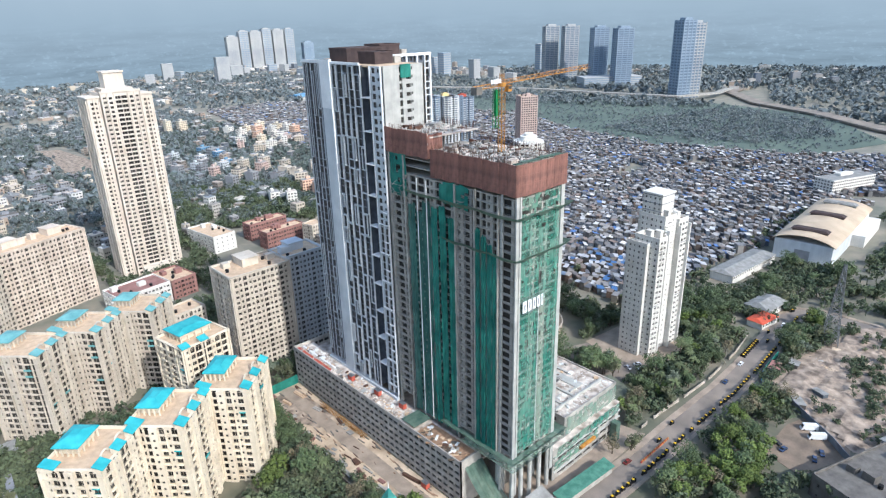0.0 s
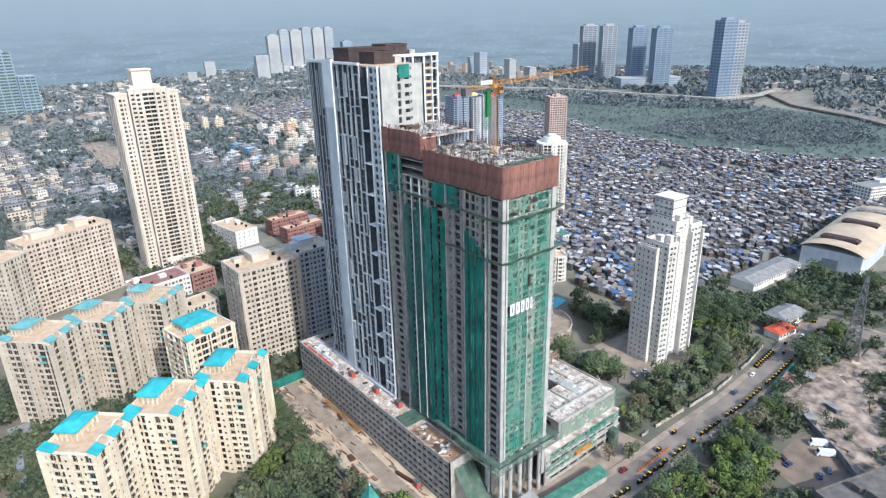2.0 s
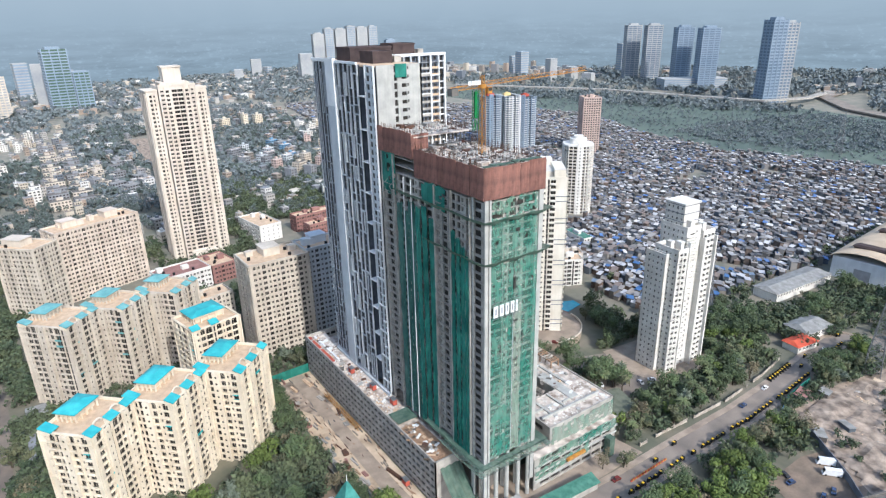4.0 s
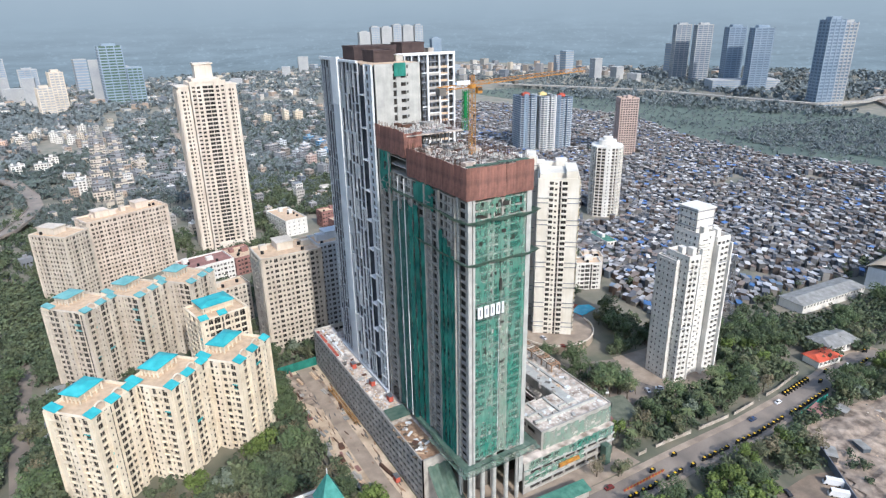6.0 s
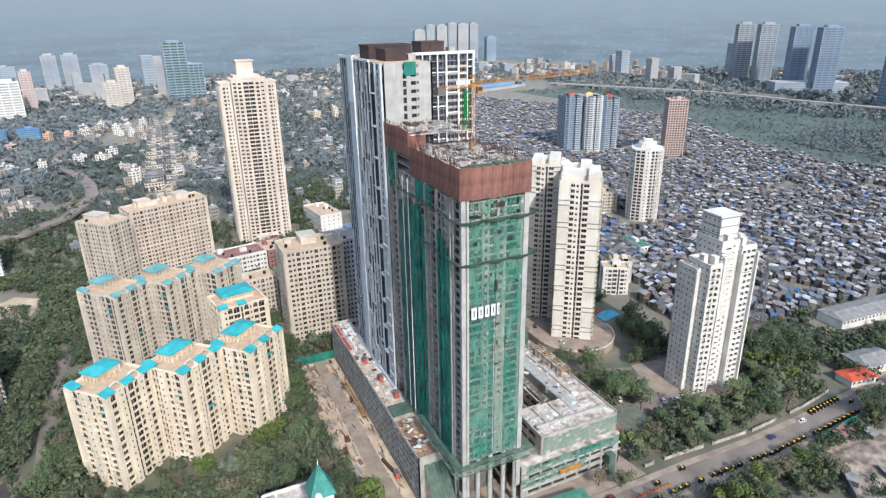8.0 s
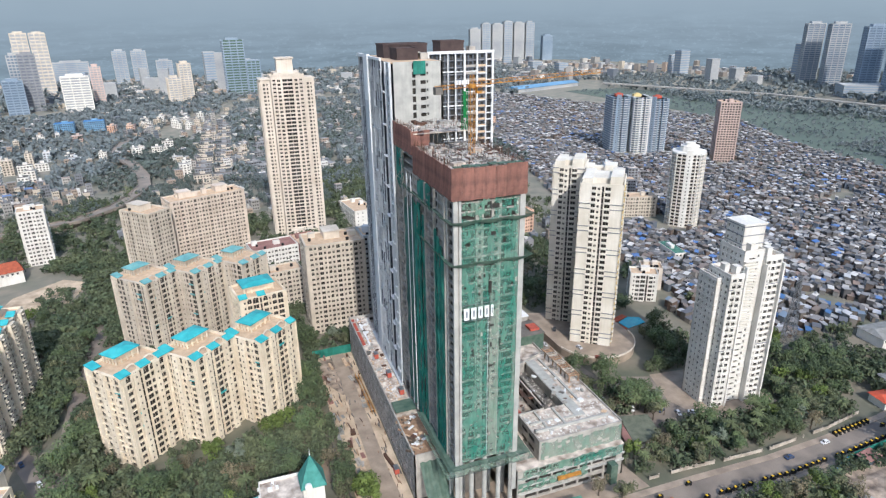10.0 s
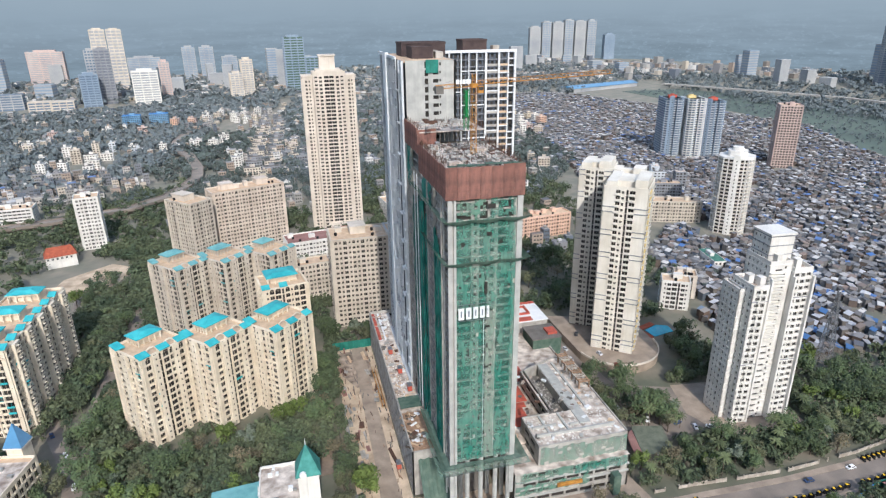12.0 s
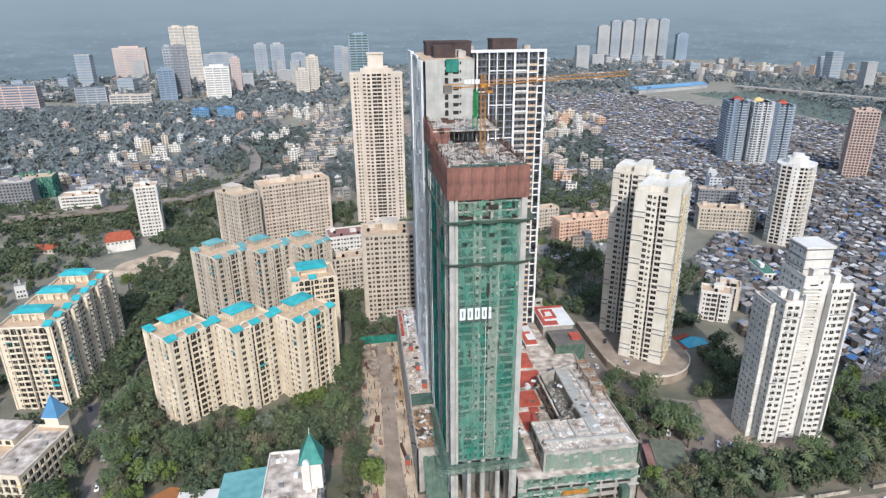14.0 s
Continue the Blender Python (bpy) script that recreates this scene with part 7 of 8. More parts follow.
def low_city():
    rng = random.Random(21)
    for poly, step, dens, seed in LOWCITY:
        g, r = Geo(), Geo()
        xs, ys = [p[0] for p in poly], [p[1] for p in poly]
        y = min(ys)
        while y < max(ys):
            x = min(xs)
            while x < max(xs):
                cx, cy = x + rng.uniform(-.4, .4) * step, y + rng.uniform(-.4, .4) * step
                x += step
                if rng.random() > dens * (1.25 if noise.noise((cx * .008, cy * .008, 7)) > -0.05 else .45) or not inside((cx, cy), poly) or not free(cx, cy, 6):
                    continue
                w, d = step * rng.uniform(.45, .95), step * rng.uniform(.4, .8)
                h = rng.choice((4, 6, 7, 9, 10, 13)) * (1 if step < 25 else rng.choice((1, 1, 1.3, 2.2)))
                a = 0.3 + .8 * noise.noise((cx * .002, cy * .002, 1))
                q = [(cx + i, cy + j) for i, j in rot_pts(rect(-w / 2, w / 2, -d / 2, d / 2), a)]
                g.prism(q, 0, h, 0)
                if step < 20:
                    for (xa, ya), (xb, yb) in ((q[0], q[1]), (q[3], q[0])):
                        ex, ey = (xb - xa), (yb - ya)
                        L = math.hypot(ex, ey)
                        ox, oy = ey / L * .06, -ex / L * .06
                        for fl_ in range(max(1, int(h / 3.2))):
                            for f0 in (.15, .42, .7):
                                z = fl_ * 3.2 + 1.0
                                p0, p1 = (xa + ex * f0 + ox, ya + ey * f0 + oy), (xa + ex * (f0 + .16) + ox, ya + ey * (f0 + .16) + oy)
                                g.face([(*p0, z), (*p1, z), (*p1, z + 1.3), (*p0, z + 1.3)], 1)
                if rng.random() < .5:
                    s_ = rng.uniform(.2, .4)
                    g.prism([(cx + (i - cx) * s_, cy + (j - cy) * s_) for i, j in q], h, h + rng.uniform(1.5, 3.2), 0)
                o = [(cx + (i - cx) * .93, cy + (j - cy) * .93) for i, j in q]
                r.hexa([(i, j, h) for i, j in o], [(i, j, h + .12) for i, j in o], 0, False)
            y += step * .9
        t = thing("low_houses", 0, 0, 0, 0, "weathered low houses and flat-roofed blocks between trees", "houses", kind="stuff")
        part("house_walls", g, [FARWALL, GLASS_D], t, kind="stuff")
        part("house_roofs", r, SLUMROOF if seed in (6, 8, 14) else FARWALL, t, kind="stuff")


low_city()


# ---- trees ----
def leaf_cloud(g, c, r, n, size, rng, flat=0.8, slot=0):
    """Leaf sprays scattered through an uneven blob, denser at its surface."""
    lumps = [(Vector((rng.gauss(0, .42), rng.gauss(0, .42), rng.gauss(0.05, .32) * flat)) * r, rng.uniform(.32, .6) * r) for _ in range(9)]
    for _ in range(n):
        o, rr = rng.choice(lumps)
        d = Vector((rng.gauss(0, 1), rng.gauss(0, 1), rng.gauss(0.25, 1))).normalized()
        p = Vector(c) + o + d * rr * rng.uniform(.6, 1.05)
        nrm = (d + Vector((rng.gauss(0, .5), rng.gauss(0, .5), rng.gauss(.3, .5)))).normalized()
        q = nrm.to_track_quat("Z", "Y")
        s = size * rng.uniform(.6, 1.35)
        t = rng.uniform(0, 6.28)
        ring = [q @ Vector((s * k * math.cos(t + a), s * k * math.sin(t + a), h)) for a, k, h in ((0, 1, 0), (1.6, .62, .15 * s), (3.14, 1, 0), (4.7, .62, -.15 * s))]
        g.face([p + v for v in ring], slot)


def tree_template(seed, H, r, leafm, n=950, size=.44):
    rng = random.Random(seed)
    t = thing("tree", 0, 0, -500, 0, "broad dark green street tree", "tree")
    g = Geo()
    g.tube((0, 0, 0), (0.1, 0, H * .45), .32, .2, 7)
    for k in range(5):
        a = k * 1.3 + rng.uniform(0, .6)
        g.tube((0.05, 0, H * (.28 + .05 * k)), (math.cos(a) * r * .55, math.sin(a) * r * .55, H * (.6 + .05 * k)), .14, .05, 5)
    part("trunk", g, BARK, t)
    g = Geo()
    leaf_cloud(g, (0, 0, H * .66), r, n, size, rng)
    part("crown", g, leafm, t)
    return t


def palm_template(seed, H):
    rng = random.Random(seed)
    t = thing("palm_tree", 0, 0, -500, 0, "slim coconut palm with drooping fronds", "palm tree")
    g = Geo()
    pr = (0, 0, 0)
    for k in range(1, 5):
        cur = (.12 * k * k * .3, .05 * k, H * k / 4)
        g.tube(pr, cur, .24 - .03 * k, .22 - .03 * k, 6)
        pr = cur
    part("trunk", g, BARK, t)
    g = Geo()
    for k in range(24):
        a = k * 2.4 + rng.uniform(-.2, .2)
        e = rng.uniform(-.2, .9)
        p, d = Vector(pr), Vector((math.cos(a) * math.cos(e), math.sin(a) * math.cos(e), math.sin(e)))
        side = Vector((-math.sin(a), math.cos(a), 0))
        w0 = .1
        for s in range(5):
            q = p + d * .82
            w1 = (.3, .38, .34, .24, .05)[s]
            g.face([p - side * w0 - Vector((0, 0, .25 * w0)), p, q, q - side * w1 - Vector((0, 0, .35 * w1))])
            g.face([p, p + side * w0 - Vector((0, 0, .25 * w0)), q + side * w1 - Vector((0, 0, .35 * w1)), q])
            p, w0 = q, w1
            d = (d + Vector((0, 0, -.28))).normalized()
    part("frond", g, PALM, t)
    return t


RARE = [tree_template(8, 9, 3.8, LEAF_B, 520, .38), tree_template(9, 8, 3.2, LEAF_S, 700)]
TREES = [tree_template(1, 11, 4.6, LEAF), tree_template(2, 9, 4.0, LEAF_O), tree_template(3, 13, 5.4, LEAF, 1400), tree_template(4, 9, 4.2, LEAF_L), tree_template(5, 7, 3.2, LEAF_O, 680)]
PALMS = [palm_template(6, 11), palm_template(7, 9)]

WOODS = [
    # plan outline, how many, share of palms, share of bright trees
    ([(20, 120), (66, 146), (66, 160), (98, 162), (98, 195), (84, 200), (62, 186), (46, 178), (28, 176), (10, 190), (0, 186), (8, 150)], 66, .18, .25),
    ([(86, 196), (98, 196), (100, 238), (97, 250), (94, 222)], 8, 0, .1),
    ([(95, 112), (100, 112), (101, 165), (96, 165)], 9, 0, .2),
    ([(170, 50), (236, 66), (262, 68), (278, 72), (281, 82), (240, 85), (180, 85), (130, 84)], 64, 0, .55),
    ([(214, 111), (262, 109), (300, 109.5), (328, 112), (332, 128), (302, 130), (262, 128), (216, 124)], 50, .45, .05),
    ([(224, 136), (250, 140), (258, 156), (246, 166), (232, 152)], 20, .25, .1),
    ([(-6, 126), (-2, 146), (-9, 174), (-18, 176), (-14, 140)], 11, 0, .2),
    ([(12, 126), (18, 128), (8, 160), (0, 178), (-4, 172), (4, 148)], 12, 0, .2),
    ([(186, 104), (199, 104), (199, 110), (186, 110)], 2, 0, 0),
    ([(106, 132), (112, 132), (112, 146), (106, 146)], 2, 0, .5),
    ([(304, 130), (336, 120), (354, 140), (348, 172), (316, 180), (302, 176)], 40, .1, .1),
    ([(256, 172), (300, 172), (302, 214), (282, 214), (262, 190)], 16, .25, 0),
    ([(214, 182), (226, 186), (226, 176), (238, 178), (232, 168), (256, 158), (250, 140), (224, 138), (214, 160)], 22, .3, .1),
    ([(205, 252), (236, 262), (240, 300), (252, 380), (222, 384), (204, 300)], 36, 0, .15),
    ([(236, 262), (284, 250), (300, 330), (255, 380)], 34, 0, .05),
    ([(322, 82), (352, 78), (378, 84), (376, 92), (345, 95), (326, 91)], 22, 0, .1),
    ([(385, 108), (450, 96), (470, 108), (440, 140), (390, 140)], 18, .3, 0),
    ([(-22, 232), (-6, 196), (6, 200), (0, 262), (-8, 310), (-30, 330), (-34, 290)], 34, .1, .05),
    ([(-95, 300), (-50, 300), (-40, 360), (-80, 372), (-140, 350)], 20, .1, .05),
    ([(102, 253), (134, 254), (134, 266), (102, 270)], 9, 0, .2),
    ([(-12, 160), (-22, 190), (-34, 196), (-34, 150), (-18, 120), (0, 118)], 12, .1, .1),
]


def plant_woods():
    rng = random.Random(17)
    for poly, n, palms, bright in WOODS:
        xs, ys = [p[0] for p in poly], [p[1] for p in poly]
        got, tries, spots = 0, 0, []
        while got < n * .72 and tries < 4000:
            tries += 1
            x, y = rng.uniform(min(xs), max(xs)), rng.uniform(min(ys), max(ys))
            if not inside((x, y), poly) or not free(x, y) or any((x - a) ** 2 + (y - b_) ** 2 < 9 for a, b_ in spots):
                continue
            spots.append((x, y))
            got += 1
            k = rng.random()
            src = rng.choice(PALMS) if k < palms else TREES[3] if k < palms + bright else rng.choice((TREES[0], TREES[1], TREES[2], TREES[4]))
            if rng.random() < .09 and k >= palms:
                src = RARE[0] if rng.random() < .65 else RARE[1]
            s = rng.uniform(.75, 1.2) * (.8 if src in PALMS else 1)
            copy_thing(src, pose(x, y, 0, 0, 0, rng.uniform(0, 360)) @ Matrix.Diagonal((s, s, s * rng.uniform(.85, 1.1), 1)))


plant_woods()
for src in TREES + PALMS + RARE:
    for o in (*src.children_recursive, src):
        bpy.data.objects.remove(o)

FORESTS = [
    ([(-4, 196), (12, 190), (6, 330), (-4, 330)], 90, 1.0),
    ([(-29, 215), (-17, 215), (-17, 330), (-29, 330)], 80, .95),
    ([(800, 440), (845, 265), (1000, 210), (1190, 340), (1240, 560), (1180, 900), (1010, 1280), (880, 1290), (910, 900), (840, 600)], 2200, .5),
    ([(300, 470), (440, 640), (450, 760), (400, 820), (330, 600), (280, 520)], 260, 1.0),
    ([(394, 104), (470, 108), (560, 106), (520, 40), (430, 10), (396, 40)], 170, 1.0),
    ([(384, 60), (382, 20), (372, 0), (400, -40), (430, 20), (384, 66)], 60, .8),
    ([(-60, 560), (-20, 600), (40, 560), (30, 700), (-8, 720), (-40, 800), (-70, 860), (-60, 960), (60, 980), (60, 900), (10, 700)], 420, 1.1),
    ([(-150, 560), (-50, 570), (-30, 640), (-90, 660), (-160, 640)], 110, .9),
    ([(-220, 1130), (60, 1170), (90, 1500), (-160, 1560), (-240, 1300)], 700, 1.5),
    ([(96, 200), (104, 200), (104, 252), (84, 258), (96, 240)], 34, .7),
    ([(-6, 196), (10, 188), (24, 184), (44, 178), (66, 190), (84, 200), (98, 208), (96, 196), (60, 172), (20, 168), (-2, 176)], 70, .6),
    ([(-34, 204), (-26, 206), (-34, 250), (-44, 290), (-34, 230)], 26, .7),
    ([(0, 262), (10, 214), (36, 226), (60, 244), (68, 262), (58, 278), (36, 278), (16, 284), (0, 300)], 60, .8),
    ([(104, 303), (168, 303), (176, 340), (150, 455), (100, 455), (140, 430), (138, 388), (96, 340)], 190, .9),
    ([(168, 276), (205, 254), (206, 300), (222, 384), (236, 412), (200, 424), (168, 340)], 170, 1.0),
    ([(10, 118), (66, 144), (66, 160), (98, 162), (98, 192), (84, 198), (62, 184), (46, 176), (28, 174), (6, 196), (0, 250), (-12, 330), (-30, 330), (-24, 232), (4, 180), (12, 150)], 230, .9),
    ([(86, 196), (101, 196), (103, 245), (97, 252), (94, 222)], 22, .8),
    ([(12, 206), (30, 222), (60, 244), (66, 250), (60, 270), (40, 280), (20, 282), (0, 296), (0, 260)], 60, .8),
    ([(120, 30), (180, 20), (214, 50), (236, 66), (276, 70), (280, 83), (240, 86), (180, 85.5), (120, 85)], 260, .85),
    ([(212, 110.5), (262, 109), (300, 110), (330, 113), (334, 130), (300, 130), (262, 131), (240, 134), (206, 128)], 170, .7),
    ([(284, 128), (306, 128), (308, 178), (262, 178), (262, 173), (298, 170), (303, 134)], 60, .8),
    ([(206, 128), (222, 134), (222, 176), (212, 178), (210, 150)], 40, .6),
    ([(100, 112), (106, 112), (107, 150), (103, 200), (99, 200)], 40, .55),
    ([(480, 1300), (760, 1300), (900, 1450), (1100, 1500), (1000, 1310), (1250, 900), (1400, 1400), (1050, 2300), (600, 1900)], 1700, 1.5),
    ([(-14, 196), (4, 186), (100, 196), (104, 250), (104, 312), (90, 340), (0, 340), (-26, 330), (-8, 250)], 460, .72),
    ([(12, 122), (4, 150), (-4, 180), (-26, 224), (-36, 283), (-44, 330), (-56, 400), (-38, 400), (-26, 330), (-14, 283), (-4, 222), (16, 180), (20, 148), (26, 124)], 170, .8),
    ([(60, 560), (330, 500), (440, 700), (470, 1000), (430, 1200), (100, 1200)], 1500, 1.2),
    ([(14, 160), (34, 172), (62, 182), (94, 194), (98, 164), (66, 158), (66, 146), (30, 136), (18, 142)], 150, .8),
    ([(282, 84), (262, 66), (276, 68), (284, 76)], 14, .5),
    ([(-20, 500), (60, 500), (60, 900), (20, 1000), (-4, 700)], 150, .8),
    ([(60, 332), (110, 335), (170, 340), (176, 455), (160, 505), (90, 505), (60, 470)], 260, .8),
    ([(-12, 436), (60, 425), (100, 440), (100, 530), (-12, 530)], 170, .8),
    ([(350, 106), (470, 99), (600, 82), (640, 140), (600, 172), (462, 170), (392, 172), (350, 172)], 240, .8),
    (SLUM, 620, .62),
    ([(300, 50), (336, 65), (354, 52), (340, 44), (298, 36)], 60, .5),
    ([(352, 60), (372, 66), (384, 56), (366, 50)], 16, .5),
    ([(286, 83), (330, 80), (382, 68), (384, 74), (330, 88), (288, 88)], 60, .6),
    ([(264, 40), (300, -30), (330, -30), (310, 20), (284, 70), (278, 66)], 40, .55),
    ([(214, 111), (262, 110), (330, 113), (334, 130), (302, 134), (262, 130), (222, 124)], 70, .8),
    ([(304, 130), (336, 120), (358, 140), (352, 172), (318, 182), (304, 178)], 60, 1.0),
    ([(256, 174), (300, 172), (304, 214), (282, 212), (262, 190)], 34, .9),
    ([(214, 182), (224, 186), (230, 168), (256, 158), (250, 142), (226, 140), (216, 160)], 26, .7),
    ([(206, 254), (236, 262), (284, 250), (304, 262), (322, 290), (336, 330), (330, 370), (252, 382), (222, 384), (204, 300)], 240, 1.0),
    ([(262, 214), (280, 232), (300, 236), (300, 250), (276, 250)], 22, .8),
    ([(385, 106), (460, 96), (470, 110), (462, 150), (420, 148), (390, 140), (356, 140), (350, 128), (380, 126)], 90, .9),
    ([(320, 82), (352, 76), (380, 84), (376, 92), (345, 95), (324, 91)], 30, .9),
    ([(102, 253), (160, 254), (160, 276), (106, 276)], 30, .8),
    ([(-150, 110), (-20, 120), (-14, 165), (-34, 200), (-70, 206), (-74, 300), (-160, 300)], 160, 1.0),
    ([(84, 254), (106, 254), (106, 310), (84, 316), (96, 290), (94, 262)], 30, .8),
    ([(-60, 300), (0, 262), (8, 312), (-6, 380), (20, 392), (70, 360), (104, 310), (108, 330), (84, 386), (60, 420), (0, 440), (-40, 470), (-70, 440), (-30, 420), (-26, 380)], 560, 1.0),
    ([(85, 440), (100, 500), (60, 530), (20, 480), (40, 450)], 70, 1.0),
    ([(150, 450), (175, 450), (180, 520), (330, 470), (370, 520), (320, 640), (180, 680), (150, 520)], 640, 1.1),
    ([(-420, 300), (-100, 380), (-60, 480), (-110, 585), (-420, 540), (-600, 420)], 1100, 1.15),
    ([(-900, 640), (-90, 660), (-40, 900), (0, 1400), (-400, 1300), (-1000, 1250)], 4300, 1.35),
    ([(60, 620), (330, 600), (450, 1000), (480, 1380), (100, 1380), (60, 900)], 1900, 1.2),
    ([(200, 330), (330, 330), (380, 480), (230, 480)], 150, 1.0),
    ([(840, 440), (880, 330), (1000, 260), (1130, 330), (1200, 500), (1000, 560), (860, 560)], 1500, .65),
    ([(1200, 500), (1240, 640), (1180, 950), (1050, 1200), (1000, 1000), (1080, 700)], 420, 1.4),
    ([(1260, 640), (1450, 640), (1700, 480), (2400, 300), (2600, 1200), (1600, 1500), (1300, 1000)], 2600, 1.9),
    ([(-1600, 1400), (900, 1450), (1100, 2400), (500, 2250), (-500, 2150), (-1600, 1800)], 3000, 1.9),
    ([(-112, 480), (0, 470), (24, 500), (-6, 560), (-24, 660), (-60, 630), (-112, 585)], 260, 1.0),
    ([(-50, 660), (-12, 700), (-14, 740), (-50, 800), (-90, 760)], 90, 1.0),
    ([(900, 160), (1000, 40), (1100, 200), (1300, 470), (1700, 630), (2150, 200), (1600, -300)], 1500, 1.7),
    ([(300, 236), (340, 230), (345, 300), (335, 372), (300, 330)], 60, .9),
    ([(330, 170), (600, 160), (600, 150), (465, 158), (390, 166)], 90, .8),
    ([(420, 100), (700, 50), (900, 160), (760, 95), (600, 100), (470, 100)], 160, 1.0),
    ([(214, 50), (232, 52), (230, 44), (180, -40), (120, 40), (160, 60)], 120, 1.0),
]


def forests():
    rng = random.Random(33)
    for poly, n, s in FORESTS:
        g = Geo()
        xs, ys = [p[0] for p in poly], [p[1] for p in poly]
        got = 0
        for _ in range(n * 6):
            if got >= n:
                break
            x, y = rng.uniform(min(xs), max(xs)), rng.uniform(min(ys), max(ys))
            if not inside((x, y), poly) or not free(x, y, 2) or (y > 480 and any(abs(x - a) < 10 and abs(y - b_) < 9 for a, b_ in TAKEN)) or (poly is SLUM and noise.noise((x * .012, y * .012, 9)) < .08):
                continue
            got += 1
            h, r = rng.uniform(5, 10) * s, rng.uniform(2.6, 5) * s
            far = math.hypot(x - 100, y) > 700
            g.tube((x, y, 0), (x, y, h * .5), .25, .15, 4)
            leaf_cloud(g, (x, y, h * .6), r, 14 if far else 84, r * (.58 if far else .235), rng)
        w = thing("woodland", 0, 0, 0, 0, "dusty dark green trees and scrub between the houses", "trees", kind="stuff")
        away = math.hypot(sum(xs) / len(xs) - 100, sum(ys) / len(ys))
        # farther woods take the paler leaf colours, haze by distance
        part("foliage", g, SCRUB if away < 620 else SCRUB_FAR if away < 940 else SCRUB_HAZED, w, kind="stuff")


forests()


# ---- vehicles, walls and small things ----
def car_mesh(L, W, H, glass_h):
    t = thing("car", 0, 0, -500, 0, "small parked hatchback car", "car")
    g = Geo()
    g.hexa([(0, .05, .25), (L, .05, .25), (L, W - .05, .25), (0, W - .05, .25)], [(0.05, 0, H * .55), (L - .05, 0, H * .6), (L - .05, W, H * .6), (0.05, W, H * .55)])
    g.hexa([(.75, .06, H * .6), (L - .5, .06, H * .6), (L - .5, W - .06, H * .6), (.75, W - .06, H * .6)], [(1.35, .2, H), (L - .8, .2, H), (L - .8, W - .2, H), (1.35, W - .2, H)])
    part("body", g, CARPAINT, t)
    g = Geo().hexa([(.72, .25, H * .62), (.9, .25, H * .62), (.9, W - .25, H * .62), (.72, W - .25, H * .62)], [(1.26, .3, H - .06), (1.36, .3, H - .06), (1.36, W - .3, H - .06), (1.26, W - .3, H - .06)])
    g.box(1.4, L - .9, .02, .16, H * .66, H - .12).box(1.4, L - .9, W - .16, W - .02, H * .66, H - .12)
    part("windows", g, GLASS_D, t)
    for x, y in ((.75, .12), (L - .75, .12), (.75, W - .12), (L - .75, W - .12)):
        part("wheel", Geo().tube((x, y - .1, .3), (x, y + .1, .3), .3, .3, 10), BLACK, t)
    return t


def rickshaw_mesh():
    t = thing("auto_rickshaw", 0, 0, -500, 0, "black and yellow three-wheeled taxi parked at the kerb", "rickshaw")
    part("body", Geo().hexa([(0, .3, .3), (2.6, 0, .3), (2.6, 1.3, .3), (0, 1.0, .3)], [(.3, .25, 1.0), (2.6, 0, 1.0), (2.6, 1.3, 1.0), (.3, 1.05, 1.0)]), BLACK, t, "black lower body")
    part("canopy", Geo().hexa([(.5, .1, 1.0), (2.6, 0, 1.0), (2.6, 1.3, 1.0), (.5, 1.2, 1.0)], [(.75, .15, 1.75), (2.5, .1, 1.8), (2.5, 1.2, 1.8), (.75, 1.15, 1.75)]), BLACK, t, "black canopy")
    part("roof_panel", Geo().hexa([(.8, .18, 1.76), (1.75, .15, 1.79), (1.75, 1.15, 1.79), (.8, 1.12, 1.76)], [(.85, .2, 1.8), (1.7, .18, 1.83), (1.7, 1.12, 1.83), (.85, 1.1, 1.8)]), TAXIYELLOW, t, "yellow roof panel")
    for x, y in ((.35, .65), (2.2, .1), (2.2, 1.2)):
        part("wheel", Geo().tube((x, y - .06, .24), (x, y + .06, .24), .24, .24, 8), BLACK, t)
    return t


def van_mesh():
    t = thing("van", 0, 0, -500, 0, "white delivery van parked on bare ground", "van")
    part("body", Geo().hexa([(0, 0, .4), (7, 0, .4), (7, 2.2, .4), (0, 2.2, .4)], [(.9, .1, 2.9), (7, .1, 2.9), (7, 2.1, 2.9), (.9, 2.1, 2.9)]), WHITE, t)
    part("windscreen", Geo().hexa([(.28, .2, 1.5), (.5, .2, 1.5), (.5, 2.0, 1.5), (.28, 2.0, 1.5)], [(.7, .25, 2.6), (.92, .25, 2.6), (.92, 1.95, 2.6), (.7, 1.95, 2.6)]), GLASS_D, t)
    for x, y in ((1.2, .12), (5.6, .12), (1.2, 2.08), (5.6, 2.08)):
        part("wheel", Geo().tube((x, y - .12, .4), (x, y + .12, .4), .4, .4, 10), BLACK, t)
    return t


CAR, RICK, VAN = car_mesh(3.9, 1.7, 1.5, .5), rickshaw_mesh(), van_mesh()


def on_road(s, off):
    """A place and heading on the main road at distance s along it."""
    for p, q in zip(ROADLINE, ROADLINE[1:]):
        L = math.dist(p, q)
        if s <= L:
            d = ((q[0] - p[0]) / L, (q[1] - p[1]) / L)
            return p[0] + d[0] * s - d[1] * off, p[1] + d[1] * s + d[0] * off, math.degrees(math.atan2(d[1], d[0]))
        s -= L
    return (*ROADLINE[-1], 0)


rng = random.Random(44)
for i in range(74):
    x, y, a = on_road(72 + i * 3.5 + rng.uniform(-.4, .4), -4.6 + rng.uniform(-.2, .2))
    if rng.random() < .86:
        copy_thing(RICK, pose(x, y, .07, 0, 0, a + rng.uniform(-6, 6)))
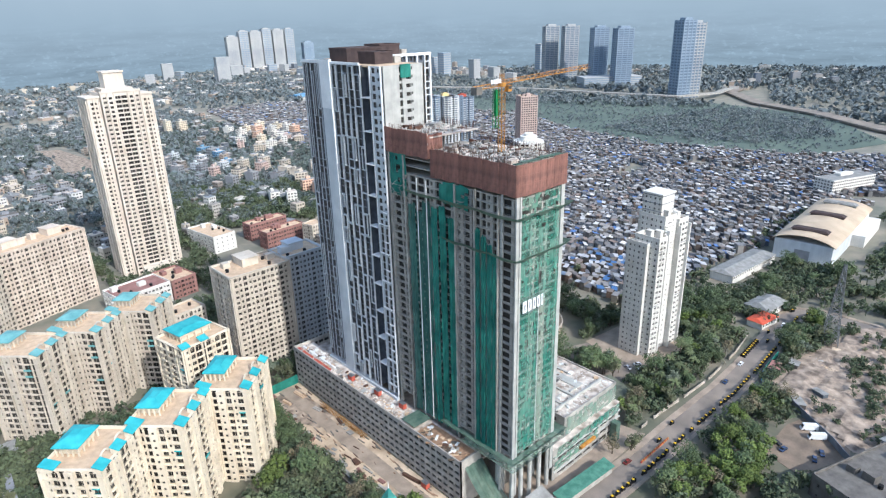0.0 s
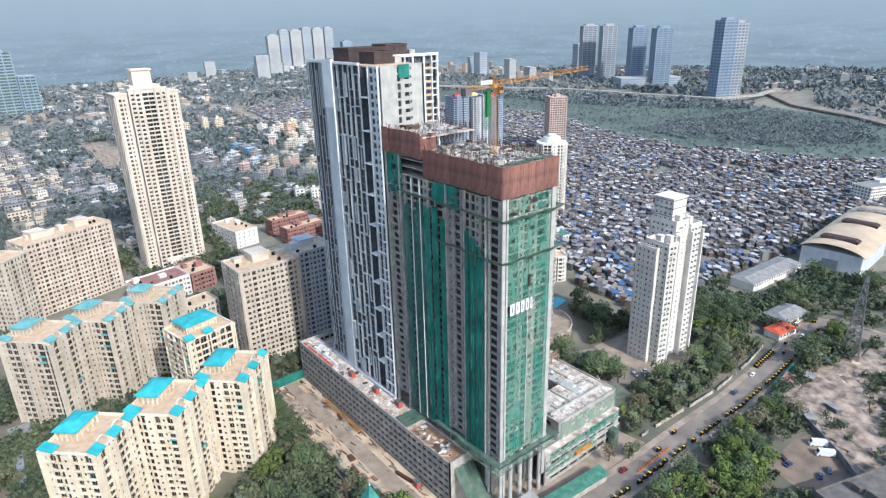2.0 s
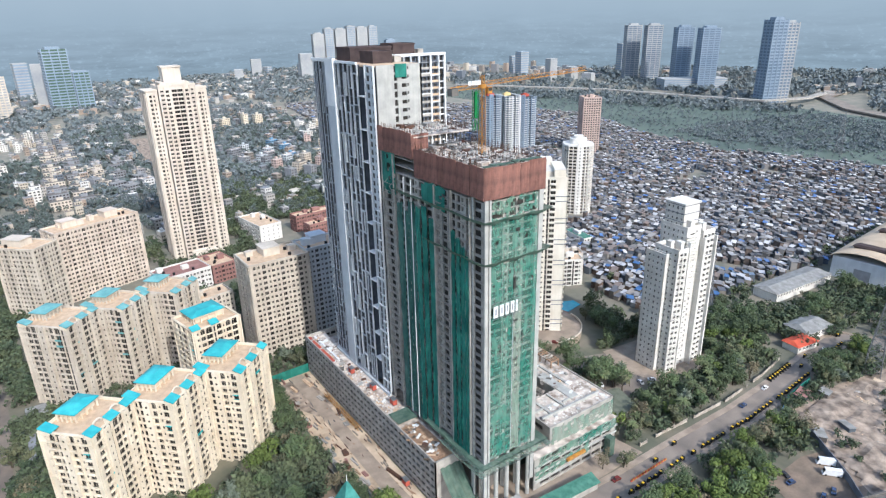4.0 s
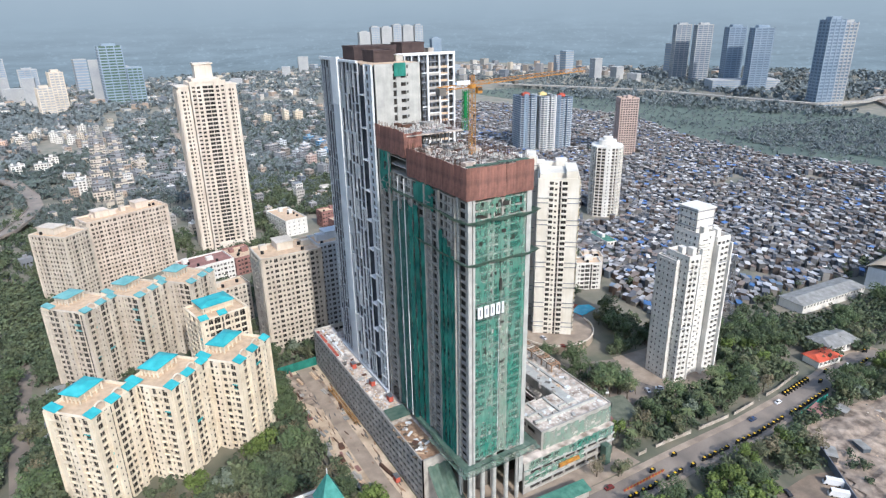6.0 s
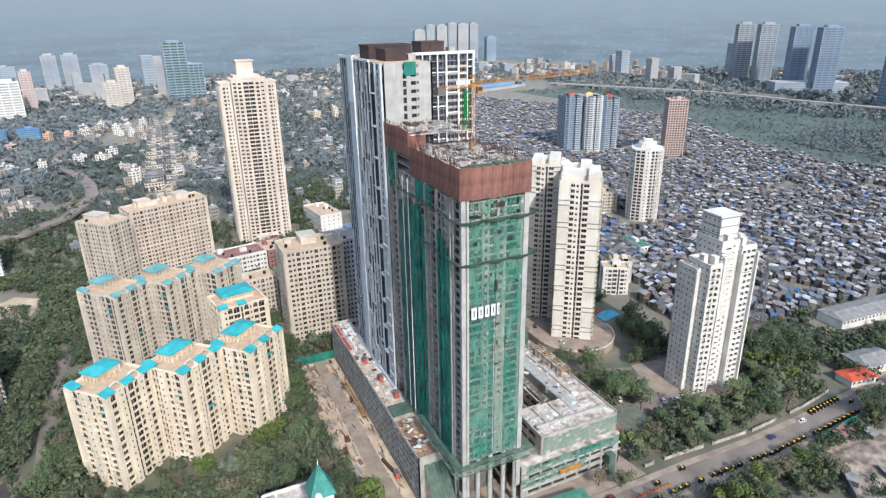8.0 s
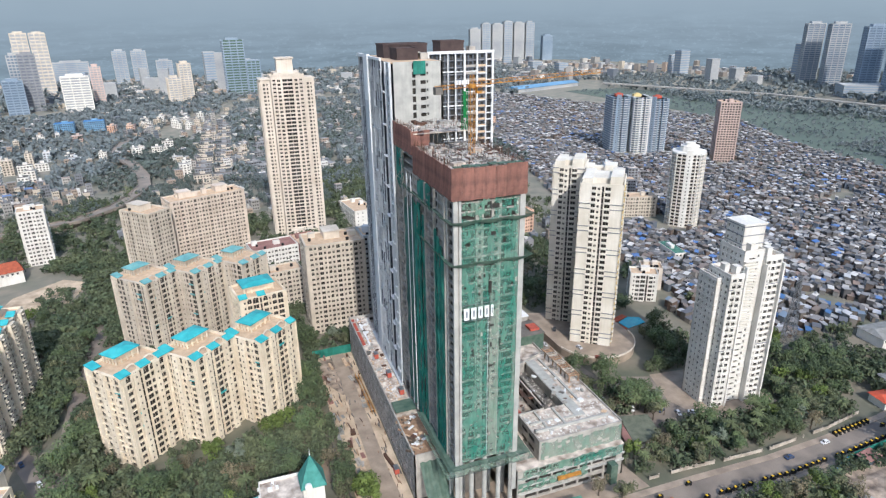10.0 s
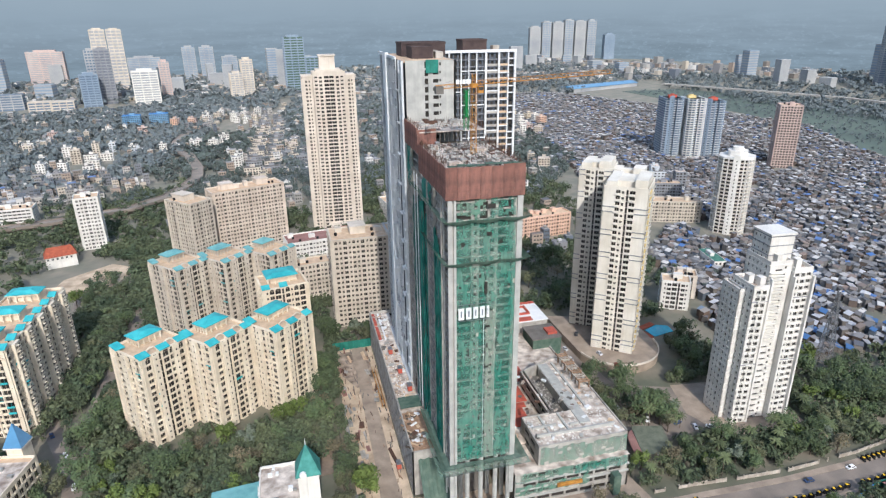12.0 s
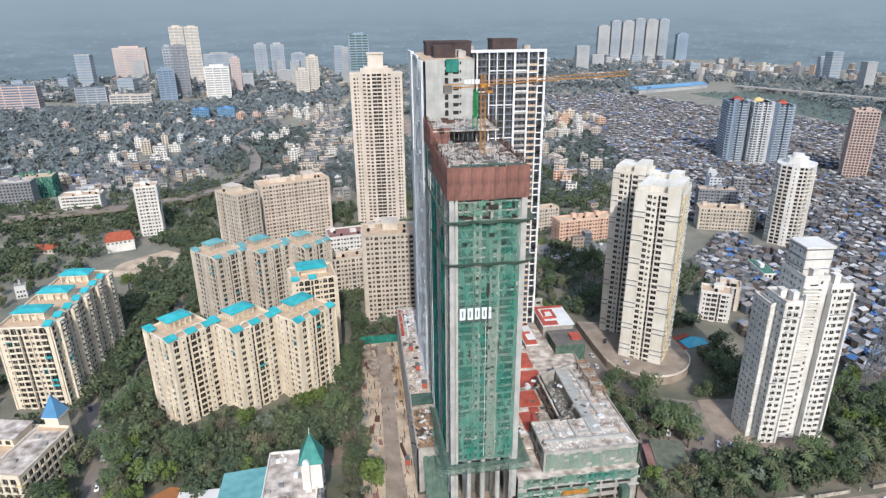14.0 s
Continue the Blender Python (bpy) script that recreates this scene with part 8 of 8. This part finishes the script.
for i in range(9):
    x, y, a = on_road(247 + i * 2.6, 4.6)
    copy_thing(RICK, pose(x, y, .07, 0, 0, a + 70 + rng.uniform(-8, 8)))
for s, off in ((128, 3.2), (150, 1.4), (165, 3.6), (214, 2.2), (236, 3.4), (296, -1.5), (318, 3), (60, 3), (270, 1), (282, 3.6)):
    x, y, a = on_road(s, off)
    copy_thing(CAR if s % 3 else RICK, pose(x, y, .07, 0, 0, a))
for x, y, a in ((232, 152, 60), (236, 148, 60), (242, 162, 40), (246, 143, 20), (254, 138, 80), (229, 190, 100), (226, 205, 95), (228, 216, 100), (232, 232, 60), (238, 154, 40), (228, 160, 100)):
    copy_thing(CAR, pose(x, y, .15, 0, 0, a + rng.uniform(-8, 8)))
for x, y, a in ((240, 200, 100), (236, 222, 60), (244, 188, 130)):
    copy_thing(CAR, pose(x, y, 4.5, 0, 0, a))
for x, y, a in ((244, 48, 20), (241, 60, -10), (250, 47, 25), (246, 62, 80)):
    copy_thing(CAR, pose(x, y, .16, 0, 0, a))
for x, y, a in ((262, 60, -50), (257.5, 55.5, -50)):
    copy_thing(VAN, pose(x, y, .16, 0, 0, a))
for x, y, a in ((1, 150, 100), (-3, 168, 105), (-12, 190, 115), (-22, 206, 118), (4, 138, 98)):
    copy_thing(CAR, pose(x, y, .07, 0, 0, a))
for src in (CAR, RICK, VAN):
    for o in (*src.children_recursive, src):
        bpy.data.objects.remove(o)

WALLLINE = [(214, 109), (231, 108.6), (252, 107), (274, 106), (292, 107), (308, 108), (330, 111)]
rw = random.Random(8)
cw = Geo()
for p, q in zip(WALLLINE, WALLLINE[1:]):
    L = math.dist(p, q)
    u = 0.0
    while u < L - 1:
        w = min(L - u, rw.uniform(3.5, 7))
        a, b_ = u / L, (u + w - .12) / L
        at = lambda f: (p[0] + (q[0] - p[0]) * f, p[1] + (q[1] - p[1]) * f)
        if rw.random() > .16:
            ribbon([at(a), at(b_)], 0, .28, 0, rw.uniform(1.3, 1.75), cw)
        ribbon([at(a), at(a + .4 / L)], -.06, .34, 0, 1.95, cw)
        u += w
structure("compound_wall", cw, WALLDUST, "dusty whitewashed compound wall with piers and gaps")
structure("site_fence", ribbon([(252, 38), (262, 48), (278, 69), (285, 86)], 0, .3, 0, 3.4), DARKGREY, "dark sheet fence of the rubble lot")
structure("blue_fence", ribbon([(285, 86), (296, 89.5)], 0, .25, 0, 2.6), BLUETARP, "blue sheet fence at the road")
structure("yard_fence", ribbon([(101.5, 112), (101.5, 152), (99, 200), (98, 250)], 0, .3, 0, 2.0), CONCRETE_D, "dark boundary fence of the site yard")
structure("garden_wall", ribbon([(72, 182), (97, 190)], 0, .4, 0, 2.4), WHITEWALL, "white garden wall")
for i in range(26):
    t = thing("road_divider_block", 194 + i * .86, 97.4, .06, 0, "yellow and red striped road divider block", "road divider", group="row of divider blocks on the road")
    part("block", Geo().hexa([(0, -.3, 0), (.6, -.3, 0), (.6, .3, 0), (0, .3, 0)], [(.12, -.18, .95), (.48, -.18, .95), (.48, .18, .95), (.12, .18, .95)]), YELLOW if i % 2 else REDROOF, t)
structure("netting_fence", ribbon([(296, 89.6), (320, 91)], 0, .15, 0, 3.4), NET_D, "green net fence along the road")


t = thing("shed", 219.5, 126.5, 0, -14, "low shed with a flat grey-green roof beside the podium", "shed")
part("wall", Geo().box(.4, 12.6, .4, 16.4, 0, 3.6), CONCRETE, t)
part("roof", Geo().hexa([(-.3, -.3, 3.6), (13, -.3, 3.6), (13, 17, 4.3), (-.3, 17, 4.3)], [(-.3, -.3, 3.8), (13, -.3, 3.8), (13, 17, 4.5), (-.3, 17, 4.5)]), GREYSHEET, t, "flat grey-green sheet roof")
part("awning", Geo().hexa([(-3.4, .5, 3.2), (-.4, .5, 3.7), (-.4, 15, 3.7), (-3.4, 15, 3.2)], [(-3.4, .5, 3.35), (-.4, .5, 3.85), (-.4, 15, 3.85), (-3.4, 15, 3.35)]), BRICKRED, t, "rusty red sheet awning")
for x, y, a in ((252, 132, -25), (255.5, 135, -30), (258, 139, -40), (249, 129.5, -20), (220, 150, 90), (221, 158, 95), (219, 166, 85)):
    c = thing("car", x, y, .15, a, "white hatchback car parked on the driveway", "car")
    part("body", Geo().hexa([(0, .05, .25), (3.9, .05, .25), (3.9, 1.65, .25), (0, 1.65, .25)], [(.05, 0, .85), (3.85, 0, .9), (3.85, 1.7, .9), (.05, 1.7, .85)]), WHITE, c)
    part("cabin", Geo().hexa([(.75, .06, .9), (3.4, .06, .9), (3.4, 1.64, .9), (.75, 1.64, .9)], [(1.35, .2, 1.42), (3.1, .2, 1.42), (3.1, 1.5, 1.42), (1.35, 1.5, 1.42)]), GLASS_D, c, "dark glass cabin")
    part("roof_panel", Geo().box(1.4, 3.05, .22, 1.48, 1.42, 1.5), WHITE, c)
    for wx, wy in ((.75, .12), (3.15, .12), (.75, 1.58), (3.15, 1.58)):
        part("wheel", Geo().tube((wx, wy - .1, .3), (wx, wy + .1, .3), .3, .3, 10), BLACK, c)


def pool():
    t = thing("swimming_pool", 288, 224, 0.0, 20, "bright blue swimming pool beside a red terrace", "pool")
    part("water", Geo().prism([(-8, -4), (6, -6), (9, 0), (4, 5), (-6, 4)], 0.1, 0.4), WATER, t)
    part("terrace", Geo().box(-14, -8.2, -4, 8, 0.1, 0.5).box(-14, 4, 5.2, 9, 0.1, .5), REDTILE, t, "red paved pool terrace")


pool()


def yellow_boom(x, y, rz, L):
    t = thing("concrete_boom", x, y, 0, rz, "yellow lattice boom lying along the podium", "boom")
    g = Geo()
    for k in range(int(L / 2)):
        for yy in (-.7, .7):
            g.beam((k * 2, yy, .9 + (k % 2) * 1.2), (k * 2 + 2, yy, .9 + ((k + 1) % 2) * 1.2), .14)
    for yy, z in ((-.7, .9), (.7, .9), (-.7, 2.1), (.7, 2.1)):
        g.beam((0, yy, z), (L, yy, z), .2)
    part("lattice", g, YELLOW, t)
    part("sleeper", Geo().box(2, 2.6, -1, 1, 0.1, .8).box(L - 3, L - 2.4, -1, 1, .1, .8), BARK, t)


yellow_boom(121.6, 224, -89, 35)
rng = random.Random(55)
for i in range(46):
    x, y = rng.uniform(103, 122), rng.uniform(120, 246)
    w, d, h = rng.uniform(1.5, 9), rng.uniform(.6, 2.4), rng.uniform(.3, 1.6)
    if 112 < x < 119:
        x = rng.choice((rng.uniform(104, 111), rng.uniform(119.5, 122)))
    m, lab = rng.choice(((RUST, "rusty bundle of steel bars"), (TERRACE, "stack of timber boards"), (CONCRETE, "stack of concrete blocks"), (TINROOF, "grey site box"), (BRICKRED, "pile of red bricks")))
    ob = thing("material_stack", x, y, .12, rng.choice((80, 90, 96, 100)), lab + " on the site yard", "materials", group="stacks on the site yard")
    k = rng.choice((1, 2, 2))
    for j in range(k):
        part("stack", Geo().box(rng.uniform(0, .2), w, d * j / k, d * (j + .85) / k, 0, h * rng.uniform(.7, 1)), m, ob)
for m, lab, n_ in ((TIMBER, "loose timber boards strewn over the yard", 46), (RUST, "loose steel bars strewn over the yard", 60), (CONCRETE_D, "dark rubble and pipes strewn over the yard", 110)):
    g = Geo()
    for _ in range(n_):
        x, y, L, a_ = rng.uniform(102.5, 123.3), rng.uniform(114, 246), rng.uniform(.5, 4.5), rng.gauss(1.6, .1)
        if 113 < x < 118.5 and rng.random() < .8:
            continue
        g.obox((x, y), a_, 0, L, 0, rng.uniform(.15, .5), .12, .12 + rng.uniform(.1, .6))
    tagged(part("yard_debris", g, m), label=lab, category="debris", kind="stuff")
for x, y, z in ((122.5, 147, 0.1), (131, 187, 19.5), (132.6, 172, 19.5), (129.5, 205, 19.5)):
    t = thing("hoist_cage", x, y, z, 90, "red hoist cage on the building site", "hoist")
    part("cage", Geo().box(0, 3, 0, 1.8, .2, 2.6), REDROOF, t)
    part("base_frame", Geo().box(-.1, 3.1, -.1, 1.9, 0, .2), STEEL, t)
    part("top_frame", Geo().box(-.1, 3.1, -.1, 1.9, 2.6, 2.75), STEEL, t)
g = Geo()
NX, NY = 56, 44
for j in range(NY + 1):
    for i in range(NX + 1):
        x, y = 262 + 150 * i / NX, -34 + 120 * j / NY
        h = max(0.0, .5 + 2.2 * noise.noise((x * .05, y * .05, 2)) + 1.3 * noise.noise((x * .17, y * .17, 5))) + .5 * abs(noise.noise((x * .5, y * .5, 8)))
        rim_ = min(1.0, max(0.0, (86 - .11 * (x - 286) - y) / 8)) * min(1.0, max(0.0, (x - 262 - max(0.0, y - 40) * .5) / 7)) * min(1.0, max(0.0, (384 - x) / 6))
        g.v.append((x, y, .1 + h * rim_))
for j in range(NY):
    for i in range(NX):
        a = j * (NX + 1) + i
        x, y = g.v[a][:2]
        if inside((x + 1.3, y + 1.3), [(286, 82), (330, 80), (380, 68), (383, 30), (380, -30), (300, -34), (264, 40), (279, 68)]):
            g.f.append((a, a + 1, a + NX + 2, a + NX + 1))
            g.m.append(0)
structure("rubble_ground", g, RUBBLE, "uneven heaps of pale rubble and dust on a cleared lot")
structure("dirt_track", ribbon([(284, 74), (297, 75), (312, 70), (330, 66), (350, 72), (370, 60)], -2.6, 2.6, 0, .22), DIRT, "pale dirt track across the cleared lot")
LOT = [(286, 80), (330, 80), (380, 68), (415, 30), (398, -20), (300, -15), (268, 44)]
for i in range(150):
    x, y = rng.uniform(262, 400), rng.uniform(-20, 80)
    if not inside((x, y), LOT):
        continue
    s = rng.uniform(.7, 2.6)
    t = thing("rubble_heap", x, y, .15, rng.uniform(0, 360), "low heap of broken concrete and dust", "rubble", group="heaps on the cleared lot")
    g = Geo()
    n = 9
    ang = [6.283 * k / n for k in range(n)]
    lo = [s * rng.uniform(.7, 1.6) for _ in ang]
    g.hexa([(r_ * math.cos(a_), r_ * math.sin(a_), 0) for r_, a_ in zip(lo, ang)], [(r_ * .55 * math.cos(a_) + .2, r_ * .5 * math.sin(a_), s * rng.uniform(.12, .3)) for r_, a_ in zip(lo, ang)], 0, False)
    part("mound", g, rng.choice((RUBBLE, DIRT, RUBBLE, CONCRETE)), t)
g = Geo()
for i in range(2600):
    x, y = rng.uniform(262, 415), rng.uniform(-30, 82)
    if not inside((x, y), LOT) or noise.noise((x * .06, y * .06, 5)) < -.1:
        continue
    s = rng.uniform(.15, .8)
    q = [(x + s * rng.uniform(.5, 1.2) * math.cos(a_), y + s * rng.uniform(.5, 1.2) * math.sin(a_)) for a_ in (0.2, 1.7, 3.2, 4.8)]
    g.hexa([(*p_, .15) for p_ in q], [(x + (p_[0] - x) * .6, y + (p_[1] - y) * .5, .15 + s * rng.uniform(.2, .6)) for p_ in q], i % 3, False)
tagged(part("scattered_rubble", g, [WALLDUST, CONCRETE_D, TERRACE]), label="scattered broken concrete and scraps on the cleared lot", category="rubble", kind="stuff")
for x, y, a_, w, d, m, lab in ((279, 64, 40, 7, 4, TINROOF, "small grey tin-roofed hut beside the fence"), (300, 84, 8, 9, 4.5, BRICKRED, "red-brown roofed shed beside the road"), (312, 79, 5, 5, 4, TINROOF, "small tin shelter on the cleared lot"), (296, 60, 70, 6, 3.5, TINROOF, "low grey sheet shelter on the cleared lot")):
    t = thing("hut", x, y, .15, a_, lab, "hut")
    part("wall", Geo().box(0, w, 0, d, 0, 2.5), SHACK, t)
    part("roof", Geo().hexa([(-.3, -.4, 2.5), (w + .3, -.4, 2.5), (w + .3, d + .4, 3.1), (-.3, d + .4, 3.1)], [(-.3, -.4, 2.62), (w + .3, -.4, 2.62), (w + .3, d + .4, 3.22), (-.3, d + .4, 3.22)]), m, t)
